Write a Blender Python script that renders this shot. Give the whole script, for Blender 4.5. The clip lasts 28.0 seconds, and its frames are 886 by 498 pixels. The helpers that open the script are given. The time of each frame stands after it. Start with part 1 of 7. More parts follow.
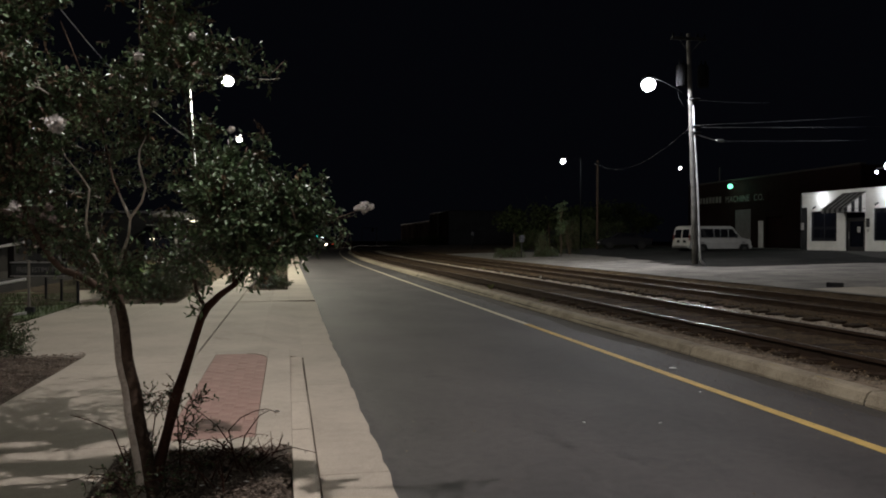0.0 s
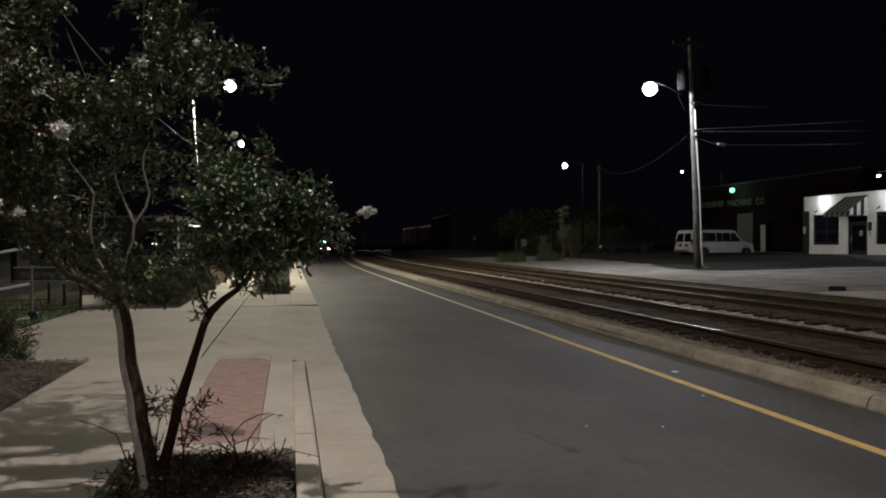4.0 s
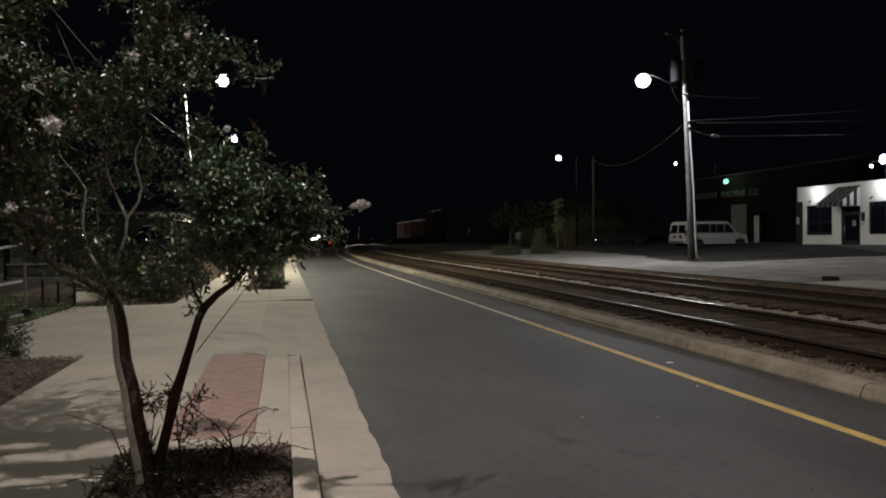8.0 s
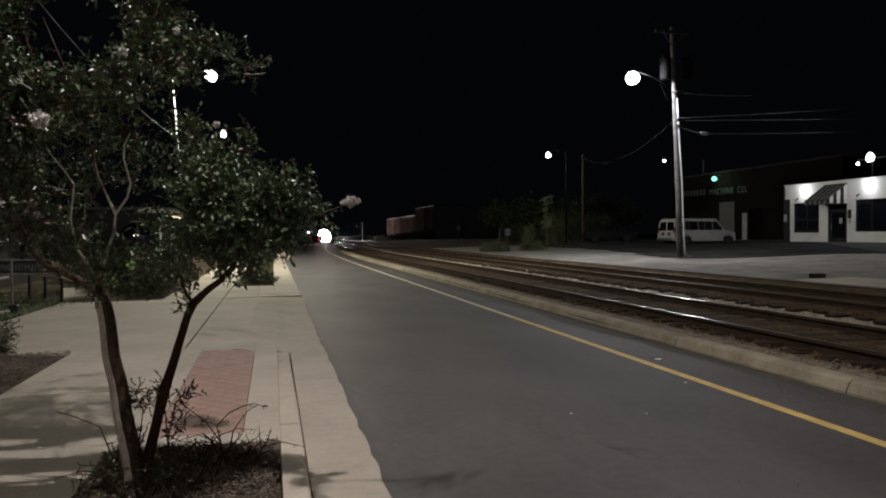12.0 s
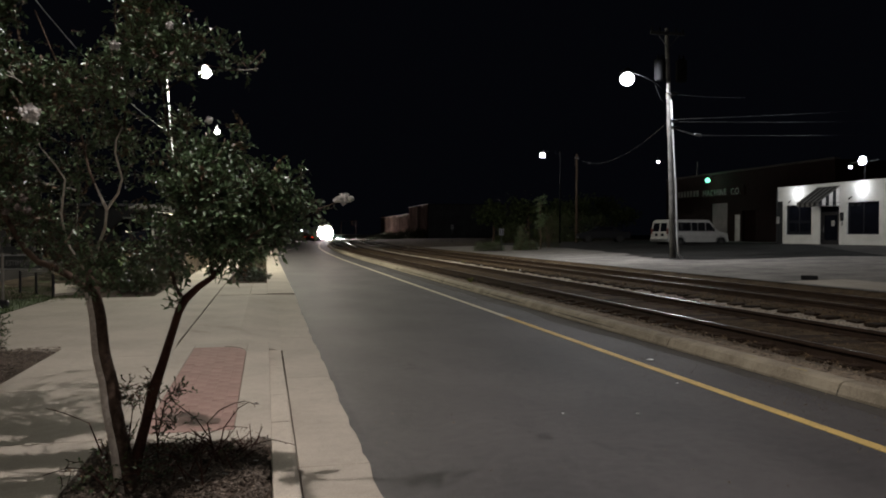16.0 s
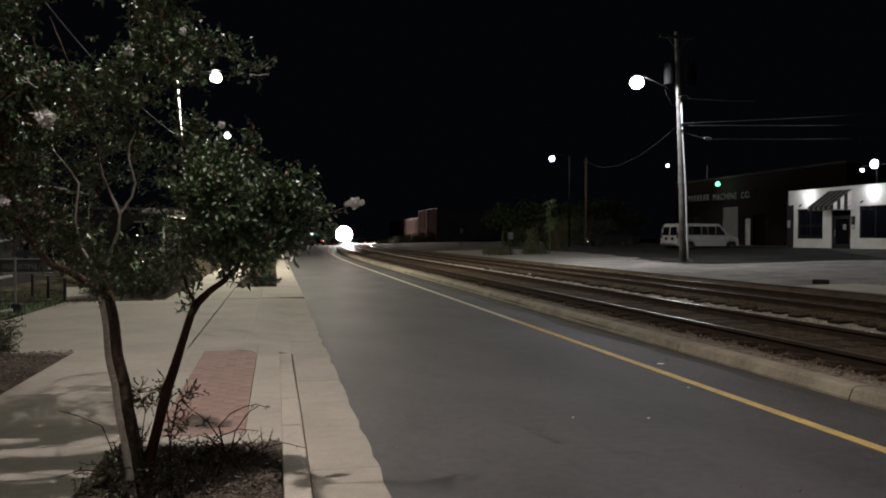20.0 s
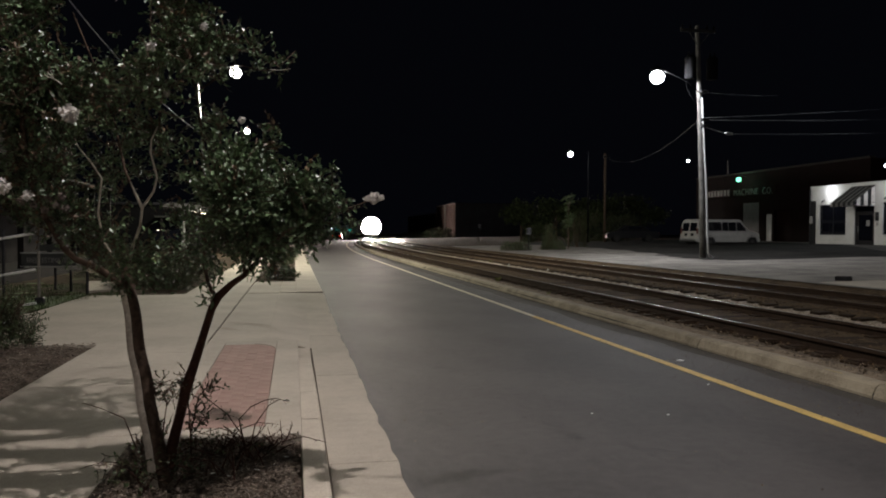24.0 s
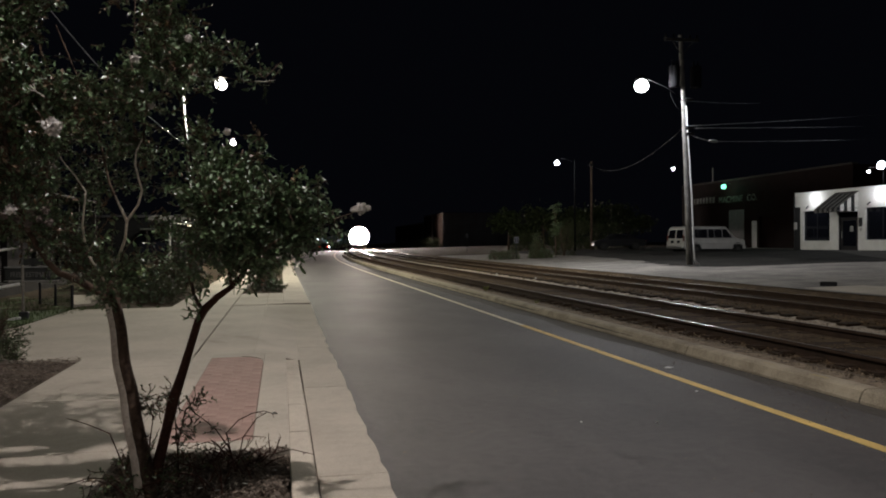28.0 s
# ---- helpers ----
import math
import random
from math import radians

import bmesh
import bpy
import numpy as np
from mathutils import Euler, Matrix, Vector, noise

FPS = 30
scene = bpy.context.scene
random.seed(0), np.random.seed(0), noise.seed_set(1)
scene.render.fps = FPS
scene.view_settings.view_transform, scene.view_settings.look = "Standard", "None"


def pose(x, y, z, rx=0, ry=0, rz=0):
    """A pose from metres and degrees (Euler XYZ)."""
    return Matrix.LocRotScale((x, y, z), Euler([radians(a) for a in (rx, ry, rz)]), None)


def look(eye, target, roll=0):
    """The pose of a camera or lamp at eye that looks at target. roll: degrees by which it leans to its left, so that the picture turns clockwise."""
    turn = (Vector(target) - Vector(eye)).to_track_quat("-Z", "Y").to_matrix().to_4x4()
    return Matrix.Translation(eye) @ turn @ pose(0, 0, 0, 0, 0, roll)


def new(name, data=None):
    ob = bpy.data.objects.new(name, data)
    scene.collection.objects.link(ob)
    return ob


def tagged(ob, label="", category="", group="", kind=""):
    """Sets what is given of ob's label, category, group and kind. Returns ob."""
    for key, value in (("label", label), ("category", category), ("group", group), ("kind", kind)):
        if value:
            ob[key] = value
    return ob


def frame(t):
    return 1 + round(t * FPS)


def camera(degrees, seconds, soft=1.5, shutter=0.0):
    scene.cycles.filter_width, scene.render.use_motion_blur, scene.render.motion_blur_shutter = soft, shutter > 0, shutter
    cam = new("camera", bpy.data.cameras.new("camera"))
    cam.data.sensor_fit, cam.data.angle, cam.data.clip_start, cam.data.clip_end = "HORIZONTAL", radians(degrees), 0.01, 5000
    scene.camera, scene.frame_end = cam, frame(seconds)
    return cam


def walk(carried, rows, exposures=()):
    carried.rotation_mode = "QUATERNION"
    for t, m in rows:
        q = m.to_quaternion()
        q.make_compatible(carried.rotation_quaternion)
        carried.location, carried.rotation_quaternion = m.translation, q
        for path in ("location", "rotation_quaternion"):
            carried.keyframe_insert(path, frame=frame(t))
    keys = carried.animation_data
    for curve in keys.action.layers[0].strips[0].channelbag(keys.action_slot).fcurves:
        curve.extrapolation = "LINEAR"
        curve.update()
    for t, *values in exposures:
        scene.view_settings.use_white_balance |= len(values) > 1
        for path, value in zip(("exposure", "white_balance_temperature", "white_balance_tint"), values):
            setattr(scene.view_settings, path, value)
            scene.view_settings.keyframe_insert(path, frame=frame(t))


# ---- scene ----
EYE = 1.5
cam = camera(60.3, 28.0, soft=1.9)
PATH = [
    (0, pose(0.008, 0.013, EYE + 0.004, 89.29, -0.09, -11.57)), (0.5, pose(0.007, 0.005, EYE + 0.004, 89.43, 0.13, -11.79)), (1, pose(0.001, -0.008, EYE + 0.006, 89.62, 0.12, -11.59)),
    (1.5, pose(0.002, -0.011, EYE + 0.007, 89.76, 0.15, -11.41)), (2, pose(-0.001, -0.014, EYE + 0.006, 89.84, 0.11, -11.06)), (2.5, pose(-0.002, -0.017, EYE + 0.006, 89.88, -0.05, -10.89)),
    (3, pose(-0.003, -0.013, EYE + 0.010, 89.88, -0.10, -11.08)), (3.5, pose(0.002, -0.007, EYE + 0.005, 89.73, -0.10, -11.33)), (5.5, pose(0.001, -0.001, EYE + 0.003, 89.48, 0.37, -11.62)),
    (6, pose(0.001, -0.002, EYE + 0.002, 89.38, 0.53, -11.76)), (6.5, pose(0.005, -0.006, EYE + 0.005, 89.35, 0.75, -11.92)), (7, pose(0.004, -0.012, EYE + 0.005, 89.35, 0.88, -12.00)),
    (7.5, pose(0.003, -0.000, EYE + 0.004, 89.30, 0.71, -11.88)), (8, pose(0.005, 0.000, EYE - 0.002, 89.14, 0.50, -11.83)), (8.5, pose(0.004, 0.004, EYE - 0.002, 89.01, 0.46, -11.84)),
    (9, pose(0.004, 0.008, EYE + 0.001, 88.88, 0.49, -11.85)), (9.5, pose(0.006, 0.008, EYE - 0.000, 88.80, 0.37, -11.93)), (10, pose(0.008, 0.009, EYE - 0.004, 88.65, 0.31, -12.16)),
    (10.5, pose(0.006, 0.007, EYE - 0.000, 88.56, 0.41, -12.40)), (11, pose(0.005, 0.001, EYE + 0.001, 88.71, 0.50, -12.54)), (11.5, pose(0.003, -0.002, EYE + 0.003, 88.82, 0.28, -12.63)),
    (12, pose(0.001, -0.003, EYE - 0.001, 88.87, 0.36, -12.62)), (12.5, pose(0.000, -0.006, EYE - 0.001, 89.01, 0.60, -12.52)), (14.5, pose(0.006, 0.008, EYE - 0.004, 88.62, 0.02, -12.94)),
    (15, pose(0.004, 0.007, EYE - 0.000, 88.97, 0.13, -12.86)), (15.5, pose(0.008, 0.011, EYE - 0.005, 88.94, 0.09, -12.95)), (16, pose(0.007, 0.006, EYE - 0.005, 88.80, -0.14, -13.09)),
    (16.5, pose(0.005, 0.010, EYE - 0.002, 88.96, -0.08, -13.04)), (17, pose(0.002, 0.000, EYE - 0.000, 89.41, 0.01, -13.00)), (17.5, pose(0.000, -0.000, EYE + 0.001, 89.63, -0.07, -13.06)),
    (18, pose(-0.001, -0.004, EYE - 0.003, 89.54, 0.11, -12.91)), (18.5, pose(-0.005, -0.006, EYE - 0.001, 89.42, 0.27, -12.66)), (19, pose(-0.007, -0.008, EYE - 0.001, 89.40, 0.30, -12.54)),
    (19.5, pose(-0.007, 0.002, EYE - 0.000, 89.23, -0.04, -12.37)), (20, pose(-0.004, -0.002, EYE - 0.005, 89.09, -0.14, -12.41)), (20.5, pose(-0.008, -0.005, EYE + 0.001, 89.08, 0.01, -12.47)),
    (21, pose(-0.004, -0.008, EYE - 0.001, 89.18, 0.25, -12.48)), (21.5, pose(-0.007, -0.005, EYE - 0.002, 89.18, 0.13, -12.44)), (23.5, pose(-0.008, 0.009, EYE - 0.004, 88.88, -0.08, -11.65)),
    (24, pose(-0.010, 0.004, EYE - 0.006, 88.73, -0.28, -11.06)), (24.5, pose(-0.008, 0.003, EYE - 0.003, 88.80, -0.08, -10.98)), (25, pose(-0.007, 0.006, EYE - 0.002, 88.94, -0.08, -11.15)),
    (25.5, pose(-0.008, -0.000, EYE - 0.002, 89.00, -0.16, -11.44)), (26, pose(-0.006, 0.002, EYE - 0.004, 89.14, 0.05, -11.84)), (26.5, pose(-0.004, -0.005, EYE - 0.003, 89.30, 0.35, -12.01)),
    (27, pose(-0.001, 0.008, EYE - 0.003, 89.30, 0.25, -12.03)), (27.5, pose(-0.002, 0.006, EYE - 0.003, 89.14, -0.04, -12.09)), (28, pose(-0.007, 0.008, EYE - 0.005, 89.46, 0.31, -11.99)),
]
walk(cam, PATH)

# ---- night sky and lamps ----
world = bpy.data.worlds.new("night")
scene.world = world
world.use_nodes = True
world.node_tree.nodes["Background"].inputs[0].default_value = (0.30, 0.34, 0.55, 1)
world.node_tree.nodes["Background"].inputs[1].default_value = 0.004


def street_light(x, y, z, watts, colour=(1.0, 0.95, 0.86), radius=0.10):
    data = bpy.data.lights.new("street_light", "POINT")
    data.energy, data.color, data.shadow_soft_size = watts, colour, radius
    lamp = new("street_light", data)
    lamp.location = (x, y, z)
    return lamp


LAMP_A = (15.22, 30.4, 8.38)
LAMPS_WEST = ((-2.32, 32.0, 8.06), (-2.93, 50.0, 7.99))
LAMP_NEAR = (0.75, 3.5, 8.1)
# unseen lamp added behind the viewpoint as fill light
FILL_LAMP = (-2.2, -17.0, 8.2)
street_light(*LAMP_A, 2700, colour=(0.95, 0.96, 1.0))
for lx, ly, lz in LAMPS_WEST:
    street_light(lx, ly, lz, 4300, colour=(1.0, 0.952, 0.765))
street_light(*LAMP_NEAR, 1500, colour=(1.0, 0.92, 0.90), radius=0.04)
street_light(*FILL_LAMP, 1000, colour=(1.0, 0.93, 0.86))
street_light(24.3, 65.0, 8.4, 320, colour=(0.95, 0.97, 1.0))

# ---- materials ----


def mat(name, a, b=None, rough=0.8, scale=3.0, fine=60.0, bump=0.2, metal=0.0, vary=0.0, island=0.0, spec=0.3, depth=0.004, mid=0.5, stretch=None):
    """Two tones mixed by coarse and fine noise, with a fine relief; vary: by object, island: by loose piece."""
    m = bpy.data.materials.new(name)
    m.use_nodes = True
    nt = m.node_tree
    n, ln = nt.nodes, nt.links
    p = n["Principled BSDF"]
    p.inputs["Roughness"].default_value, p.inputs["Metallic"].default_value = rough, metal
    p.inputs["Specular IOR Level"].default_value = spec
    b = b or tuple(c * 0.6 for c in a)
    co = n.new("ShaderNodeTexCoord")
    big = n.new("ShaderNodeTexNoise")
    big.inputs["Scale"].default_value, big.inputs["Detail"].default_value = scale, 6
    small = n.new("ShaderNodeTexNoise")
    small.inputs["Scale"].default_value, small.inputs["Detail"].default_value = fine, 3
    medium = n.new("ShaderNodeTexNoise")
    medium.inputs["Scale"].default_value, medium.inputs["Detail"].default_value = math.sqrt(scale * fine), 5
    for t in (big, small, medium):
        ln.new(co.outputs["Object"], t.inputs["Vector"])
    if stretch:
        run = n.new("ShaderNodeMapping")
        run.inputs["Scale"].default_value = stretch
        ln.new(co.outputs["Object"], run.inputs["Vector"])
        ln.new(run.outputs[0], big.inputs["Vector"])
    lift = n.new("ShaderNodeMath")
    lift.operation = "MULTIPLY_ADD"
    ln.new(medium.outputs["Fac"], lift.inputs[0])
    lift.inputs[1].default_value, lift.inputs[2].default_value = 0.45, -0.225
    both = n.new("ShaderNodeMath")
    both.operation = "ADD"
    ln.new(big.outputs["Fac"], both.inputs[0])
    ln.new(lift.outputs[0], both.inputs[1])
    add = n.new("ShaderNodeMath")
    add.operation = "ADD"
    ln.new(both.outputs[0], add.inputs[0])
    ln.new(small.outputs["Fac"], add.inputs[1])
    ramp = n.new("ShaderNodeMapRange")
    ramp.inputs[1].default_value, ramp.inputs[2].default_value = mid + 0.28, mid + 0.72
    ln.new(add.outputs[0], ramp.inputs[0])
    mix = n.new("ShaderNodeMix")
    mix.data_type = "RGBA"
    mix.inputs[6].default_value, mix.inputs[7].default_value = (*b, 1), (*a, 1)
    ln.new(ramp.outputs[0], mix.inputs[0])
    out = mix.outputs[2]
    for amount, node, socket in ((vary, "ShaderNodeObjectInfo", "Random"), (island, "ShaderNodeNewGeometry", "Random Per Island")):
        if amount:
            src = n.new(node)
            rng = n.new("ShaderNodeMapRange")
            rng.inputs[3].default_value, rng.inputs[4].default_value = 1 - amount, 1 + amount
            ln.new(src.outputs[socket], rng.inputs[0])
            hsv = n.new("ShaderNodeHueSaturation")
            ln.new(rng.outputs[0], hsv.inputs["Value"])
            ln.new(out, hsv.inputs["Color"])
            out = hsv.outputs[0]
    ln.new(out, p.inputs["Base Color"])
    if bump:
        bp = n.new("ShaderNodeBump")
        bp.inputs["Strength"].default_value, bp.inputs["Distance"].default_value = bump, depth
        ln.new(small.outputs["Fac"], bp.inputs["Height"])
        ln.new(bp.outputs[0], p.inputs["Normal"])
    return m


def glow(name, colour, strength):
    m = bpy.data.materials.new(name)
    m.use_nodes = True
    nt = m.node_tree
    p = nt.nodes["Principled BSDF"]
    p.inputs["Base Color"].default_value = (*colour, 1)
    p.inputs["Emission Color"].default_value = (*colour, 1)
    p.inputs["Emission Strength"].default_value = strength
    return m


ASPHALT = mat("asphalt", (0.083, 0.0745, 0.0738), (0.034, 0.030, 0.0308), 0.72, 0.75, 150, 0.6, depth=0.006, spec=0.45, stretch=(1.0, 0.55, 1.0))
LOT_ASPHALT = mat("lot_asphalt", (0.040, 0.038, 0.036), (0.012, 0.0115, 0.011), 0.95, 0.5, 40, 0.4, spec=0.08)
WALK = mat("worn_walk", (0.11, 0.104, 0.097), (0.055, 0.052, 0.049), 0.92, 0.8, 40, 0.3, spec=0.1)
LOT_CONCRETE = mat("lot_concrete", (0.285, 0.262, 0.240), (0.125, 0.116, 0.108), 0.9, 0.9, 40, 0.4, spec=0.15)
CONCRETE = mat("concrete", (0.49, 0.436, 0.363), (0.366, 0.321, 0.265), 0.85, 0.9, 120, 0.25, vary=0.05)
KERB = mat("kerb_concrete", (0.55, 0.487, 0.405), (0.40, 0.35, 0.286), 0.88, 1.6, 110, 0.35, vary=0.08)
OLD_KERB = mat("old_kerb_concrete", (0.345, 0.300, 0.222), (0.18, 0.151, 0.109), 0.92, 2.2, 80, 0.5, vary=0.10)
YELLOW = mat("yellow_paint", (0.72, 0.50, 0.16), (0.50, 0.35, 0.12), 0.7, 4, 90, 0.2)
PALE_YELLOW = mat("pale_yellow_paint", (0.66, 0.60, 0.45), (0.46, 0.41, 0.30), 0.75, 6, 90, 0.2)
FADED_YELLOW = mat("faded_yellow_paint", (0.42, 0.33, 0.13), (0.30, 0.25, 0.14), 0.85, 8, 70, 0.3)
WHITE_PAINT = mat("white_paint", (0.55, 0.54, 0.50), (0.35, 0.34, 0.32), 0.7, 4, 90, 0.2)
BRICK = mat("paver_brick", (0.375, 0.235, 0.20), (0.295, 0.178, 0.15), 0.85, 5, 160, 0.3, vary=0.08)
GROUT = mat("grout", (0.36, 0.24, 0.20), (0.30, 0.19, 0.16), 0.95, 9, 160, 0.2)
EARTH = mat("earth", (0.085, 0.062, 0.040), (0.040, 0.028, 0.019), 0.95, 2, 50, 0.8, depth=0.02, spec=0.08)
MULCH = mat("mulch", (0.165, 0.124, 0.098), (0.055, 0.041, 0.031), 0.95, 6, 60, 1.0, depth=0.03, spec=0.12)
CHIP = mat("bark_chip", (0.25, 0.205, 0.165), (0.06, 0.045, 0.034), 0.9, 20, 160, 0.4, island=0.45)
GRASS = mat("grass", (0.070, 0.110, 0.030), (0.036, 0.056, 0.018), 0.7, 3, 60, 0.2, island=0.35)
BALLAST = mat("ballast_bed", (0.118, 0.084, 0.050), (0.038, 0.026, 0.016), 0.95, 2.5, 30, 1.0, depth=0.03, spec=0.06)
STONE = mat("ballast_stone", (0.18, 0.123, 0.072), (0.065, 0.043, 0.026), 0.95, 5, 60, 0.3, island=0.7, spec=0.06)
GRAVEL = mat("gravel", (0.58, 0.50, 0.40), (0.22, 0.185, 0.15), 0.95, 4, 70, 0.4, island=0.6)
DUST = mat("kerbside_grit", (0.27, 0.215, 0.158), (0.085, 0.066, 0.049), 0.95, 7, 60, 0.8, island=0.5, spec=0.1)
TIE = mat("tie_timber", (0.048, 0.032, 0.021), (0.017, 0.012, 0.008), 0.95, 4, 60, 0.6, vary=0.3, spec=0.08)
RAIL_SIDE = mat("rusty_rail", (0.048, 0.030, 0.020), (0.025, 0.0155, 0.011), 0.9, 4, 80, 0.3, spec=0.1)
RAIL_HEAD = mat("worn_rail_head", (0.26, 0.235, 0.21), (0.13, 0.112, 0.095), 0.36, 1.2, 30, 0.05, metal=0.9)
RAIL_CURVE = mat("flange_polished_rail", (0.34, 0.32, 0.29), (0.20, 0.187, 0.17), 0.22, 1.2, 30, 0.05, metal=1.0)
RAIL_TOP = mat("polished_rail", (0.17, 0.158, 0.145), (0.09, 0.083, 0.076), 0.25, 1.2, 30, 0.05, metal=1.0)
STEEL = mat("galvanised_steel", (0.42, 0.42, 0.42), (0.28, 0.28, 0.28), 0.45, 5, 60, 0.1, metal=0.7)
CONDUIT = mat("conduit_grey", (0.55, 0.55, 0.56), (0.40, 0.40, 0.41), 0.5, 4, 60, 0.05)
DARK_METAL = mat("dark_metal", (0.03, 0.03, 0.032), (0.015, 0.015, 0.016), 0.6, 5, 60, 0.1, spec=0.15)
POLE_WOOD = mat("pole_wood", (0.135, 0.13, 0.126), (0.062, 0.060, 0.058), 0.85, 3, 40, 0.5)
ALUMINIUM = mat("weathered_aluminium", (0.46, 0.47, 0.49), (0.30, 0.31, 0.325), 0.6, 3, 40, 0.1)
PALE_POLE = mat("pale_pole", (0.24, 0.222, 0.19), (0.13, 0.117, 0.10), 0.8, 3, 40, 0.3)
CABLE = mat("cable", (0.55, 0.55, 0.56), (0.40, 0.40, 0.40), 0.5, 3, 40, 0)
DARK_CABLE = mat("dark_cable", (0.10, 0.10, 0.10), (0.06, 0.06, 0.06), 0.6, 3, 40, 0)
SCRAP = mat("white_scrap", (0.88, 0.87, 0.84), (0.74, 0.73, 0.70), 0.5, 30, 200, 0)
TRANSFORMER = mat("transformer_paint", (0.008, 0.0082, 0.009), (0.005, 0.005, 0.0055), 0.9, 4, 50, 0.1, spec=0.02)
WHITE_WALL = mat("white_masonry", (0.66, 0.65, 0.63), (0.54, 0.53, 0.51), 0.85, 1.2, 40, 0.3)
# brick base kept near black: the wall's night darkness is in the colour
DIM_BRICK = mat("dim_red_brick", (0.0078, 0.0031, 0.0027), (0.0038, 0.0018, 0.0016), 0.95, 1.5, 30, 0.5, vary=0.12, spec=0.05)
PALE_WALL = mat("pale_block_wall", (0.026, 0.0187, 0.0170), (0.0068, 0.0049, 0.0045), 1.0, 0.35, 5, 0.3, vary=0.4, spec=0.0)
SLATE_WALL = mat("slate_blue_wall", (0.050, 0.050, 0.060), (0.030, 0.030, 0.037), 0.9, 0.5, 12, 0.3)
GREY_WALL = mat("grey_wall", (0.14, 0.14, 0.16), (0.09, 0.09, 0.10), 0.9, 0.5, 12, 0.3)
HOUSE_WALL = mat("house_boards", (0.020, 0.018, 0.017), (0.011, 0.010, 0.010), 0.95, 1, 30, 0.3, spec=0.04)
ROOF = mat("roof", (0.028, 0.025, 0.023), (0.016, 0.014, 0.014), 0.95, 1, 20, 0.3, spec=0.1)
DARK_PAINT = mat("dark_paint", (0.022, 0.022, 0.026), (0.013, 0.013, 0.015), 0.6, 3, 40, 0.1, spec=0.12)
DOOR_PAINT = mat("door_paint", (0.018, 0.016, 0.017), (0.010, 0.009, 0.010), 0.5, 3, 40, 0.1)
DIM_DOOR = mat("dim_door_paint", (0.065, 0.063, 0.062), (0.042, 0.04, 0.039), 0.7, 2, 40, 0.1)
PALE_DOOR = mat("pale_door_paint", (0.36, 0.35, 0.34), (0.24, 0.23, 0.22), 0.7, 2, 40, 0.1)
DIM_WHITE = mat("dim_white", (0.17, 0.165, 0.16), (0.12, 0.115, 0.11), 0.9, 4, 90, 0.2)
STRIPE_W = mat("white_canvas", (0.62, 0.60, 0.58), (0.48, 0.46, 0.44), 0.85, 4, 90, 0.2)
STRIPE_B = mat("black_canvas", (0.02, 0.02, 0.022), (0.012, 0.012, 0.013), 0.85, 4, 90, 0.2)
VAN_WHITE = mat("van_white", (0.46, 0.45, 0.435), (0.36, 0.35, 0.335), 0.35, 1.5, 40, 0.02, spec=0.5)
RUBBER = mat("rubber", (0.02, 0.02, 0.02), (0.012, 0.012, 0.012), 0.85, 8, 60, 0.2)
CHROME = mat("steel_wheel", (0.5, 0.5, 0.5), (0.35, 0.35, 0.35), 0.35, 8, 60, 0.05, metal=0.9)
BARK = mat("bark", (0.115, 0.080, 0.060), (0.052, 0.036, 0.027), 0.85, 6, 40, 0.5, depth=0.006, spec=0.1)
PALE_STRIP = mat("pale_strip", (0.74, 0.68, 0.62), (0.50, 0.44, 0.39), 0.8, 8, 60, 0.3, depth=0.003)
RED_BARK = mat("red_brown_bark", (0.075, 0.036, 0.026), (0.038, 0.018, 0.014), 0.85, 9, 60, 0.4, depth=0.004, spec=0.1)
PALE_BARK = mat("pale_bark", (0.80, 0.75, 0.68), (0.62, 0.55, 0.47), 0.75, 9, 60, 0.3, depth=0.004)
FLOWER = mat("white_petals", (0.82, 0.79, 0.76), (0.66, 0.62, 0.60), 0.8, 20, 100, 0, island=0.15)
WITHERED = mat("withered_petals", (0.26, 0.22, 0.20), (0.14, 0.115, 0.10), 0.85, 20, 100, 0, island=0.3)
SIGN_GREEN = mat("sign_green", (0.012, 0.06, 0.045), (0.01, 0.045, 0.034), 0.4, 4, 40, 0)
SIGN_DARK = mat("sign_dark", (0.025, 0.028, 0.025), (0.015, 0.016, 0.015), 0.6, 4, 40, 0.1)
LETTER = mat("sign_letter", (0.075, 0.077, 0.066), (0.012, 0.011, 0.010), 0.6, 8, 60, 0)
RED_PAINT = mat("red_paint", (0.10, 0.018, 0.014), (0.07, 0.012, 0.010), 0.4, 4, 40, 0)
CAR_PAINT = mat("dark_car_paint", (0.010, 0.010, 0.012), (0.006, 0.006, 0.008), 0.4, 3, 30, 0, spec=0.15)
LOCO_PAINT = mat("locomotive_paint", (0.035, 0.036, 0.042), (0.022, 0.023, 0.028), 0.5, 1, 30, 0.05)
WEED = mat("weed", (0.18, 0.19, 0.06), (0.10, 0.11, 0.035), 0.8, 20, 90, 0, island=0.3)


def leaf_mat(name, a, b, rough=0.45, spec=0.5):
    m = mat(name, a, b, rough, 2.0, 12.0, 0, island=0.45, spec=spec)
    return m


LEAF = leaf_mat("tree_leaf", (0.142, 0.215, 0.105), (0.068, 0.110, 0.055), 0.36, 0.6)
LEAF_RUST = leaf_mat("browning_leaf", (0.17, 0.112, 0.060), (0.09, 0.058, 0.033), 0.5)
SHRUB_LEAF = leaf_mat("shrub_leaf", (0.070, 0.105, 0.040), (0.030, 0.048, 0.019), 0.42)
DARK_LEAF = leaf_mat("dark_foliage", (0.022, 0.030, 0.013), (0.011, 0.016, 0.007), 0.8, 0.1)
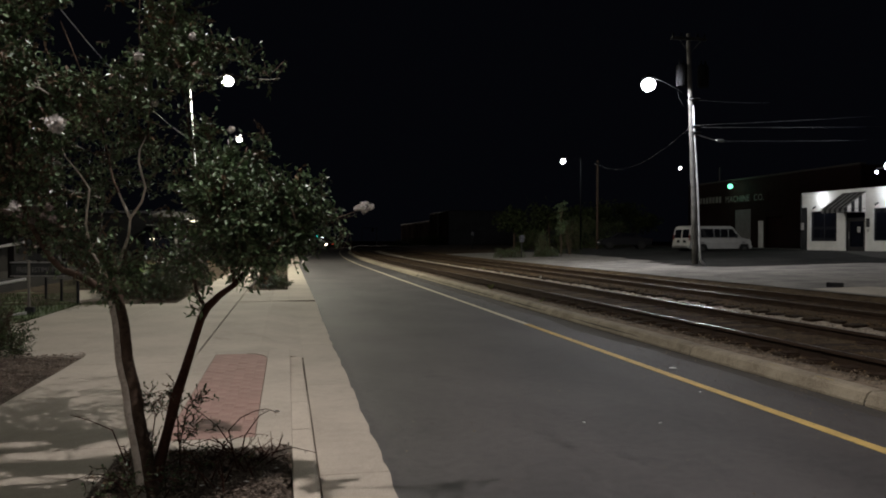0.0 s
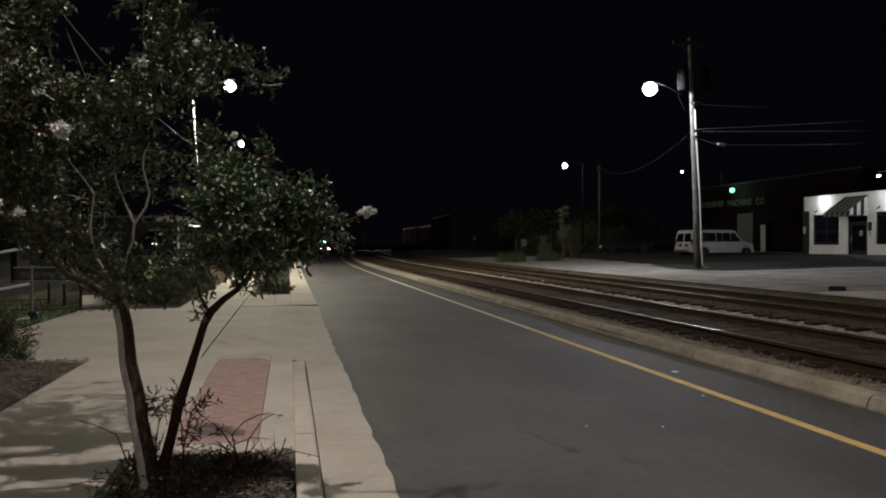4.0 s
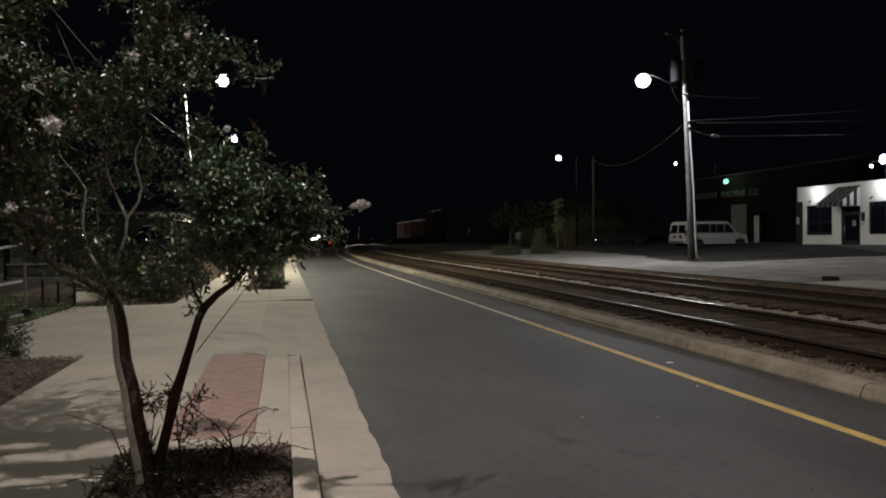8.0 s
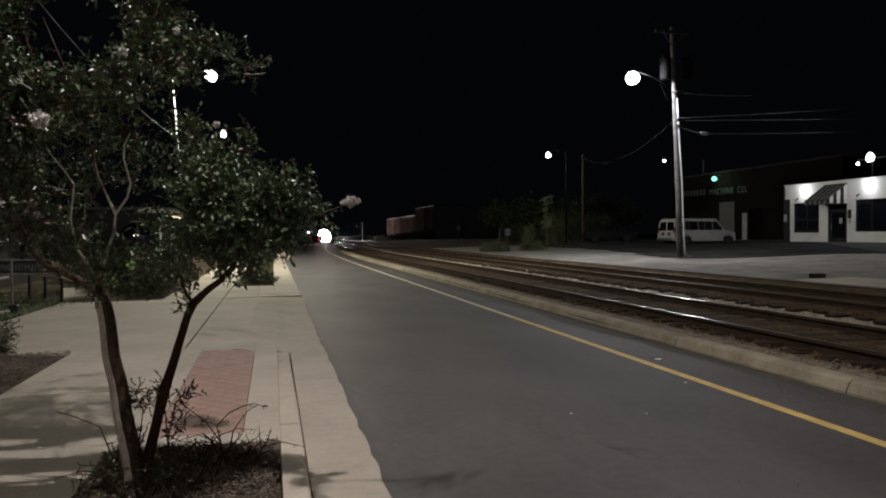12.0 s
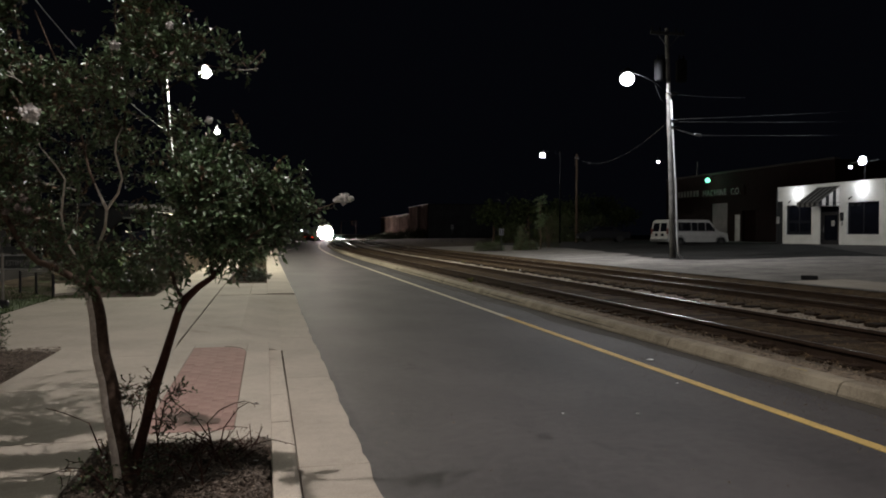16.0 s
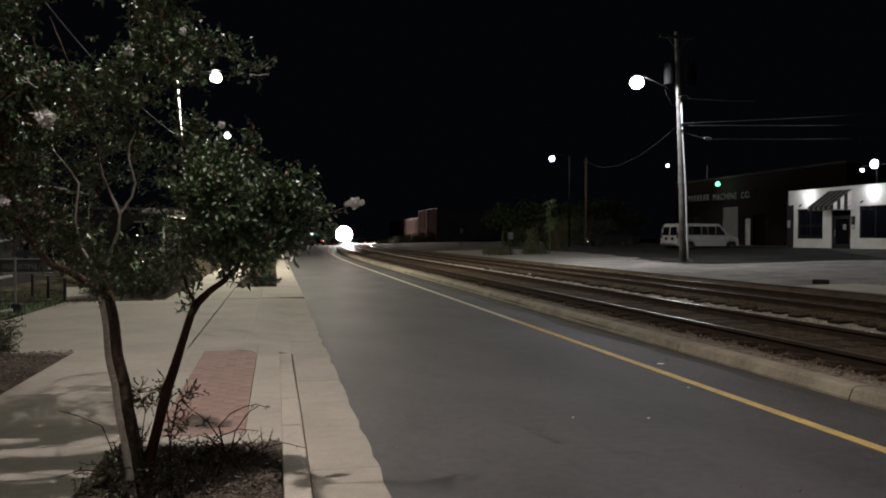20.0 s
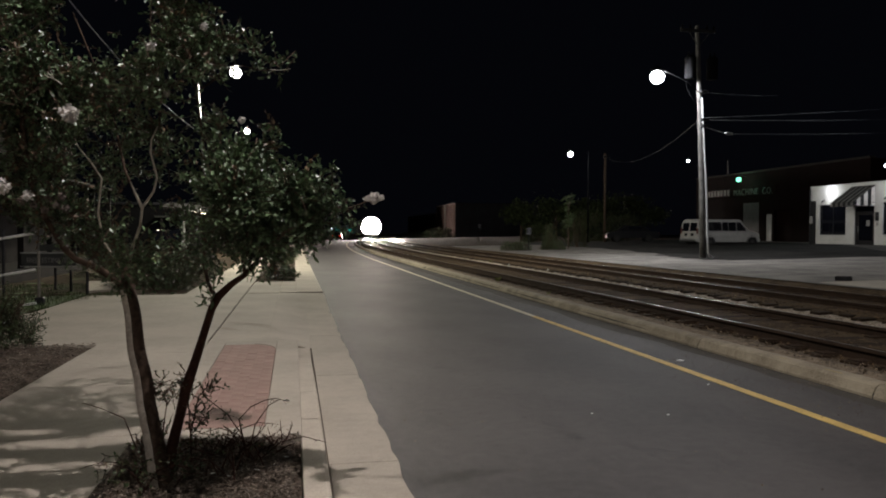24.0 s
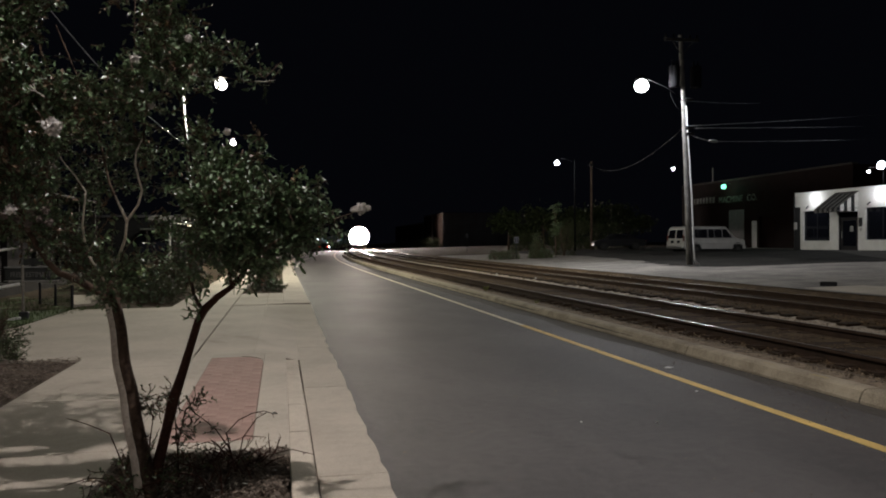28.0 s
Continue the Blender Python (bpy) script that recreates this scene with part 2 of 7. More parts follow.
MID_LEAF = leaf_mat("dull_foliage", (0.050, 0.062, 0.026), (0.024, 0.032, 0.013), 0.8, 0.1)

GLASS = bpy.data.materials.new("dark_glass")
GLASS.use_nodes = True
_p = GLASS.node_tree.nodes["Principled BSDF"]
_p.inputs["Base Color"].default_value = (0.006, 0.0065, 0.010, 1)
_p.inputs["Roughness"].default_value = 0.06
_p.inputs["Specular IOR Level"].default_value = 0.3

LAMP_GLOW = glow("lamp_glow", (0.95, 0.97, 1.0), 22)
LAMP_GLOW_WARM = glow("lamp_glow_warm", (1.0, 0.96, 0.88), 16)
FLOOD_GLOW = glow("flood_glow", (0.82, 0.9, 1.0), 30)
GREEN_LAMP = glow("green_lamp", (0.22, 1.0, 0.58), 2.2)
SIGNAL_GREEN = glow("signal_green", (0.02, 0.75, 0.55), 3)
FAR_WHITE = glow("far_white", (0.85, 0.95, 1.0), 4)
SIGNAL_RED = glow("signal_red", (1.0, 0.05, 0.02), 3)
TAIL_RED = glow("tail_red", (1.0, 0.06, 0.02), 0.7)
CAR_GLOW = glow("car_glow", (1.0, 0.82, 0.6), 40)
BULB_GLOW = glow("bulb_glow", (1.0, 0.78, 0.55), 6)
TRAIN_GLOW = glow("train_glow", (1.0, 0.86, 0.76), 1100)

# ---- building blocks ----


class Bag:
    """Loose faces gathered for one mesh."""

    def __init__(self):
        self.v, self.f, self.s = [], [], []

    def add(self, verts, faces, slot=0):
        k = len(self.v)
        self.v.extend(tuple(p) for p in verts)
        self.f.extend(tuple(i + k for i in face) for face in faces)
        self.s.extend([slot] * len(faces))
        return self

    def box(self, x0, y0, z0, x1, y1, z1, c=0.0, slot=0, m=None):
        """A box with chamfered edges."""
        c = min(c, (x1 - x0) * 0.45, (y1 - y0) * 0.45, (z1 - z0) * 0.45)
        if c <= 0:
            v = [(x, y, z) for x in (x0, x1) for y in (y0, y1) for z in (z0, z1)]
            f = [(0, 1, 3, 2), (4, 6, 7, 5), (0, 4, 5, 1), (2, 3, 7, 6), (0, 2, 6, 4), (1, 5, 7, 3)]
        else:
            lo, hi = (x0, y0, z0), (x1, y1, z1)
            v, at, f = [], {}, []
            for sx in (0, 1):
                for sy in (0, 1):
                    for sz in (0, 1):
                        s = (sx, sy, sz)
                        for ax in range(3):
                            p = []
                            for i in range(3):
                                edge = hi[i] if s[i] else lo[i]
                                p.append(edge if i == ax else edge + (-c if s[i] else c))
                            at[s, ax] = len(v)
                            v.append(tuple(p))
            corners = [(a, b, d) for a in (0, 1) for b in (0, 1) for d in (0, 1)]
            for ax in range(3):
                i, j = (ax + 1) % 3, (ax + 2) % 3
                for side in (0, 1):
                    ring = []
                    for a, b in ((0, 0), (1, 0), (1, 1), (0, 1)):
                        s = [0, 0, 0]
                        s[ax], s[i], s[j] = side, a, b
                        ring.append(at[tuple(s), ax])
                    f.append(ring if side else ring[::-1])
                for a in (0, 1):
                    for b in (0, 1):
                        s0, s1 = [0, 0, 0], [0, 0, 0]
                        s0[ax], s1[ax] = 0, 1
                        s0[i] = s1[i] = a
                        s0[j] = s1[j] = b
                        s0, s1 = tuple(s0), tuple(s1)
                        face = [at[s0, i], at[s1, i], at[s1, j], at[s0, j]]
                        f.append(face if a == b else face[::-1])
            for s in corners:
                face = [at[s, 0], at[s, 1], at[s, 2]]
                f.append(face if sum(s) % 2 else face[::-1])
        if m is not None:
            v = [m @ Vector(p) for p in v]
        return self.add(v, f, slot)

    def tube(self, points, radii, n=8, slot=0, cap=True):
        pts = [Vector(p) for p in points]
        if isinstance(radii, (int, float)):
            radii = [radii] * len(pts)
        verts, faces = [], []
        side = None
        for i, p in enumerate(pts):
            d = (pts[min(i + 1, len(pts) - 1)] - pts[max(i - 1, 0)]).normalized()
            if side is None:
                side = d.orthogonal().normalized()
            side = (side - d * side.dot(d)).normalized()
            up = d.cross(side)
            for k in range(n):
                a = 2 * math.pi * k / n
                verts.append(p + (side * math.cos(a) + up * math.sin(a)) * radii[i])
        for i in range(len(pts) - 1):
            for k in range(n):
                a, b = i * n + k, i * n + (k + 1) % n
                faces.append((a, b, b + n, a + n))
        if cap:
            faces.append(tuple(range(n))[::-1])
            faces.append(tuple(range(len(verts) - n, len(verts))))
        return self.add(verts, faces, slot)

    def ball(self, c, r, n=12, rings=8, slot=0):
        rx, ry, rz = (r, r, r) if isinstance(r, (int, float)) else r
        verts, faces = [(c[0], c[1], c[2] - rz)], []
        for i in range(1, rings):
            t = math.pi * i / rings
            for k in range(n):
                a = 2 * math.pi * k / n
                verts.append((c[0] + rx * math.sin(t) * math.cos(a), c[1] + ry * math.sin(t) * math.sin(a), c[2] - rz * math.cos(t)))
        verts.append((c[0], c[1], c[2] + rz))
        for k in range(n):
            faces.append((0, 1 + (k + 1) % n, 1 + k))
            faces.append((len(verts) - 1, len(verts) - 1 - n + k, len(verts) - 1 - n + (k + 1) % n))
        for i in range(rings - 2):
            for k in range(n):
                a, b = 1 + i * n + k, 1 + i * n + (k + 1) % n
                faces.append((a, b, b + n, a + n))
        return self.add(verts, faces, slot)

    def prism(self, poly, z0, z1, slot=0):
        """An upright prism over a plan given counter-clockwise."""
        n = len(poly)
        v = [(x, y, z0) for x, y in poly] + [(x, y, z1) for x, y in poly]
        f = [tuple(range(n))[::-1], tuple(range(n, 2 * n))]
        f += [(i, (i + 1) % n, n + (i + 1) % n, n + i) for i in range(n)]
        return self.add(v, f, slot)

    def mesh(self, name, mats, smooth=False):
        me = bpy.data.meshes.new(name)
        me.from_pydata(self.v, [], self.f)
        for m in mats if isinstance(mats, (list, tuple)) else [mats]:
            me.materials.append(m)
        if any(self.s):
            me.polygons.foreach_set("material_index", self.s)
        if smooth:
            me.polygons.foreach_set("use_smooth", [True] * len(me.polygons))
        me.update()
        return me


def part(name, bag, mats, parent=None, label="", smooth=False, at=None):
    ob = new(name, bag.mesh(name, mats, smooth) if isinstance(bag, Bag) else bag)
    if parent is not None:
        ob.parent = parent
    if at is not None:
        ob.matrix_basis = at
    if label:
        ob["label"] = label
    return ob


def thing(name, label, category, m=None, group="", kind=""):
    ob = new(name)
    ob.empty_display_size = 0.2
    if m is not None:
        ob.matrix_basis = m
    return tagged(ob, label, category, group, kind)


def arc(a, b, sag, n=14):
    """A hanging line from a to b."""
    a, b = Vector(a), Vector(b)
    return [a.lerp(b, i / n) - Vector((0, 0, sag * 4 * (i / n) * (1 - i / n))) for i in range(n + 1)]

# ---- lie of the land ----
RAIL_Y = (-70, 152, 166, 177, 190, 200, 215, 240, 420)
RAIL_H = (0.28, 0.28, 0.20, 0.0, -0.55, -0.95, -1.5, -2.0, -2.6)
TRACKS = (6.73, 10.52)


def rail_z(y):
    return sum(float(np.interp(y + d, RAIL_Y, RAIL_H)) for d in (-4, -2, 0, 2, 4)) / 5


def swing(y):
    """How far the line of street and railway has swung to the east at y."""
    if y < 37:
        return 0.0
    if y < 140:
        return (y - 37) ** 2 / 1494
    d = min(y - 140, 110)
    return 7.10 + 0.138 * d - d * d / 500 - max(y - 250, 0) * 0.302


def road_swing(y):
    return swing(y) if y < 118 else swing(118) + (y - 118) * 0.108


def bend(ob, law=None):
    """Carries a straight-built piece round the swing of the street."""
    law = law or road_swing
    for o in (ob, *ob.children_recursive):
        if o.type == "MESH":
            for v in o.data.vertices:
                v.co.x += law(v.co.y)
    return ob


def road_z(y):
    return sum(float(np.interp(y + d, (-60, 140, 190, 230, 300, 500), (0, 0, -1.6, -3.4, -5.0, -6))) for d in (-6, -3, 0, 3, 6)) / 5


def east_z(x):
    return 0.3 + (min(max(x, 11.9), 36) - 11.9) * 0.0226


def ground_z(x, y):
    x -= swing(y)
    west, bed = road_z(y) - 0.06, rail_z(y) - 0.34
    drop = road_z(y) * 0.5
    if x < 5.2:
        return west
    if x < 5.5:
        return west + (bed - west) * (x - 5.2) / 0.3
    if x < 12.2:
        return bed
    east = east_z(x) - 0.03 + drop
    if x < 13.0:
        return bed + (east - bed) * (x - 12.2) / 0.8
    return east


def sheet(xs, ys, height):
    bag = Bag()
    v = [(x, y, height(x, y)) for y in ys for x in xs]
    n = len(xs)
    f = [(j * n + i, j * n + i + 1, (j + 1) * n + i + 1, (j + 1) * n + i) for j in range(len(ys) - 1) for i in range(n - 1)]
    return bag.add(v, f)


def steps(a, b, d):
    n = max(1, round((b - a) / d))
    return [a + (b - a) * i / n for i in range(n + 1)]


GX = [-900, -300, -100, -40, -20, -8, -2, 2, 5.2, 5.5, 9, 12.2, 13, 16, 20, 28, 36, 60, 120, 300, 900]
GY = [-900, -200, -60] + steps(-40, 30, 10) + steps(36, 240, 6) + [270, 300, 420, 700, 1500]
bag = sheet(GX, GY, lambda x, y: ground_z(x + swing(y), y))
bag.v = [(x + (swing(y) if -60 < x < 100 else 0), y, z) for x, y, z in bag.v]
tagged(part("ground", bag, EARTH), "dark bare earth and grass around the street and railway", "ground", kind="structure")

# ---- street ----
RY = steps(-40, 36, 4) + steps(39, 140, 3) + steps(145, 240, 8)


def strip(x0, x1, ys, height, z, thick=0.25, name="", mats=None):
    """A long slab with real thickness that follows the ground."""
    bag = Bag()
    prof = [(x0, -thick), (x0, 0), (x1, 0), (x1, -thick)]
    v = [(x, y, height(y) + z + dz) for y in ys for x, dz in prof]
    f = []
    for j in range(len(ys) - 1):
        for i in range(4):
            a, b = j * 4 + i, j * 4 + (i + 1) % 4
            f.append((a, a + 4, b + 4, b))
    f += [(0, 1, 2, 3), tuple(len(v) - 4 + i for i in (3, 2, 1, 0))]
    return bag.add(v, f)


road = bend(tagged(part("road", strip(0.66, 5.12, RY, road_z, 0.0), ASPHALT), "worn grey asphalt lane with faint patches", "road", kind="structure"))
line = tagged(part("edge_line", strip(4.13, 4.24, steps(-20, 13, 3), road_z, 0.004, 0.003), YELLOW), "solid yellow painted edge line on the asphalt", "road marking", kind="structure")
# the line is paler from y 13 onwards
bend(tagged(part("edge_line", strip(4.13, 4.24, steps(13, 110, 3), road_z, 0.004, 0.003), PALE_YELLOW), "paler yellow edge line further along the asphalt", "road marking", kind="structure"))
bag = Bag()
pts = [(0.86, 47), (1.08, 54), (1.5, 62), (2.2, 71), (3.2, 79)]
for (xa, ya), (xb, yb) in zip(pts, pts[1:]):
    bag.add([(xa, ya, 0.004), (xa + 0.11, ya, 0.004), (xb + 0.11, yb, 0.004), (xb, yb, 0.004)], [(0, 1, 2, 3)])
tagged(part("edge_line", bag, WHITE_PAINT), "thin white line curving along the road edge", "road marking", kind="structure")

# cracks sealed with tar and oil drips are in the paint of the road; the ragged asphalt lip along the gutter is geometry
rng = random.Random(4)
bag = Bag()
y, w0 = 2.0, 0.0
while y < 37:
    d = rng.uniform(0.08, 0.35)
    w = rng.uniform(0.0, 0.035)
    bag.add([(0.665 - w0, y, 0.0085), (0.72, y, 0.003), (0.72, y + d, 0.003), (0.665 - w, y + d, 0.0085)], [(0, 1, 2, 3)])
    w0 = w
    y += d
tagged(part("asphalt_lip", bag, ASPHALT, road), kind="stuff")


# old oil stains: clusters of small ragged spots
OIL = mat("oil_stained_asphalt", (0.067, 0.060, 0.0605), (0.028, 0.025, 0.026), 0.72, 0.75, 150, 0.6, depth=0.006, spec=0.45)
rng2 = random.Random(57)
for sx, sy, ex, ey, n in ((1.95, 5.9, 2.0, 5.15, 26), (2.3, 4.95, 2.45, 4.7, 14), (1.5, 8.6, 1.75, 7.9, 16)):
    stain = Bag()
    for k in range(n):
        u = rng2.random()
        cx, cy, rad = sx + (ex - sx) * u + rng2.gauss(0, 0.07), sy + (ey - sy) * u + rng2.gauss(0, 0.07), rng2.uniform(0.008, 0.035)
        ring = [(cx + rad * rng2.uniform(0.5, 1.2) * math.cos(0.785 * q), cy + rad * 1.6 * rng2.uniform(0.5, 1.2) * math.sin(0.785 * q), 0.003 + 0.00004 * k) for q in range(8)]
        stain.add(ring, [tuple(range(8))])
    tagged(part("oil_stain", stain, OIL, road, "dark speckled oil stain"), kind="stuff")
DIRT = mat("kerbside_dirt", (0.082, 0.074, 0.066), (0.052, 0.047, 0.042), 0.95, 1.2, 60, 0.5)
bag, rng2 = Bag(), random.Random(31)
y, w0 = 1.0, 0.3
while y < 37:
    d = rng2.uniform(0.3, 0.9)
    w = min(max(w0 + rng2.uniform(-0.09, 0.09), 0.12), 0.42)
    bag.add([(5.119 - w0, y, 0.002), (5.119, y, 0.004), (5.119, y + d, 0.004), (5.119 - w, y + d, 0.002), (5.137, y, 0.035 + 0.1 * w0), (5.137, y + d, 0.035 + 0.1 * w)], [(0, 1, 2, 3), (1, 4, 5, 2)])
    y, w0 = y + d, w
tagged(part("dirt", bag, DIRT, road, "dark dirt along the kerb"), kind="stuff")


def kerb_piece(bag, x0, x1, y0, y1, z0, z1, c, z1b=None):
    z1b = z1 if z1b is None else z1b
    v = []
    for yy, zt in ((y0, z1), (y1, z1b)):
        cc = min(c, max(zt - z0, 0.01) * 0.6)
        v += [(x0, yy, z0 - 0.2), (x0, yy, zt - 0.004), (x0 + 0.003, yy, zt), (x1 - cc, yy, zt), (x1 - cc * 0.3, yy, zt - cc * 0.3), (x1, yy, zt - cc), (x1 + 0.02, yy, z0 - 0.2)]
    f = [(i, i + 1, i + 8, i + 7) for i in range(6)] + [(6, 0, 7, 13), tuple(range(7))[::-1], tuple(range(7, 14))]
    bag.add(v, [face[::-1] for face in f])


gutter = tagged(new("gutter"), "pale concrete gutter with cross joints beside the road", "gutter", kind="structure")
yy = -13.4
while yy < 17:
    part("slab", Bag().box(0.210, yy, -0.2, 0.66, yy + 3.043, 0.006, 0.004), CONCRETE, gutter)
    yy += 3.05
kerb_w = tagged(new("kerb"), "pale rounded concrete kerb that dips at the driveway", "kerb", kind="structure")
yy = -12.65
while yy < 5.0:
    b = Bag()
    kerb_piece(b, 0.042, 0.192, yy, yy + 3.035, 0.0, 0.122, 0.03)
    part("kerbstone", b, KERB, kerb_w)
    yy += 3.05
for y0, y1, za, zb in ((5.65, 6.6, 0.122, 0.122), (6.605, 8.6, 0.122, 0.03), (8.605, 9.8, 0.03, 0.02)):
    b = Bag()
    kerb_piece(b, 0.042, 0.192, y0, y1, 0.0, za, 0.03, zb)
    part("kerbstone", b, KERB, kerb_w, "kerb end sloping down to the driveway" if zb < 0.1 else "")
def ramp_z(x, y):
    low = 0.006 if x > 0.2 else 0.0065 + (0.2 - x) * 0.2047
    k = (y - 14.6) / 3.0
    return low + 0.002 + (0.108 - 0.02 * (x + 0.33) - low) * k * k * (3 - 2 * k)


part("slab", sheet([-0.325, 0.05, 0.2, 0.4, 0.655], steps(14.6, 17.597, 0.3), ramp_z), CONCRETE, gutter, "end of the driveway rising to the kerb", True)
yy = 17.6
while yy < 84:
    b = Bag()
    kerb_piece(b, 0.042, 0.645, yy, yy + 3.035, 0.0, 0.125, 0.03)
    part("kerbstone", b, CONCRETE, kerb_w)
    yy += 3.05

bend(gutter)
bend(kerb_w)

# ---- pavement on the west side ----
pavement = tagged(new("pavement"), "broad pale concrete pavement and driveway slabs", "pavement", kind="structure")
yy = -9.0
while yy < 9.0:
    part("slab", Bag().box(-2.33, yy, -0.05, -1.048, yy + 1.795, 0.12, 0.004), CONCRETE, pavement)
    yy += 1.8
for x0, y0, x1, y1 in ((-1.044, 5.22, -0.828, 9.8), (-0.212, 5.22, 0.0425, 9.8), (-0.828, 9.504, -0.212, 9.8), (-0.828, 5.22, -0.212, 5.496), (-2.33, 9.0, -1.048, 9.8)):
    part("slab", Bag().box(x0, y0, -0.05, x1, y1, 0.12, 0.004), CONCRETE, pavement)
b = Bag()
for x0, x1, z0, z1 in ((-0.33, 0.213, 0.115, 0.0065),):
    for y0, y1 in ((9.802, 17.55),):
        b = Bag()
        b.add([(x0, y0, z0), (x1, y0, z1), (x1, y1, z1), (x0, y1, z0), (x0, y0, -0.1), (x1, y0, -0.1), (x1, y1, -0.1), (x0, y1, -0.1)],
              [(0, 1, 2, 3), (0, 4, 5, 1), (1, 5, 6, 2), (2, 6, 7, 3), (3, 7, 4, 0)])
        part("slab", b, CONCRETE, pavement, "sloping driveway apron")
for x0, x1, y0, y1 in ((-1.047, -0.331, 9.803, 17.4), (-2.6, -1.070, 9.803, 17.4), (-4.4, -2.603, 9.86, 13.7), (-4.3, -2.603, 13.703, 17.3), (-6.4, -4.403, 9.9, 13.4), (-8.6, -6.403, 9.9, 12.8)):
    part("slab", Bag().box(x0, y0, -0.1, x1, y1, 0.112, 0.001), CONCRETE, pavement)
yy = 17.42
while yy < 80:
    part("slab", Bag().box(-2.35, yy, -0.1, -1.065, yy + 1.79, 0.112, 0.008), CONCRETE, pavement)
    yy += 1.8
part("slab", Bag().box(-1.043, 17.403, -0.1, -0.332, 21.3, 0.122, 0.008), CONCRETE, pavement)
part("slab", Bag().box(-0.329, 17.555, -0.1, 0.041, 21.3, 0.122, 0.008), CONCRETE, pavement)

bend(pavement)
# curved tyre scuffs on the driveway
SCUFF = mat("tyre_scuff", (0.445, 0.393, 0.326), (0.340, 0.297, 0.244), 0.9, 3, 60, 0.1)
r = random.Random(77)
for cx, cy, rad, a0, a1, w in ((-1.75, 9.9, 1.66, 14, 78, 0.20), (-2.1, 10.0, 1.40, 20, 60, 0.13)):
    b = Bag()
    for strip in range(9):
        lo, hi = a0 + r.uniform(0, 22), a1 - r.uniform(0, 22)
        inner, wide = rad + w * r.uniform(0, 0.85), w * r.uniform(0.12, 0.3)
        n = 16
        for k in range(n):
            q = []
            for kk, side in ((k, 0), (k, 1), (k + 1, 1), (k + 1, 0)):
                a = radians(lo + (hi - lo) * kk / n)
                rr = inner + side * wide * math.sin(math.pi * (kk + 0.3) / (n + 0.6))
                x, y = cx + rr * math.cos(a), cy + rr * math.sin(a) * 1.3
                q.append((x, y, (0.1125 if x < -0.33 else 0.115 - (x + 0.33) * 0.2) + 0.0012 + 0.0001 * strip))
            b.add(q, [(0, 1, 2, 3)])
    part("tyre_scuff", b, SCUFF, pavement, "faint curved tyre scuff")

# ---- planting beds ----
def uneven(x0, y0, x1, y1, z, rough, d, seed, edge=0.0):
    xs, ys = steps(x0, x1, d), steps(y0, y1, d)

    def h(x, y):
        e = min(x - x0, x1 - x, y - y0, y1 - y)
        n = noise.noise(Vector((x * 3.1, y * 3.1, seed))) + 0.5 * noise.noise(Vector((x * 9, y * 9, seed + 3)))
        return z + rough * n + (edge if e < d * 0.6 else 0)
    return sheet(xs, ys, h)


def chips(bag, n, x0, y0, x1, y1, z, size, seed):
    r = random.Random(seed)
    for _ in range(n):
        x, y, s = r.uniform(x0, x1), r.uniform(y0, y1), size * r.uniform(0.4, 1.3)
        m = Matrix.Translation((x, y, z + 0.012 * r.random() + 0.03 * noise.noise(Vector((x * 3.1, y * 3.1, 1))))) @ Euler((r.uniform(-0.6, 0.6), r.uniform(-0.6, 0.6), r.uniform(0, 6.3))).to_matrix().to_4x4()
        bag.box(-s, -s * 0.3, -s * 0.12, s, s * 0.3, s * 0.12, m=m)


bed = tagged(part("planting_bed", uneven(-1.05, 1.6, 0.036, 5.21, 0.125, 0.03, 0.09, 1, -0.06), MULCH), "small bed of dark mulch by the kerb", "planting bed", kind="structure")
b = Bag()
chips(b, 4200, -1.03, 3.5, 0.02, 5.19, 0.13, 0.014, 5)
tagged(part("bark_chips", b, CHIP, bed), kind="stuff")
bed2 = tagged(part("planting_bed", uneven(-7.5, 3.0, -2.34, 9.84, 0.115, 0.04, 0.16, 2, -0.05), MULCH), "dark mulch bed beside the pavement", "planting bed", kind="structure")
b = Bag()
chips(b, 4000, -4.6, 6.6, -2.36, 9.82, 0.13, 0.018, 6)
tagged(part("bark_chips", b, CHIP, bed2), kind="stuff")
tagged(part("planting_bed", uneven(-9, 17.42, -2.36, 30, 0.10, 0.05, 0.4, 3, -0.05), EARTH), "bare dirt bed under bushes", "planting bed", kind="structure")
tagged(part("planting_bed", uneven(-1.01, 21.32, 0.036, 46, 0.10, 0.04, 0.3, 4, -0.05), EARTH), "narrow planting strip beside the kerb", "planting bed", kind="structure")
lawn = tagged(part("lawn", uneven(-26, 13.8, -4.45, 46, 0.085, 0.04, 0.5, 5), GRASS), "patch of short green lawn", "lawn", kind="structure")
b = Bag()
r = random.Random(8)
for _ in range(9000):
    x, y = r.uniform(-8.5, -3.7), r.uniform(13.3, 21)
    if x > -4.5 + 0.5 * noise.noise(Vector((y, x, 0))) + max(0, (y - 14) * 0.2):
        continue
    h, a = r.uniform(0.03, 0.10), r.uniform(0, 6.3)
    w = 0.006
    b.add([(x - w * math.cos(a), y - w * math.sin(a), 0.08), (x + w * math.cos(a), y + w * math.sin(a), 0.08), (x + r.uniform(-0.03, 0.03), y + r.uniform(-0.03, 0.03), 0.1 + h)], [(0, 1, 2)])
tagged(part("grass_blades", b, GRASS, lawn), kind="stuff")

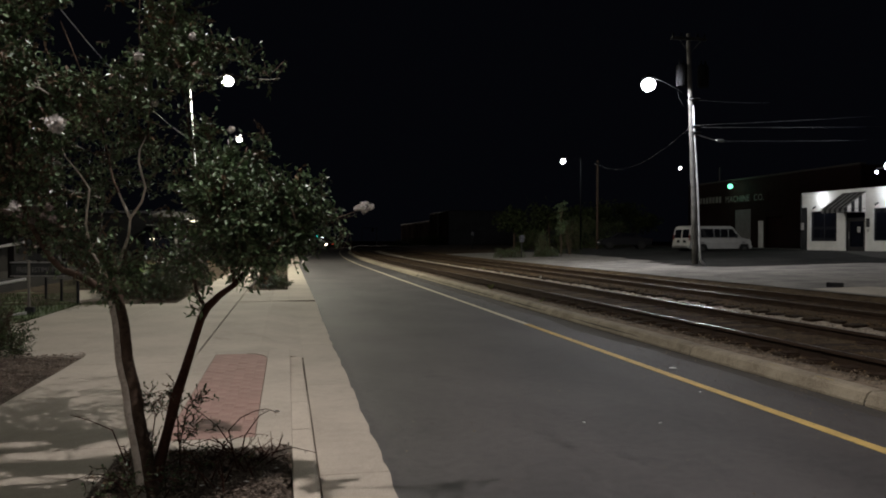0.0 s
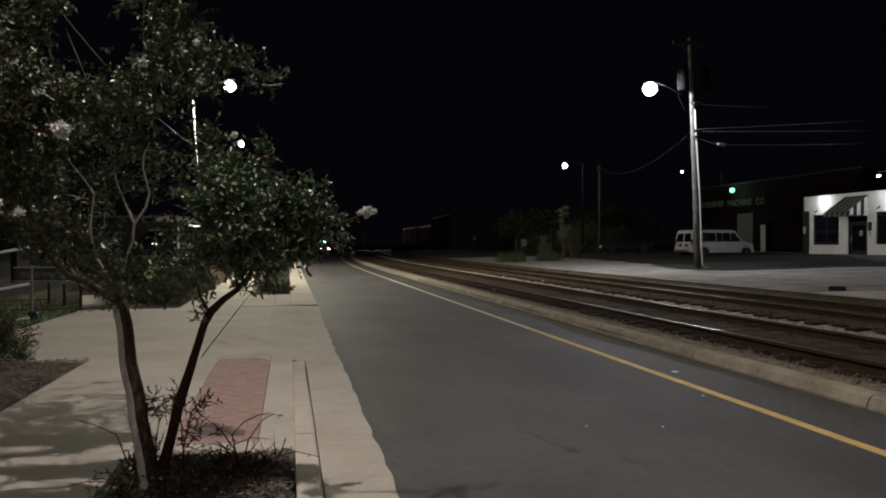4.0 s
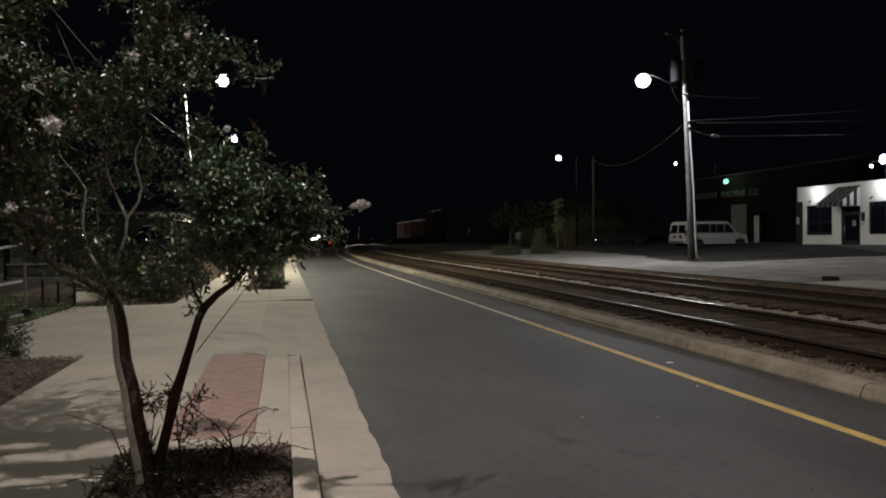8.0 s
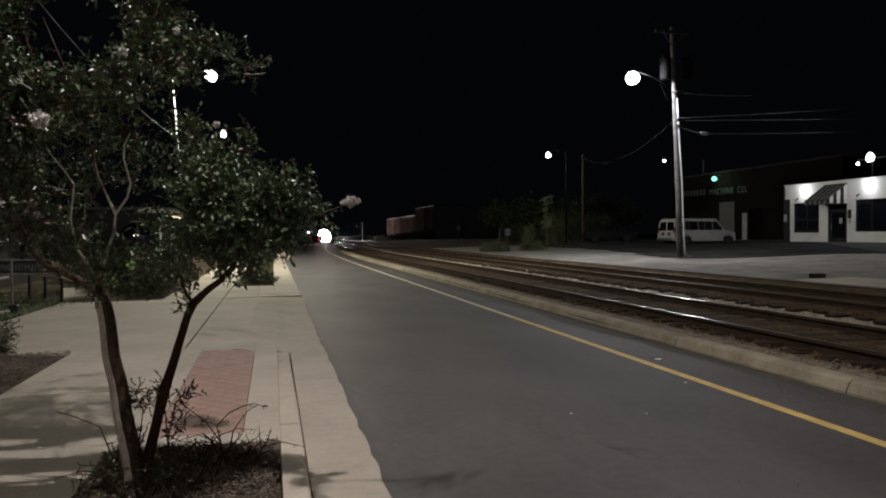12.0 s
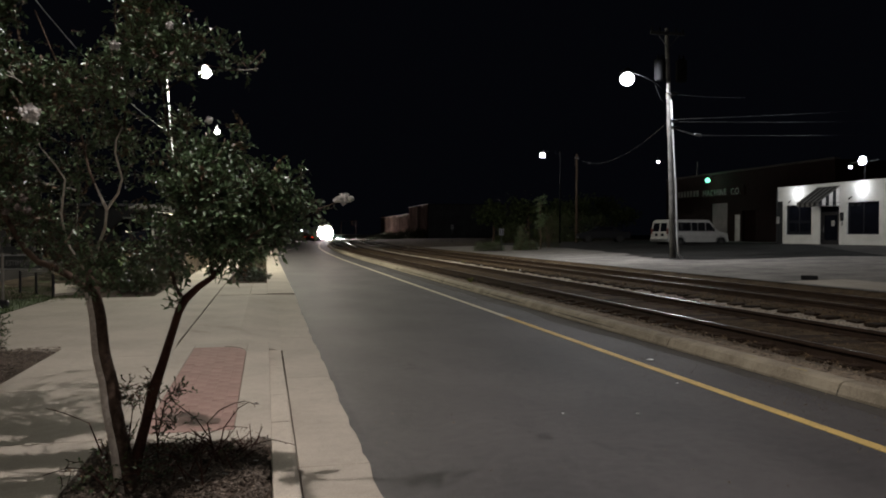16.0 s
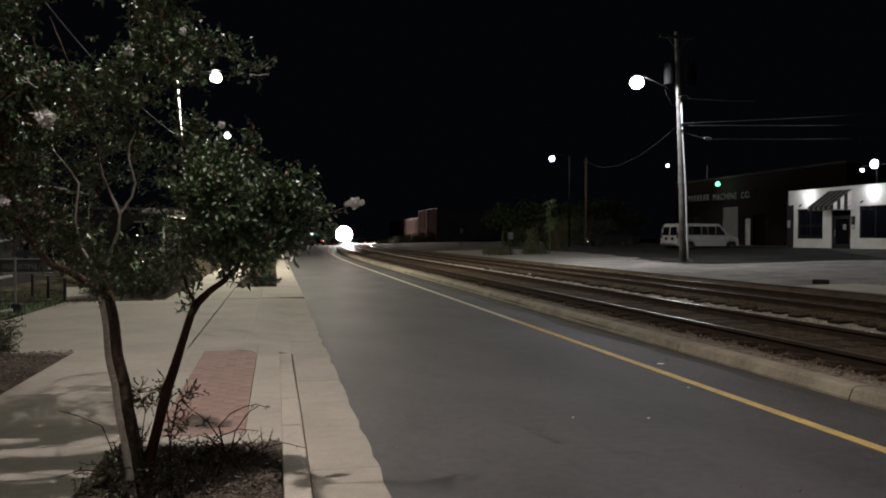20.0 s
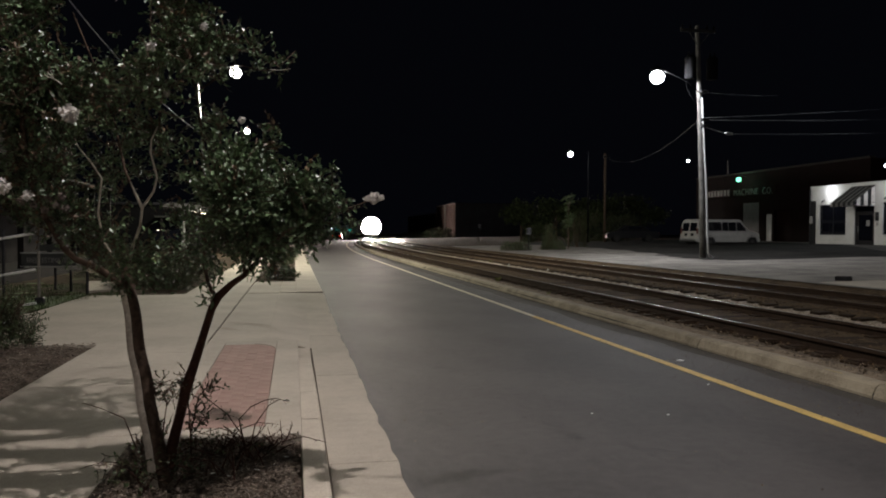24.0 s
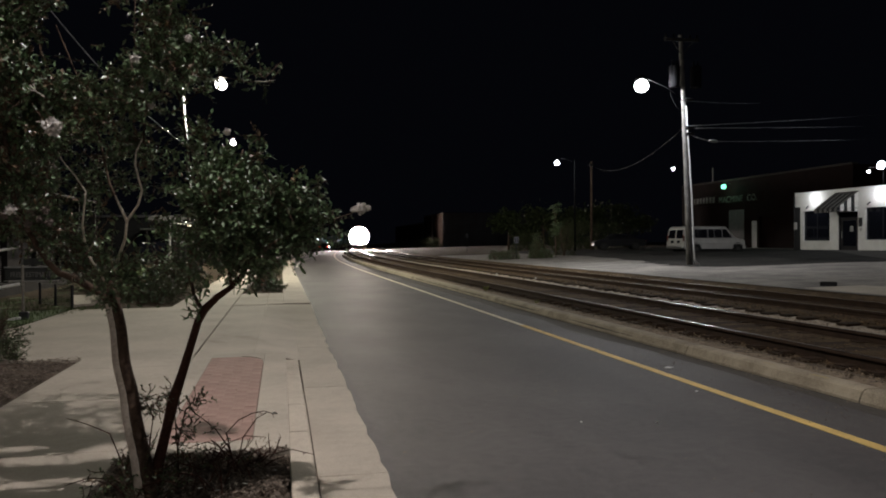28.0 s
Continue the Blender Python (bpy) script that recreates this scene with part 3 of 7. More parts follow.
# ---- kerb on the railway side ----
kerb_e = tagged(new("kerb"), "weathered broad concrete kerb between road and railway", "kerb", kind="structure")
yy = -12.3
while yy < 86:
    b = Bag()
    v, n = [], 4
    for y2 in (yy, yy + 3.03):
        for x, z in ((5.12, -0.15), (5.12, 0.03), (5.16, 0.115), (5.20, 0.135), (5.36, 0.135), (5.42, 0.11), (5.44, -0.15)):
            v.append((x, y2, z))
    f = [(i, i + 1, i + 8, i + 7)[::-1] for i in range(6)] + [tuple(range(7)), tuple(range(7, 14))[::-1]]
    b.add(v, f)
    part("kerbstone", b, OLD_KERB, kerb_e)
    yy += 3.05

r = random.Random(71)
for py, px, rad in ((7.42, 5.225, 0.05), (6.62, 5.23, 0.06), (9.6, 5.24, 0.035), (12.4, 5.23, 0.05), (5.4, 5.24, 0.04), (16.5, 5.24, 0.06)):
    n = 9
    ring = [(px + rad * 0.5 * r.uniform(0.5, 1.1) * math.cos(6.283 * k / n), py + rad * 3 * r.uniform(0.5, 1.1) * math.sin(6.283 * k / n)) for k in range(n)]
    part("paint_trace", Bag().add([(max(x, 5.203), y, 0.1385) for x, y in ring], [tuple(range(n))]), FADED_YELLOW, kerb_e, "trace of faded yellow paint")
bend(kerb_e)

# ---- railway ----
TY = steps(-24, 36, 6) + steps(38, 250, 2) + [270, 300, 350]


def make_rail(x, parent, worn):
    """Foot, web and head, with a polished strip (worn: its width) beside the running surface."""
    head = [(-0.036, -0.018), (-0.030, -0.0065), (-0.013 - worn, -0.255 * worn), (-0.013, 0.0), (0.013, 0.0), (0.024, -0.0028), (0.030, -0.0065), (0.036, -0.018)]
    prof = [(-0.07, -0.17), (-0.07, -0.158), (-0.012, -0.135), (-0.009, -0.05), (-0.036, -0.038), *head, (0.036, -0.038), (0.009, -0.05), (0.012, -0.135), (0.07, -0.158), (0.07, -0.17)]
    n = len(prof)
    v = [(x + px, y, rail_z(y) + pz) for y in TY for px, pz in prof]
    side, top, crest, curve = [], [], [], []
    for j in range(len(TY) - 1):
        for i in range(n):
            a, b = j * n + i, j * n + (i + 1) % n
            (curve if 5 <= i <= 8 and TY[j] > 62 else top if i == 7 else crest if i == 8 else side).append((a, a + n, b + n, b))
    bag = Bag()
    bag.add(v, side, 0)
    bag.add(v, top, 1)
    bag.add(v, crest, 2)
    bag.add(v, curve, 3)
    ob = part("rail", bag, [RAIL_SIDE, RAIL_TOP, RAIL_HEAD, RAIL_CURVE], parent, "rusty steel rail with a polished top")
    for p in ob.data.polygons:
        p.use_smooth = p.material_index in (1, 3)
    return bend(ob, swing)


bedprof = [(5.42, 0.0), (5.55, -0.16), (5.80, -0.19), (5.98, -0.132), (7.45, -0.126), (7.75, -0.19), (8.4, -0.235), (8.95, -0.19), (9.05, -0.155), (9.16, -0.112), (9.6, -0.110), (10.1, -0.126), (11.75, -0.130), (12.05, -0.08), (12.32, 0.012)]
v = [(x, y, (0.10 if i == 0 else rail_z(y) + dz) if y < 140 else rail_z(y) + min(dz, -0.16)) for y in TY for i, (x, dz) in enumerate(bedprof)]
n = len(bedprof)
f = [(j * n + i, j * n + i + 1, (j + 1) * n + i + 1, (j + 1) * n + i) for j in range(len(TY) - 1) for i in range(n - 1)]
ballast = tagged(part("ballast", Bag().add(v, f), BALLAST), "brown dirty ballast bed under the railway tracks", "ballast", kind="structure")


def stones(bag, n, x0, y0, x1, y1, dz, size, seed, dense=1.0):
    r = random.Random(seed)
    oct_f = [(0, 2, 4), (2, 1, 4), (1, 3, 4), (3, 0, 4), (2, 0, 5), (1, 2, 5), (3, 1, 5), (0, 3, 5)]
    for _ in range(n):
        x = r.uniform(x0, x1)
        y = y0 + (y1 - y0) * r.random() ** dense
        s = size * r.uniform(0.5, 1.25)
        z = rail_z(y) + dz + r.uniform(-0.015, 0.012)
        pts6 = [(-s, 0, 0), (s, 0, 0), (0, -s, 0), (0, s, 0), (0, 0, s * 0.8), (0, 0, -s * 0.8)]
        a = r.uniform(0, 6.3)
        ca, sa = math.cos(a), math.sin(a)
        vv = []
        for px, py, pz in pts6:
            k = r.uniform(0.6, 1.2)
            vv.append((x + (px * ca - py * sa) * k, y + (px * sa + py * ca) * k, z + pz * k * r.uniform(0.7, 1.1)))
        bag.add(vv, oct_f)


bend(ballast, swing)
b = Bag()
stones(b, 15000, 5.9, 3, 8.3, 34, -0.140, 0.020, 11, 1.6)
stones(b, 9500, 9.5, 5, 12.1, 38, -0.142, 0.022, 12, 1.4)
stones(b, 3500, 9.1, 5, 9.7, 40, -0.116, 0.022, 15, 1.3)
tagged(part("ballast_stones", b, STONE, ballast), kind="stuff")
b = Bag()
stones(b, 7000, 5.42, 2, 5.9, 40, -0.146, 0.009, 18, 1.5)
stones(b, 1500, 5.44, 3, 5.84, 30, -0.146, 0.019, 23, 1.6)
r = random.Random(19)


def dust_strip(bag, x0, x1, y0, y1, dz0, dz1, ragged):
    """A thin ragged skin of dust or fine gravel lying on the bed; the ties stand out of it."""
    rows, y = [], y0
    while y < y1:
        a, c = r.uniform(0, ragged[0]), r.uniform(-ragged[1], ragged[1])
        rows.append([(x0 + a, y, rail_z(y) + dz0), ((x0 + x1) / 2, y, rail_z(y) + (dz0 + dz1) / 2 + r.uniform(-0.004, 0.006)), (x1 + c, y, rail_z(y) + dz1)])
        y += r.uniform(0.08, 0.2)
    v = [p for row in rows for p in row]
    bag.add(v, [(3 * j + i, 3 * j + i + 1, 3 * j + i + 4, 3 * j + i + 3) for j in range(len(rows) - 1) for i in range(2)])


dust_strip(b, 5.37, 5.58, 2, 60, -0.146, -0.143, (0.0, 0.0))
dust_strip(b, 5.58, 5.86, 2, 60, -0.143, -0.172, (0.0, 0.13))
bend(tagged(part("grit", b, DUST, ballast, "fine dusty grit along the kerb"), kind="stuff"), swing)
b = Bag()
stones(b, 9000, 8.36, 4, 9.06, 44, -0.178, 0.018, 14, 1.3)
dust_strip(b, 8.28, 9.08, 4, 95, -0.218, -0.158, (0.2, 0.05))
bend(tagged(part("gravel", b, GRAVEL, ballast, "paler gravel between the tracks"), kind="stuff"), swing)

tie_bag = Bag().box(-1.02, -0.125, -0.17, 1.42, 0.125, 0.0, 0.012)
tie_mesh = tie_bag.mesh("tie", TIE)
far_tie_mesh = Bag().box(-1.64, -0.125, -0.17, 1.3, 0.125, 0.0, 0.012).mesh("tie", TIE)
plate_mesh = Bag().box(-0.18, -0.09, 0, 0.18, 0.09, 0.014, 0.004).mesh("tie_plate", RAIL_SIDE)
WORN = {(False, False): 0.005, (False, True): 0.009, (True, False): 0.006, (True, True): 0.013}
for cx in TRACKS:
    track = tagged(new("railway_track"), "rusty steel rails on old timber ties", "railway track", kind="structure")
    for s in (-0.7525, 0.7525):
        make_rail(cx + s, track, WORN[cx > 8, s > 0])
    r = random.Random(int(cx * 10))
    far = Bag()
    k, y = 0, 2.0
    while y < 150:
        dx, top = r.uniform(-0.09, 0.09), rail_z(y) - 0.122 - abs(r.gauss(0, 0.010))
        if y < 62:
            tie = part("tie", tie_mesh if cx < 8 else far_tie_mesh, None, track, at=pose(cx + dx + swing(y), y, top, 0, 0, r.uniform(-1.2, 1.2) - math.degrees(math.atan((swing(y + 1) - swing(y - 1)) / 2))))
            if y < 24:
                for s in (-0.7525, 0.7525):
                    part("tie_plate", plate_mesh, None, tie, at=pose(s - dx, 0, 0.0))
        else:
            far.box(cx + dx - 1.3, y - 0.115, top - 0.17, cx + dx + 1.3, y + 0.115, top)
        y += 0.508 + r.uniform(-0.03, 0.03)
    bend(tagged(part("ties", far, TIE, track), kind="stuff"), swing)

# grit and crumbs on the asphalt, thickest towards the kerb
b, r = Bag(), random.Random(61)
for _ in range(1500):
    x = 5.1 - 1.3 * r.random() ** 2.2 if r.random() < 0.8 else r.uniform(0.8, 5.0)
    y, s, a = 1.5 + 26 * r.random() ** 1.4, r.uniform(0.003, 0.011), r.uniform(0, 6.3)
    ca, sa = math.cos(a) * s, math.sin(a) * s
    b.add([(x + ca, y + sa, 0.003), (x - sa, y + ca, 0.003), (x - ca, y - sa, 0.003), (x + sa, y - ca, 0.003), (x, y, 0.003 + s * 0.8)], [(0, 1, 4), (1, 2, 4), (2, 3, 4), (3, 0, 4)])
tagged(part("grit", b, DUST, road, "small pale stones and crumbs"), kind="stuff")

# weeds on the ballast shoulder
def weed(x, y, z, n, h, seed):
    r = random.Random(seed)
    b = Bag()
    for _ in range(n):
        a, l = r.uniform(0, 6.3), h * r.uniform(0.5, 1.2)
        o = l * r.uniform(0.2, 0.7)
        w = 0.01
        b.add([(x - w * math.sin(a), y + w * math.cos(a), z), (x + w * math.sin(a), y - w * math.cos(a), z), (x + o * 0.6 * math.cos(a), y + o * 0.6 * math.sin(a), z + l * 0.8), (x + o * math.cos(a), y + o * math.sin(a), z + l)], [(0, 1, 2), (2, 1, 3)])
    return tagged(part("weed", b, WEED), "small tuft of yellow-green weed by the kerb", "weed")


weed(5.5, 20.3, 0.1, 70, 0.16, 3)
weed(5.48, 16.0, 0.1, 16, 0.12, 4)
weed(8.6, 33.0, 0.12, 18, 0.15, 5)

# level crossing
bend(tagged(part("cross_street", sheet(steps(-60, 0.0, 6) + [0.5], steps(98, 108, 2), lambda x, y: road_z(y) + 0.006), ASPHALT), "dark asphalt side street at the crossing", "road", kind="structure"))
for x0, x1 in ((5.45, 5.80), (6.0, 7.28), (7.5, 9.7), (9.92, 11.2), (11.42, 12.3)):
    bend(tagged(part("crossing_panel", sheet([x0, x1], steps(98, 108, 2), lambda x, y: rail_z(y) - 0.015), ASPHALT), "asphalt filling between the rails at a level crossing", "crossing panel", kind="structure"), swing)

# ---- lot beyond the railway ----
def lot_z(x, y):
    return east_z(x) + road_z(y) * 0.5


bag = sheet(steps(12.28, 46, 2.2), steps(-20, 36, 4) + steps(38, 62, 3), lambda x, y: lot_z(x, y))
bag.v = [(x + swing(y) * max(0.0, min(1.0, (46 - x) / 33.7)), y, z) for x, y, z in bag.v]
lot = tagged(part("lot_pavement", bag, LOT_CONCRETE), "stained pale concrete apron beyond the railway", "pavement", kind="structure")
bag, rng = Bag(), random.Random(15)
edge = ((30, -20), (29, 10), (26.8, 22), (24.4, 26.4), (22.6, 27.7), (20.4, 27.9), (18.6, 27.5), (17.0, 27.6), (16.4, 30.0), (17.3, 33.8), (18.8, 38.0), (20.0, 50.0), (19.4, 64.0), (19.4, 72.0))
cols = [0, 0.25, 0.5, 0.75, 1.0]
edge = [(xa + (xb - xa) * k / 9 + rng.uniform(-0.4, 0.4), ya + (yb - ya) * k / 9) for (xa, ya), (xb, yb) in zip(edge, edge[1:]) for k in range(9)]
for k in range(len(edge) - 1):
    (xa, ya), (xb, yb) = edge[k], edge[k + 1]
    for c0, c1 in zip(cols, cols[1:]):
        q = [(xa + (39.9 - xa) * c0, ya), (xa + (39.9 - xa) * c1, ya), (xb + (39.9 - xb) * c1, yb), (xb + (39.9 - xb) * c0, yb)]
        if q[1][0] - q[0][0] < 0.01 and q[2][0] - q[3][0] < 0.01:
            continue
        bag.add([(x, y, lot_z(x, y) + 0.006) for x, y in q], [(0, 1, 2, 3)])
walkway = ((35.0, 24.0), (35.0, 46.8), (34.95, 44.7), (32.55, 39.6), (28.1, 32.3), (23.6, 24.0))
wk = Bag()
for (xa, ya), (xb, yb) in zip(walkway[2:], walkway[3:]):
    wk.add([(x, y, lot_z(x, y) + 0.014) for x, y in ((34.99, ya), (xa, ya), (xb, yb), (34.99, yb))], [(0, 1, 2, 3)])
part("slab", wk, WALK, lot, "pale worn concrete walk before the shopfront")
tagged(part("parking_lot", bag, LOT_ASPHALT), "dark asphalt parking lot before the shopfront", "parking lot", kind="structure")

slab_bag = sheet(steps(12.45, 14.15, 0.85), steps(4, 16.4, 3.1), lambda x, y: lot_z(x, y) + 0.008)
tagged(part("slab", slab_bag, CONCRETE, lot, "paler concrete strip beside the drain"))

# ---- plants ----
def leaf(bag, p, d, up, length, width, slot=0):
    """A folded leaf of four triangles."""
    d = d.normalized()
    s = d.cross(up)
    if s.length < 1e-3:
        s = d.orthogonal()
    s = s.normalized() * width
    u = s.cross(d).normalized() * width * 0.35
    tip, mid = p + d * length, p + d * length * 0.45
    bag.add([p, mid + s + u, tip, mid - s + u, mid], [(0, 4, 1), (4, 2, 1), (0, 3, 4), (4, 3, 2)], slot)


def rand_dir(r):
    while True:
        v = Vector((r.uniform(-1, 1), r.uniform(-1, 1), r.uniform(-1, 1)))
        if 0.05 < v.length < 1:
            return v.normalized()


def sprig(bag, twigs, p, d, length, n, size, r, rust=0.0):
    """A twig with leaves along it."""
    pts, q, dd = [p], p, d.normalized()
    for _ in range(4):
        dd = (dd + rand_dir(r) * 0.25).normalized()
        q = q + dd * length / 4
        pts.append(q)
    twigs.tube(pts, [0.0035, 0.003, 0.0025, 0.002, 0.001], 4, cap=False)
    slot = 1 if r.random() < rust else 0
    for i in range(n):
        t = 4 * (i + r.random()) / n
        k = min(int(t), 3)
        at = pts[k].lerp(pts[k + 1], t - k)
        out = (rand_dir(r) + dd * 0.7 + Vector((0, 0, -0.15))).normalized()
        leaf(bag, at, out, rand_dir(r) + Vector((0, 0, 1.2)), size * r.uniform(0.6, 1.25), size * r.uniform(0.2, 0.3), slot)


def panicle(p, size, parent, r, paint=None):
    b = Bag()
    for _ in range(130):
        c = Vector(p) + rand_dir(r) * size * 0.62 * r.random() ** 0.4 * Vector((1.15, 1, 0.8)).length / 1.7
        d = rand_dir(r)
        leaf(b, c, d, rand_dir(r), size * 0.42, size * 0.2)
    return tagged(part("blossom", b, paint or FLOWER, parent, "pale crinkled blossom"), kind="stuff")


def crape_myrtle():
    """The near street tree: two stems, pale upper limbs, a loose leafy crown and blossom."""
    tree = thing("tree", "small two-stemmed street tree with glossy leaves and white blossom", "tree")
    r = random.Random(21)
    stem_l = [(-0.70, 4.32, 0.06), (-0.718, 4.33, 0.154), (-0.735, 4.34, 0.25), (-0.766, 4.36, 0.37), (-0.786, 4.38, 0.488), (-0.817, 4.41, 0.638), (-0.85, 4.43, 0.79), (-0.876, 4.46, 0.942), (-0.908, 4.5, 1.125), (-0.922, 4.52, 1.22), (-0.915, 4.53, 1.30)]
    stem_r = [(-0.70, 4.36, 0.10), (-0.685, 4.37, 0.207), (-0.664, 4.39, 0.324), (-0.629, 4.41, 0.472), (-0.597, 4.43, 0.622), (-0.549, 4.45, 0.773), (-0.504, 4.47, 0.927), (-0.468, 4.49, 1.051), (-0.434, 4.5, 1.119), (-0.363, 4.5, 1.188), (-0.285, 4.5, 1.244), (-0.21, 4.5, 1.33)]
    fine = []
    for a, b in zip(stem_l, stem_l[1:]):
        fine += [Vector(a).lerp(Vector(b), k / 5) + Vector((0.004 * math.sin(7 * k + a[2] * 20), 0, 0)) for k in range(5)]
    fine.append(Vector(stem_l[-1]))
    radii = list(np.interp(np.linspace(0, 1, len(fine)), (0, 0.2, 0.45, 0.7, 0.88, 1), (0.066, 0.054, 0.050, 0.045, 0.040, 0.034)))
    bark = Bag().tube(fine, radii, 18)
    # pale strip along the west side of the stem
    for i, face in enumerate(bark.f):
        if len(face) == 4:
            c = sum((Vector(bark.v[k]) for k in face), Vector()) / 4
            zs = [p.z for p in fine]
            axis = Vector((np.interp(c.z, zs, [p.x for p in fine]), np.interp(c.z, zs, [p.y for p in fine]), c.z))
            d = (c - axis).normalized()
            if d.x * 0.98 + d.y * 0.19 < -0.18 + 0.14 * noise.noise(Vector((0, 0, c.z * 7))) and c.z < 1.16:
                bark.s[i] = 1
    part("trunk", bark, [BARK, PALE_STRIP], tree, "grey-brown leaning stem with a pale strip along its west side", True)
    part("trunk", Bag().tube(stem_r, [0.036, 0.034, 0.030, 0.027, 0.030, 0.025, 0.022, 0.022, 0.024, 0.019, 0.016, 0.013], 12), RED_BARK, tree, "slender dark red-brown stem", True)
    # dark limbs low down and under the bough, then the pale smooth ones higher up
    dark_limbs = [
        ([(-0.925, 4.52, 1.16), (-0.96, 4.51, 1.205), (-1.02, 4.5, 1.25), (-1.105, 4.49, 1.305), (-1.183, 4.48, 1.336), (-1.24, 4.47, 1.40), (-1.32, 4.44, 1.56), (-1.38, 4.4, 1.75), (-1.42, 4.4, 2.05), (-1.36, 4.4, 2.41)], 0.024),
        ([(-0.44, 4.5, 1.11), (-0.49, 4.52, 1.20), (-0.52, 4.55, 1.34), (-0.46, 4.6, 1.64), (-0.52, 4.6, 1.97), (-0.56, 4.6, 2.29), (-0.65, 4.6, 2.61), (-0.6, 4.6, 2.95)], 0.011),
        ([(-0.285, 4.5, 1.244), (-0.32, 4.5, 1.51), (-0.28, 4.6, 1.81), (-0.22, 4.6, 2.04)], 0.009),
        ([(-0.21, 4.5, 1.33), (-0.12, 4.5, 1.51), (0.11, 4.5, 1.65), (0.3, 4.5, 1.63), (0.44, 4.52, 1.68)], 0.0065),
        ([(-0.765, 4.6, 2.08), (-0.76, 4.62, 2.27), (-0.82, 4.65, 2.67), (-0.80, 4.6, 3.0)], 0.006),
        # three unseen limbs that carry the added shade tufts
        ([(-0.6, 4.6, 2.95), (-0.62, 4.75, 3.12), (-0.75, 4.95, 3.25)], 0.006),
        ([(-0.6, 4.6, 2.95), (-0.56, 4.4, 3.12), (-0.5, 4.2, 3.28)], 0.006),
        ([(-0.6, 4.6, 2.95), (-0.3, 4.75, 3.14), (0.05, 4.88, 3.26)], 0.006),
        ([(-1.2, 4.55, 2.0), (-1.28, 4.6, 2.15), (-1.3, 4.6, 2.4)], 0.005),
        ([(-0.56, 4.6, 2.29), (-0.34, 4.6, 2.46), (-0.18, 4.6, 2.43), (-0.14, 4.6, 2.44)], 0.0045),
        # unseen limb for the tufts added to shade the road
        ([(-0.80, 4.6, 2.95), (-0.3, 4.4, 3.3), (0.3, 4.2, 3.35), (0.92, 4.08, 3.28)], 0.007),
        ([(-0.84, 4.5, 1.62), (-0.89, 4.5, 1.73), (-0.93, 4.5, 1.83), (-1.0, 4.6, 2.09), (-1.1, 4.6, 2.4), (-1.22, 4.6, 2.71)], 0.009),
    ]
    pale_limbs = [
        ([(-0.915, 4.53, 1.28), (-0.895, 4.52, 1.40), (-0.85, 4.5, 1.52), (-0.84, 4.5, 1.62), (-0.78, 4.5, 1.71), (-0.76, 4.5, 1.79), (-0.795, 4.5, 1.93), (-0.79, 4.5, 2.0), (-0.765, 4.55, 2.08)], 0.0092),
        ([(-0.95, 4.53, 1.27), (-1.05, 4.52, 1.44), (-1.07, 4.5, 1.59), (-1.05, 4.5, 1.78), (-1.10, 4.5, 1.86), (-1.17, 4.5, 1.95), (-1.2, 4.55, 2.0)], 0.0066),
        ([(-0.84, 4.5, 1.62), (-0.875, 4.5, 1.70), (-0.90, 4.5, 1.76)], 0.009),
        ([(-1.169, 4.2, 2.236), (-1.208, 4.2, 2.263), (-1.238, 4.2, 2.296)], 0.0032),
        ([(-1.208, 4.2, 2.263), (-1.215, 4.2, 2.285), (-1.222, 4.2, 2.305)], 0.0025),
        ([(-1.208, 4.2, 2.263), (-1.23, 4.2, 2.268), (-1.251, 4.2, 2.281)], 0.0025),
        # tip of a dark twig, coloured pale for the lamplight on it
        ([(-0.15, 4.6, 2.44), (-0.10, 4.6, 2.437), (-0.03, 4.6, 2.45)], 0.0022),
    ]
    for kind_of, paint, note in ((dark_limbs, BARK, ""), (pale_limbs, PALE_BARK, "pale smooth limb")):
        for pts, rad in kind_of:
            if note:
                pts = [Vector((0, 0, EYE)).lerp(Vector(p), 1 - 0.06 * min(1.0, max(0.0, (p[2] - 1.5) / 0.12))) for p in pts]
            part("limb", Bag().tube(pts, [rad * (1 - 0.6 * k / (len(pts) - 1)) for k in range(len(pts))], 8), paint, tree, note, True)
    upper = [(-1.39, 4.60, 2.67, 0.27), (-1.38, 4.30, 2.38, 0.22), (-1.42, 4.80, 2.86, 0.12), (-0.82, 4.60, 2.72, 0.22), (-0.63, 4.90, 2.83, 0.11), (-0.64, 4.50, 2.53, 0.18), (-1.25, 4.20, 2.20, 0.25), (-1.09, 4.80, 2.41, 0.25), (-0.75, 4.30, 2.35, 0.19), (-0.53, 4.70, 2.51, 0.16), (-0.39, 4.60, 2.54, 0.07), (-0.30, 4.60, 2.53, 0.05), (-0.22, 4.60, 2.50, 0.04), (-0.12, 4.60, 2.46, 0.02)]
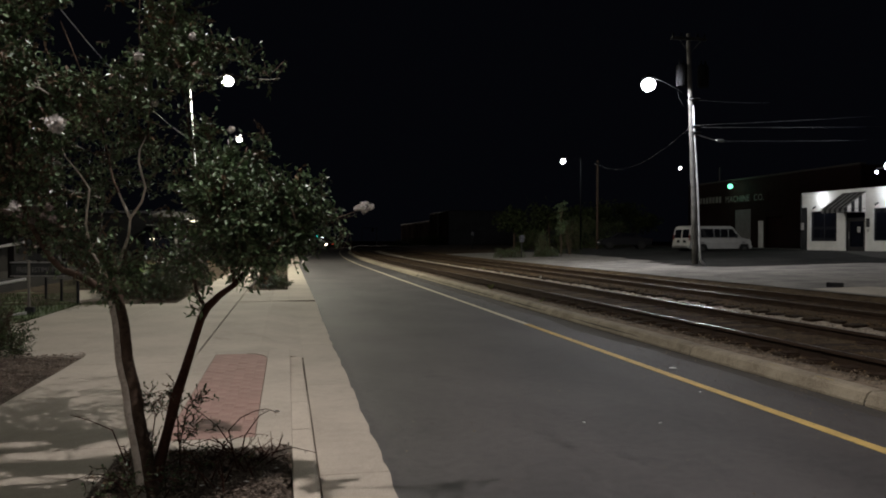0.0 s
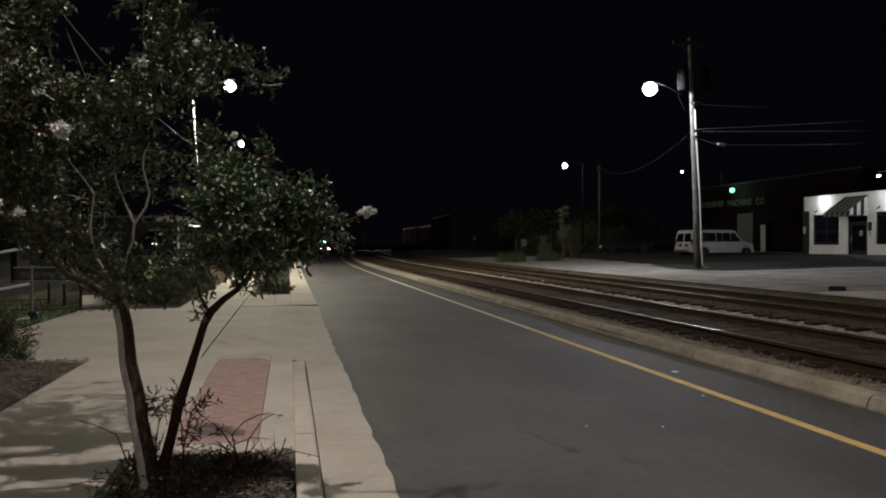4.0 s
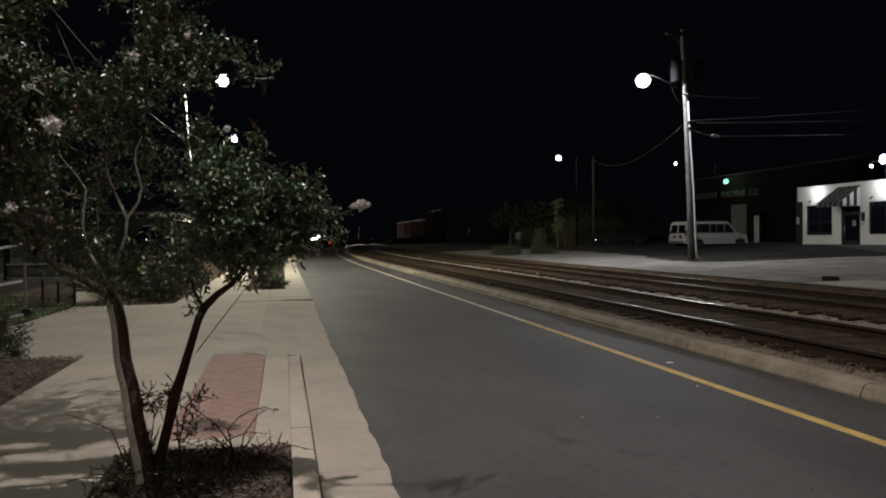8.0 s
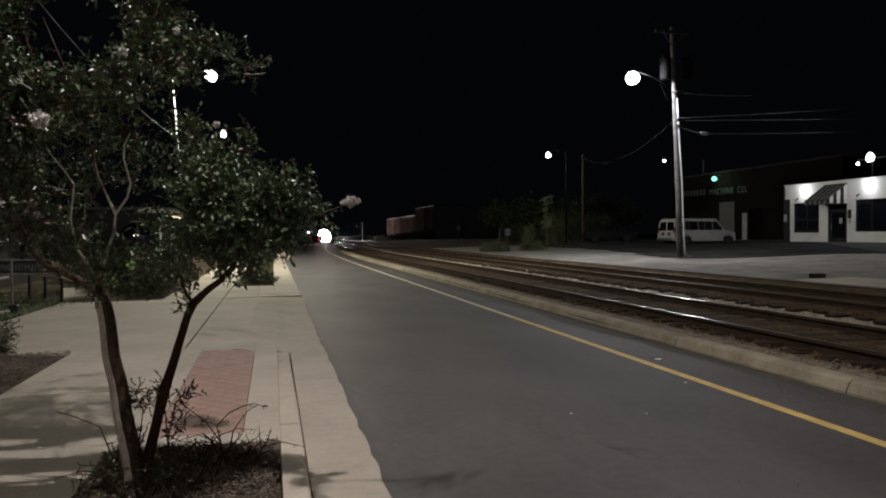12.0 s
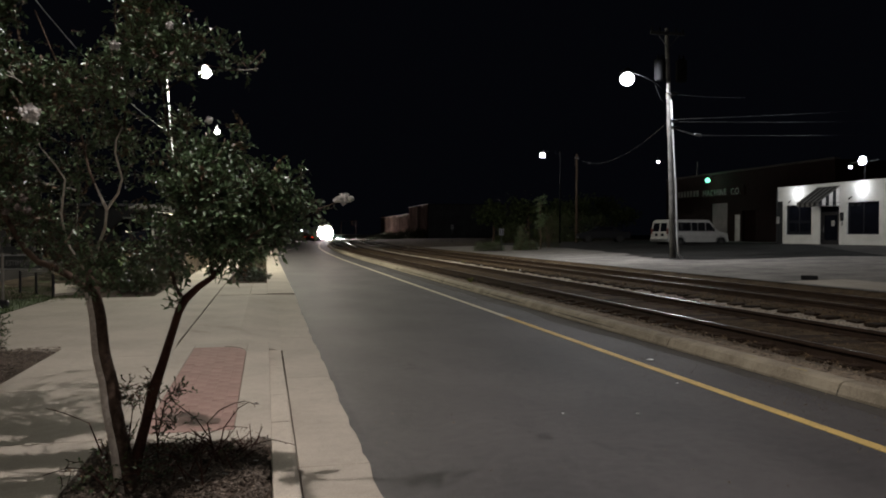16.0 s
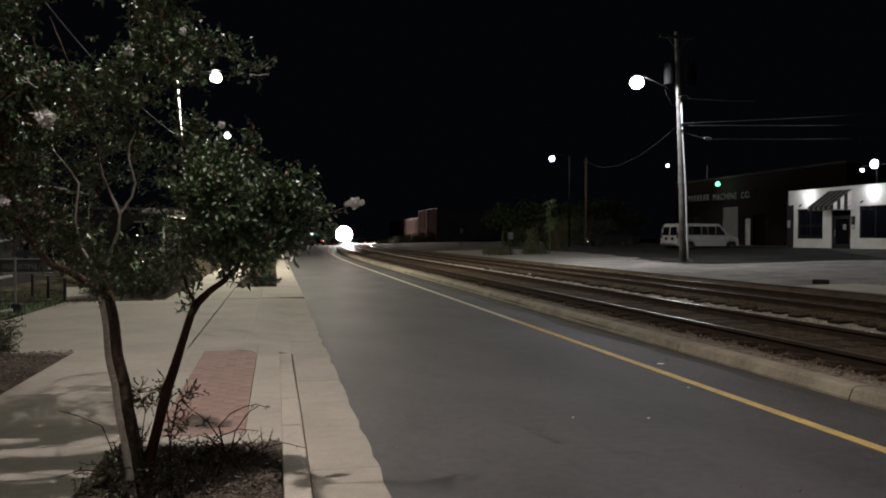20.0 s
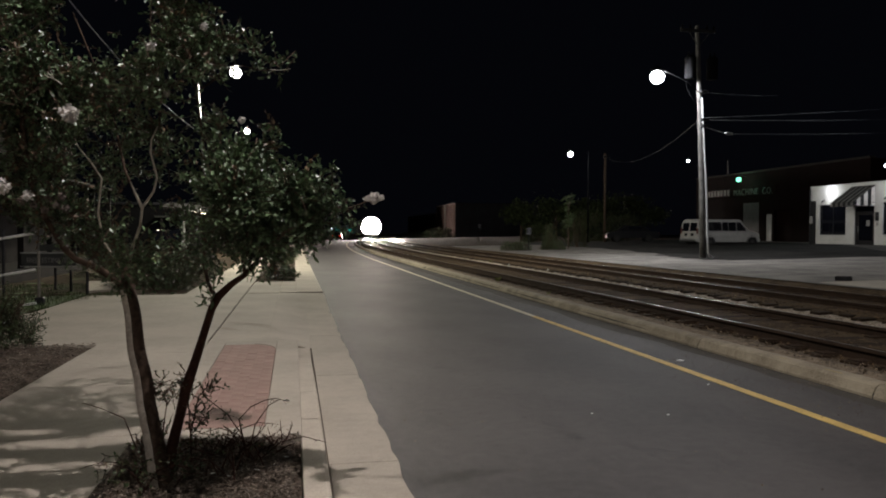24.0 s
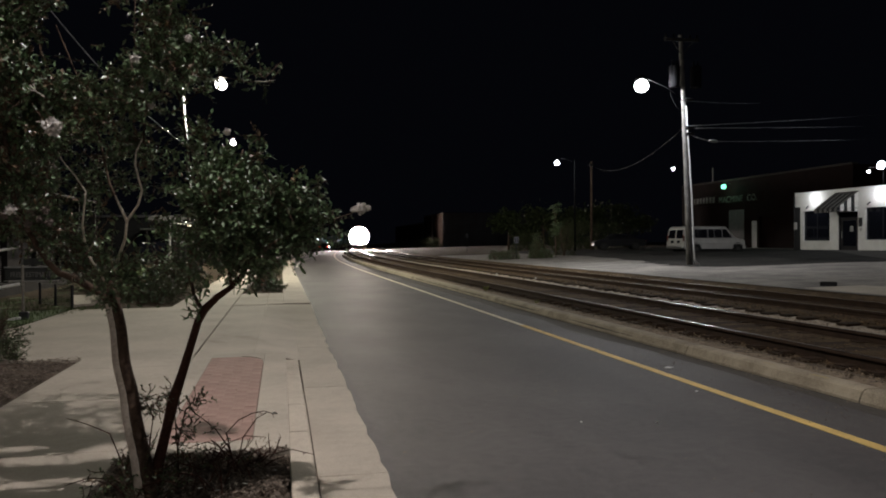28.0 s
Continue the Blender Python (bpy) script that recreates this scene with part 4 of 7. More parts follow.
    middle = [(-0.95, 4.8, 1.78, 0.13), (-0.72, 4.8, 1.86, 0.11), (-0.66, 4.8, 1.62, 0.09), (-1.30, 4.62, 2.0, 0.16), (-1.36, 4.62, 1.86, 0.12), (-1.45, 4.50, 2.05, 0.24), (-1.15, 4.20, 2.12, 0.18), (-0.97, 4.90, 2.22, 0.20), (-0.67, 4.40, 2.21, 0.12), (-0.50, 4.80, 2.09, 0.09), (-0.20, 4.60, 2.00, 0.08), (-0.40, 4.70, 2.12, 0.05), (-0.17, 4.60, 2.10, 0.03), (-1.48, 4.70, 1.78, 0.20), (-1.30, 4.40, 1.62, 0.13), (-1.57, 4.90, 1.58, 0.15), (-1.40, 4.9, 1.64, 0.14), (-1.25, 4.9, 1.54, 0.11), (-1.26, 4.9, 1.40, 0.08), (-1.10, 4.9, 1.43, 0.08), (-1.16, 5.0, 1.76, 0.13), (-1.10, 5.0, 1.96, 0.13), (-0.80, 5.0, 2.02, 0.09), (-1.36, 5.0, 1.52, 0.09)]
    # low leaves round the top of the stem
    low = [(-0.90, 4.42, 1.36, 0.10), (-0.84, 4.42, 1.30, 0.08), (-1.06, 4.5, 1.42, 0.06), (-0.76, 4.44, 1.31, 0.06), (-0.93, 4.40, 1.26, 0.05), (-0.99, 4.4, 1.47, 0.06), (-0.72, 4.6, 1.37, 0.06), (-0.61, 4.6, 1.36, 0.05)]
    bough = [(-0.38, 4.30, 1.84, 0.14), (-0.28, 4.70, 1.80, 0.16), (-0.34, 4.20, 1.66, 0.19), (-0.16, 4.40, 1.66, 0.15), (-0.06, 4.30, 1.74, 0.08), (0.02, 4.50, 1.68, 0.09), (-0.10, 4.60, 1.62, 0.12), (-0.37, 4.50, 1.48, 0.17), (-0.19, 4.30, 1.45, 0.13), (0.10, 4.50, 1.70, 0.05), (0.06, 4.5, 1.60, 0.06), (0.19, 4.5, 1.62, 0.035), (0.27, 4.5, 1.60, 0.025), (0.02, 4.45, 1.53, 0.07), (0.16, 4.5, 1.53, 0.04), (0.05, 4.4, 1.80, 0.03), (0.13, 4.4, 1.79, 0.015), (0.20, 4.4, 1.77, 0.01), (0.12, 4.5, 1.58, 0.045), (0.22, 4.5, 1.57, 0.03), (-0.05, 4.5, 1.45, 0.09), (0.03, 4.5, 1.48, 0.06), (-0.12, 4.5, 1.40, 0.07), (-0.22, 4.5, 1.36, 0.06)]
    # the small tufts with x above 0.4 are unseen, added to shade the road
    over = [(-0.95, 4.5, 3.35, 0.22), (-1.7, 4.4, 2.95, 0.28), (-1.75, 4.3, 2.2, 0.30), (-1.85, 4.6, 1.75, 0.22), (-1.45, 3.9, 3.0, 0.2), (0.82, 4.08, 3.25, 0.035), (0.89, 4.1, 3.28, 0.035), (0.42, 4.2, 3.25, 0.04), (-1.33, 4.2, 1.80, 0.16), (-1.27, 4.2, 1.93, 0.13)]
    # unseen leaf tufts above the view, added to throw dappled shade on the pavement
    head = [(-0.07, 4.98, 3.25, 0.045), (0.01, 4.90, 3.25, 0.045), (0.35, 4.12, 3.26, 0.03), (0.42, 4.0, 3.27, 0.02)]
    for y0, xs in ((4.90, (-0.95, -0.36)), (4.76, (-0.80, -0.46)), (4.42, (-0.74, -0.42)), (4.10, (-0.64, -0.38))):
        head += [(x, y0 + 0.03 * math.sin(9 * x + 3 * y0), 3.26, 0.05) for x in steps(xs[0], xs[1], 0.085)]
    # gaps in the crown: the open fork, a hole high up and one beside the bough
    gaps = ((-1.46, 1.46, 0.16, 0.06, 0.0), (-0.80, 1.70, 0.25, 0.27, 0.38), (-1.02, 2.62, 0.29, 0.23, 0.02), (-0.62, 2.18, 0.08, 0.13, 0.1), (-0.22, 2.22, 0.2, 0.1, 0.1), (-0.265, 2.07, 0.13, 0.12, 0.0), (-0.33, 2.40, 0.12, 0.11, 0.0), (-0.60, 2.18, 0.13, 0.12, 0.05))
    # chinks through which the near street lamp shines on the pavement
    chinks = ((-1.45, 5.27, 0.50, 0.15), (-1.30, 4.72, 0.30, 0.13), (-1.75, 5.58, 0.24, 0.10), (-1.15, 5.45, 0.22, 0.14), (-1.78, 4.90, 0.24, 0.11))
    lamp = Vector(LAMP_NEAR)

    def in_chink(q):
        g = lamp + (q - lamp) * ((lamp.z - 0.12) / (lamp.z - q.z))
        return any(((g.x - hx) / rx) ** 2 + ((g.y - hy) / ry) ** 2 < 1 for hx, hy, rx, ry in chinks)

    for group, dense, rust in ((upper, 2.3, 0.10), (middle, 1.9, 0.10), (low, 1.2, 0.05), (bough, 2.4, 0.02), (over, 0.55, 0.14), (head, 3.2, 0.1)):
        leaves, twigs = Bag(), Bag()
        for x, y, z, rad in group:
            c = Vector((x, y, z))
            if group is middle:
                c.y = max(c.y, 4.6)
            # leaves gather in tufts at the ends of the twigs, with air between
            tufts = [c + rand_dir(r) * rad * r.random() ** 0.4 for _ in range(2 + int(200 * rad ** 2))]
            for _ in range(int(dense * 1150 * rad ** 1.7) + (3 if group is bough else 8)):
                d = rand_dir(r)
                if group is upper or group is middle or group is over:
                    p = r.choice(tufts) + Vector((r.gauss(0, 0.034), r.gauss(0, 0.034), r.gauss(0, 0.024)))
                else:
                    p = c + d * rad * r.random() ** 0.5
                gx, gz = p.x * 4.5 / p.y, EYE + (p.z - EYE) * 4.5 / p.y
                if any(((gx - hx) / rx) ** 2 + ((gz - hz) / rz) ** 2 < 1 and r.random() > keep for hx, hz, rx, rz, keep in gaps):
                    continue
                if p.y < 4.6 and ((gx + 0.8) / 0.25) ** 2 + ((gz - 1.7) / 0.27) ** 2 < 1 and group is not low:
                    p.y += 0.25
                way = d + rand_dir(r) * 0.7 + Vector((0, 0, 0.35))
                tries, home = 0, p
                while tries < 8 and (in_chink(p) or in_chink(p + way.normalized() * 0.07)):
                    k = r.uniform(0.88, 1.3)
                    p, tries = Vector((home.x * k, home.y * k, EYE + (home.z - EYE) * k)), tries + 1
                if tries == 8:
                    continue
                sprig(leaves, twigs, p, way, r.uniform(0.04, 0.08) if group is head else r.uniform(0.08, 0.17), r.randint(7, 11), 0.040 if group is bough else 0.035, r, rust)
        tagged(part("crown", leaves, [LEAF, LEAF_RUST], tree, "loose green foliage with browning tips"), kind="stuff")
        tagged(part("twig", twigs, BARK, tree), kind="stuff")
    for p, s in (((-0.99, 3.66, 2.012), 0.058), ((0.448, 4.5, 1.69), 0.044), ((0.41, 4.5, 1.688), 0.024), ((0.495, 4.5, 1.698), 0.026), ((0.47, 4.5, 1.715), 0.02), ((-0.30, 4.5, 2.125), 0.028), ((-0.43, 3.8, 2.465), 0.026), ((-0.66, 4.2, 2.21), 0.022), ((-1.38, 4.0, 1.70), 0.05), ((-0.66, 3.75, 2.347), 0.03), ((-1.27, 4.0, 1.66), 0.035)):
        panicle(p, s, tree, r)
    for p, s in (((-1.331, 4.1, 1.637), 0.03), ((-1.272, 4.1, 1.617), 0.025), ((-1.208, 4.1, 1.65), 0.03), ((-1.144, 4.1, 1.661), 0.025), ((-1.126, 4.1, 1.60), 0.03), ((-1.222, 4.1, 1.594), 0.025), ((-1.297, 4.1, 1.678), 0.022), ((-1.17, 4.1, 1.617), 0.025)):
        tagged(panicle(p, s, tree, r, WITHERED), "withered pale blossom")
    # shoots with a few leaves: on the slender stem, and one drooping from the bough's tip
    leaves, twigs = Bag(), Bag()
    for i in range(7):
        sprig(leaves, twigs, Vector((0.30 + 0.012 * i, 4.5, 1.62 - 0.012 * i)), Vector((0.1 - 0.05 * i, 0.1, -1)), 0.13, 5, 0.032, r)
    for i in range(8):
        sprig(leaves, twigs, Vector((-0.455, 4.47, 1.07 + 0.015 * i)), Vector((-0.8 + 0.12 * i, -0.1, 0.25 + 0.12 * i)), 0.09, 4, 0.046, r)
    tagged(part("shoot", leaves, [LEAF, LEAF_RUST], tree), kind="stuff")
    tagged(part("twig", twigs, BARK, tree), kind="stuff")


crape_myrtle()


def shrub(x, y, z, rx, ry, rz, n, size, seed, label, mats=None, bare=0, category="shrub", group=""):
    """Stems fanning out of the ground and a leafy, uneven shell."""
    t = thing("shrub", label, category, pose(x, y, z), group)
    r = random.Random(seed)
    leaves, twigs = Bag(), Bag()
    for i in range(n):
        d = rand_dir(r)
        d.z = abs(d.z)
        k = (0.55 + 0.5 * r.random()) * (0.8 + 0.35 * noise.noise(d * 2.3 + Vector((seed, 0, 0))))
        p = Vector((d.x * rx * k, d.y * ry * k, d.z * rz * k * 1.05 + 0.02))
        sprig(leaves, twigs, p, d + rand_dir(r) * 0.6, size * 3.2, r.randint(5, 8), size, r, 0.1)
    stems = Bag()
    for i in range(max(5, n // 25)):
        a = r.uniform(0, 6.3)
        tip = Vector((math.cos(a) * rx * 0.6, math.sin(a) * ry * 0.6, rz * r.uniform(0.5, 0.9)))
        stems.tube([(0.1 * tip.x, 0.1 * tip.y, -0.05), (0.45 * tip.x, 0.45 * tip.y, 0.55 * tip.z), tuple(tip)], [0.012, 0.008, 0.004], 5)
    tagged(part("stem", stems, BARK, t), kind="stuff")
    part("foliage", leaves, mats or [SHRUB_LEAF, LEAF_RUST], t)
    tagged(part("twig", twigs, BARK, t), kind="stuff")
    return t


def thorny_shrub():
    """The straggling shrub at the tree's foot: low leaves and bare arching canes."""
    t = thing("shrub", "straggling half-bare shrub with arching canes in mulch", "shrub", pose(-0.52, 4.55, 0.12))
    r = random.Random(33)
    leaves, twigs = Bag(), Bag()
    arcs = []
    for i in range(22):
        a = r.uniform(0, 6.3)
        l, h = r.uniform(0.15, 0.4), r.uniform(0.06, 0.2)
        b0 = Vector((r.uniform(-0.35, 0.38), r.uniform(-0.4, 0.3), 0))
        out = Vector((math.cos(a), math.sin(a) * 0.7, 0)) * l
        arcs.append([b0, b0 + out * 0.3 + Vector((0, 0, h * 0.8)), b0 + out * 0.65 + Vector((0, 0, h)), b0 + out + Vector((0, 0, h * r.uniform(0.6, 0.95)))])
    # long canes
    long = (((-0.35, 0.1, 0.02), (-0.46, 0.15, 0.28), (-0.584, 0.15, 0.342), (-0.688, 0.15, 0.379)),
            ((0.24, 0.15, 0), (0.188, 0.15, 0.246), (0.256, 0.15, 0.319), (0.338, 0.15, 0.356), (0.406, 0.15, 0.366), (0.461, 0.15, 0.346)),
            ((0.24, 0.15, 0), (0.282, 0.15, 0.212), (0.365, 0.15, 0.326), (0.43, 0.15, 0.36)),
            ((0.24, 0.15, 0), (0.20, 0.15, 0.161), (0.122, 0.15, 0.278), (0.017, 0.15, 0.368), (-0.03, 0.12, 0.44)),
            ((-0.20, -0.05, 0), (-0.213, -0.05, 0.242), (-0.191, -0.05, 0.411), (-0.233, -0.05, 0.505)),
            ((-0.05, -0.1, 0), (-0.058, -0.1, 0.231), (-0.017, -0.1, 0.438), (0.046, -0.1, 0.513)),
            ((-0.05, -0.1, 0), (-0.058, -0.1, 0.231), (-0.07, -0.1, 0.42), (-0.102, -0.1, 0.56)))
    arcs += [[Vector(p) for p in pts] for pts in long]
    # low dry twigs along the far edge of the bed
    for _ in range(26):
        p, a = Vector((r.uniform(0.02, 0.48), r.uniform(0.2, 0.52), 0.02)), r.uniform(-0.7, 3.6)
        l = r.uniform(0.06, 0.16)
        arcs.append([p, p + Vector((math.cos(a) * l * 0.6, math.sin(a) * l * 0.3, r.uniform(0.02, 0.06))), p + Vector((math.cos(a) * l, math.sin(a) * l * 0.4, r.uniform(0.03, 0.12)))])
    for pts in arcs:
        canes = Bag()
        canes.tube(pts, [0.005 - 0.0035 * i / (len(pts) - 1) for i in range(len(pts))], 5)
        for k in range(len(pts) - 1):
            for _ in range(2):
                p = pts[k].lerp(pts[k + 1], r.random())
                canes.tube([p, p + rand_dir(r) * 0.03], [0.002, 0.0008], 3)
        part("cane", canes, RED_BARK, t)
    for i in range(70):
        pts = r.choice(arcs[:18] + arcs[26:29] * 5)
        k = r.randrange(len(pts) - 1)
        p = pts[k].lerp(pts[k + 1], r.random())
        sprig(leaves, twigs, p, rand_dir(r) + Vector((0, 0, 0.4)), 0.07, 5, 0.026, r, 0.3)
    for i in range(45):
        p = Vector((r.uniform(-0.5, -0.1), r.uniform(-0.5, -0.1), r.uniform(0.02, 0.2)))
        sprig(leaves, twigs, p, rand_dir(r) + Vector((0, 0, 0.6)), 0.08, 6, 0.028, r, 0.1)
    for cx, cz, n, spread in ((-0.235, 0.50, 16, 0.04), (-0.19, 0.42, 16, 0.05), (-0.16, 0.47, 12, 0.04), (-0.21, 0.28, 10, 0.06), (0.0, 0.43, 18, 0.06), (0.05, 0.50, 16, 0.05), (-0.09, 0.54, 10, 0.03), (-0.04, 0.30, 14, 0.08), (0.08, 0.24, 14, 0.10), (0.0, 0.15, 16, 0.09), (-0.2, 0.12, 14, 0.1)):
        for _ in range(n):
            p = Vector((cx + r.gauss(0, spread * 0.6), -0.08 + r.gauss(0, 0.05), cz + r.gauss(0, spread * 0.6)))
            sprig(leaves, twigs, p, rand_dir(r) + Vector((0, 0, 0.5)), 0.06, 4, 0.022, r, 0.3)
    tip = Bag()
    tip.add([(0.452, 0.148, 0.352), (0.468, 0.14, 0.36), (0.490, 0.146, 0.348), (0.470, 0.156, 0.342)], [(0, 1, 2, 3)])
    part("dead_leaf", tip, SCRAP, t, "pale dead leaf at a cane's tip")
    part("foliage", leaves, [SHRUB_LEAF, LEAF_RUST], t)
    tagged(part("twig", twigs, BARK, t), kind="stuff")


def dead_leaf(x, y, turn, size, z=None, mats=None, label="pale curled dead leaf on dark mulch", group="dead leaves on the mulch"):
    """A curled leaf lying on the mulch, or at height z on a hard surface."""
    z = 0.148 + 0.03 * noise.noise(Vector((x * 3.1, y * 3.1, 1))) if z is None else z
    b, n = Bag(), 6
    rows = []
    for k in range(n + 1):
        u = k / n
        w = size * 0.42 * math.sin(math.pi * (0.08 + 0.9 * u))
        lift = size * 0.5 * (u - 0.5) ** 2
        rows.append([(size * (u - 0.5) * 2, -w, lift + w * 0.5), (size * (u - 0.5) * 2, 0, lift), (size * (u - 0.5) * 2, w, lift + w * 0.5)])
    b.add([p for row in rows for p in row], [(3 * k + i, 3 * k + i + 1, 3 * k + i + 4, 3 * k + i + 3) for k in range(n) for i in range(2)])
    tagged(part("dead_leaf", b, mats or SCRAP, None, at=pose(x, y, z, 0, 8, turn)), label, "leaf", group=group)


thorny_shrub()
for x, y, turn, size in ((-0.447, 4.35, 60, 0.022), (-0.356, 4.287, 10, 0.014), (-0.211, 4.332, -10, 0.018), (-0.05, 4.648, 25, 0.018), (-0.31, 4.52, 130, 0.012), (-0.12, 4.45, 80, 0.011)):
    dead_leaf(x, y, turn, size)
shrub(-3.55, 9.9, 0.10, 0.62, 0.6, 0.72, 1500, 0.034, 41, "rounded dark green shrub in the mulch bed", [SHRUB_LEAF, SHRUB_LEAF])
shrub(-0.40, 23.4, 0.1, 0.52, 1.75, 0.30, 620, 0.05, 42, "low clipped hedge in the kerbside strip", [SHRUB_LEAF, SHRUB_LEAF], category="hedge")
for i, (bx, by, s) in enumerate(((-2.9, 19.2, 0.55), (-3.9, 19.6, 0.7), (-3.2, 21.5, 0.9), (-4.6, 22.5, 1.0), (-2.9, 24.0, 0.8), (-3.6, 27.0, 1.1), (-5.6, 25.0, 1.2), (-0.5, 33.5, 0.6), (-0.5, 40.0, 0.6))):
    shrub(bx, by, 0.08, s, s, s * 1.0, int(420 + 300 * s), 0.045, 50 + i, "round dark bush in a dirt bed", [SHRUB_LEAF, SHRUB_LEAF], group="bushes along the pavement")


def far_tree(x, y, z, h, w, seed, label, n=900, size=0.28, trunk=0.16, slim=1.0, mats=None):
    """A tapered trunk, limbs and a ragged crown of small clumps."""
    t = thing("tree", label, "tree", pose(x, y, z))
    r = random.Random(seed)
    b = Bag()
    b.tube([(0, 0, -0.1), (0.03 * h * 0.3, 0, h * 0.3), (0, 0.02 * h, h * 0.6), (0, 0, h * 0.92)], [trunk, trunk * 0.75, trunk * 0.45, trunk * 0.1], 7)
    part("trunk", b, BARK, t)
    crown = Bag()
    tips = []
    for i in range(9):
        a, k = r.uniform(0, 6.3), r.uniform(0.3, 0.85)
        reach = w * (1.15 - k * 0.6) * r.uniform(0.6, 1.0)
        tip = Vector((math.cos(a) * reach, math.sin(a) * reach, h * min(k + r.uniform(0.1, 0.25) * slim, 0.98)))
        base = Vector((0, 0, h * k * 0.85))
        part("limb", Bag().tube([base, base.lerp(tip, 0.5) + Vector((0, 0, 0.03 * h)), tip], [trunk * 0.4, trunk * 0.25, trunk * 0.08], 5), BARK, t)
        tips += [tip, base.lerp(tip, 0.65)]
    tips.append(Vector((0, 0, h * 0.95)))
    for _ in range(n):
        c = r.choice(tips)
        p = c + Vector((r.gauss(0, 1), r.gauss(0, 1), r.gauss(0, 0.8))) * w * 0.20
        leaf(crown, p, rand_dir(r), rand_dir(r), size * r.uniform(0.6, 1.3), size * r.uniform(0.25, 0.45))
    part("crown", crown, mats or DARK_LEAF, t)
    return t


# ---- utility pole with lamp ----
def luminaire(parent, p, glowing, r=(0.34, 0.34, 0.30)):
    """A dished metal hood with a bright dropped lens under it; p is the lens's middle."""
    x, y, z = p
    head = part("luminaire", Bag().tube([(x, y, z + 0.25), (x, y, z + 0.29), (x, y, z + 0.36), (x, y, z + 0.41), (x, y, z + 0.46)], [r[0] * 1.0, r[0] * 0.95, r[0] * 0.7, 0.10, 0.05], 20), TRANSFORMER, parent, "dark metal lamp hood", True)
    lens = part("lens", Bag().ball((x, y, z - 0.02), r, 20, 12), glowing, head, "glowing white lens", True)
    lens.visible_shadow = False


PX, PY, PZ = 17.53, 30.5, 0.42
pole = thing("utility_pole", "weathered utility pole with street lamp, transformers and riser pipe", "utility pole")
part("shaft", Bag().tube([(PX, PY, PZ - 0.3), (PX - 0.07, PY, PZ + 2.5), (PX - 0.22, PY, PZ + 6), (PX - 0.41, PY, 10.48)], [0.140, 0.128, 0.108, 0.085], 16), POLE_WOOD, pole, "", True)
part("riser_pipe", Bag().tube([(PX + 0.36, PY - 0.20, PZ + 0.0), (PX + 0.25, PY - 0.20, PZ + 0.05), (PX + 0.13, PY - 0.19, PZ + 0.22), (PX + 0.08, PY - 0.18, PZ + 1.1), (PX + 0.0, PY - 0.175, PZ + 3.2), (PX - 0.17, PY - 0.155, 6.3), (PX - 0.23, PY - 0.15, 7.35)], [0.05, 0.05, 0.045, 0.036, 0.036, 0.034, 0.034], 10), CONDUIT, pole, "galvanised conduit riser", True)
part("lamp_arm", Bag().tube([(PX - 0.30, PY - 0.1, 7.55), (PX - 0.9, PY - 0.1, 8.02), (PX - 1.5, PY - 0.1, 8.28), (15.3, PY - 0.1, 8.50)], 0.017, 8), TRANSFORMER, pole, "curved dark bracket arm", True)
part("lamp_brace", Bag().tube(arc((PX - 0.3, PY - 0.12, 7.2), (PX - 1.0, PY - 0.12, 7.95), 0.28, 10), 0.012, 6), TRANSFORMER, pole)
part("crossarm", Bag().box(PX - 1.26, PY - 0.19, 10.16, PX + 0.38, PY - 0.08, 10.29, 0.01), DARK_METAL, pole)
for side in (-1, 1):
    part("crossarm_brace", Bag().tube([(PX - 0.41 + side * 0.05, PY - 0.14, 9.62), (PX - 0.41 + side * 0.52, PY - 0.2, 10.17)], 0.022, 6), DARK_METAL, pole)
luminaire(pole, (15.22, 30.4, 8.18), LAMP_GLOW, (0.30, 0.30, 0.28))
for ix in (-1.18, -0.80, -0.02, 0.30):
    part("insulator", Bag().tube([(PX + ix, PY - 0.13, 10.29), (PX + ix, PY - 0.13, 10.35), (PX + ix, PY - 0.13, 10.39), (PX + ix, PY - 0.13, 10.45)], [0.02, 0.05, 0.03, 0.045], 8), TRANSFORMER, pole)
for ix in (-0.76, 0.26):
    tr = part("transformer", Bag().tube([(PX + ix, PY - 0.1, 8.15), (PX + ix, PY - 0.1, 8.2), (PX + ix, PY - 0.1, 9.05), (PX + ix, PY - 0.1, 9.12)], [0.2, 0.24, 0.24, 0.16], 16), TRANSFORMER, pole, "grey transformer can")
    for k in (-0.1, 0.1):
        part("bushing", Bag().tube([(PX + ix + k, PY - 0.1, 9.1), (PX + ix + k, PY - 0.1, 9.2), (PX + ix + k, PY - 0.1, 9.32)], [0.03, 0.045, 0.02], 8), TRANSFORMER, tr)
for hz, hx in ((7.62, 0.12), (6.42, 0.14), (6.15, 0.12)):
    part("bracket", Bag().box(PX - 0.42 + (10.3 - hz) * 0.04, PY - 0.24, hz - 0.05, PX - 0.05 + (10.3 - hz) * 0.04, PY + 0.2, hz + 0.05, 0.01), DARK_METAL, pole)


def cable(a, b, sag, rad, label="thin grey cable hanging from a utility pole", mats=None):
    return tagged(part("cable", Bag().tube(arc(a, b, sag), rad, 5), mats or CABLE), label, "cable", group="overhead cables")


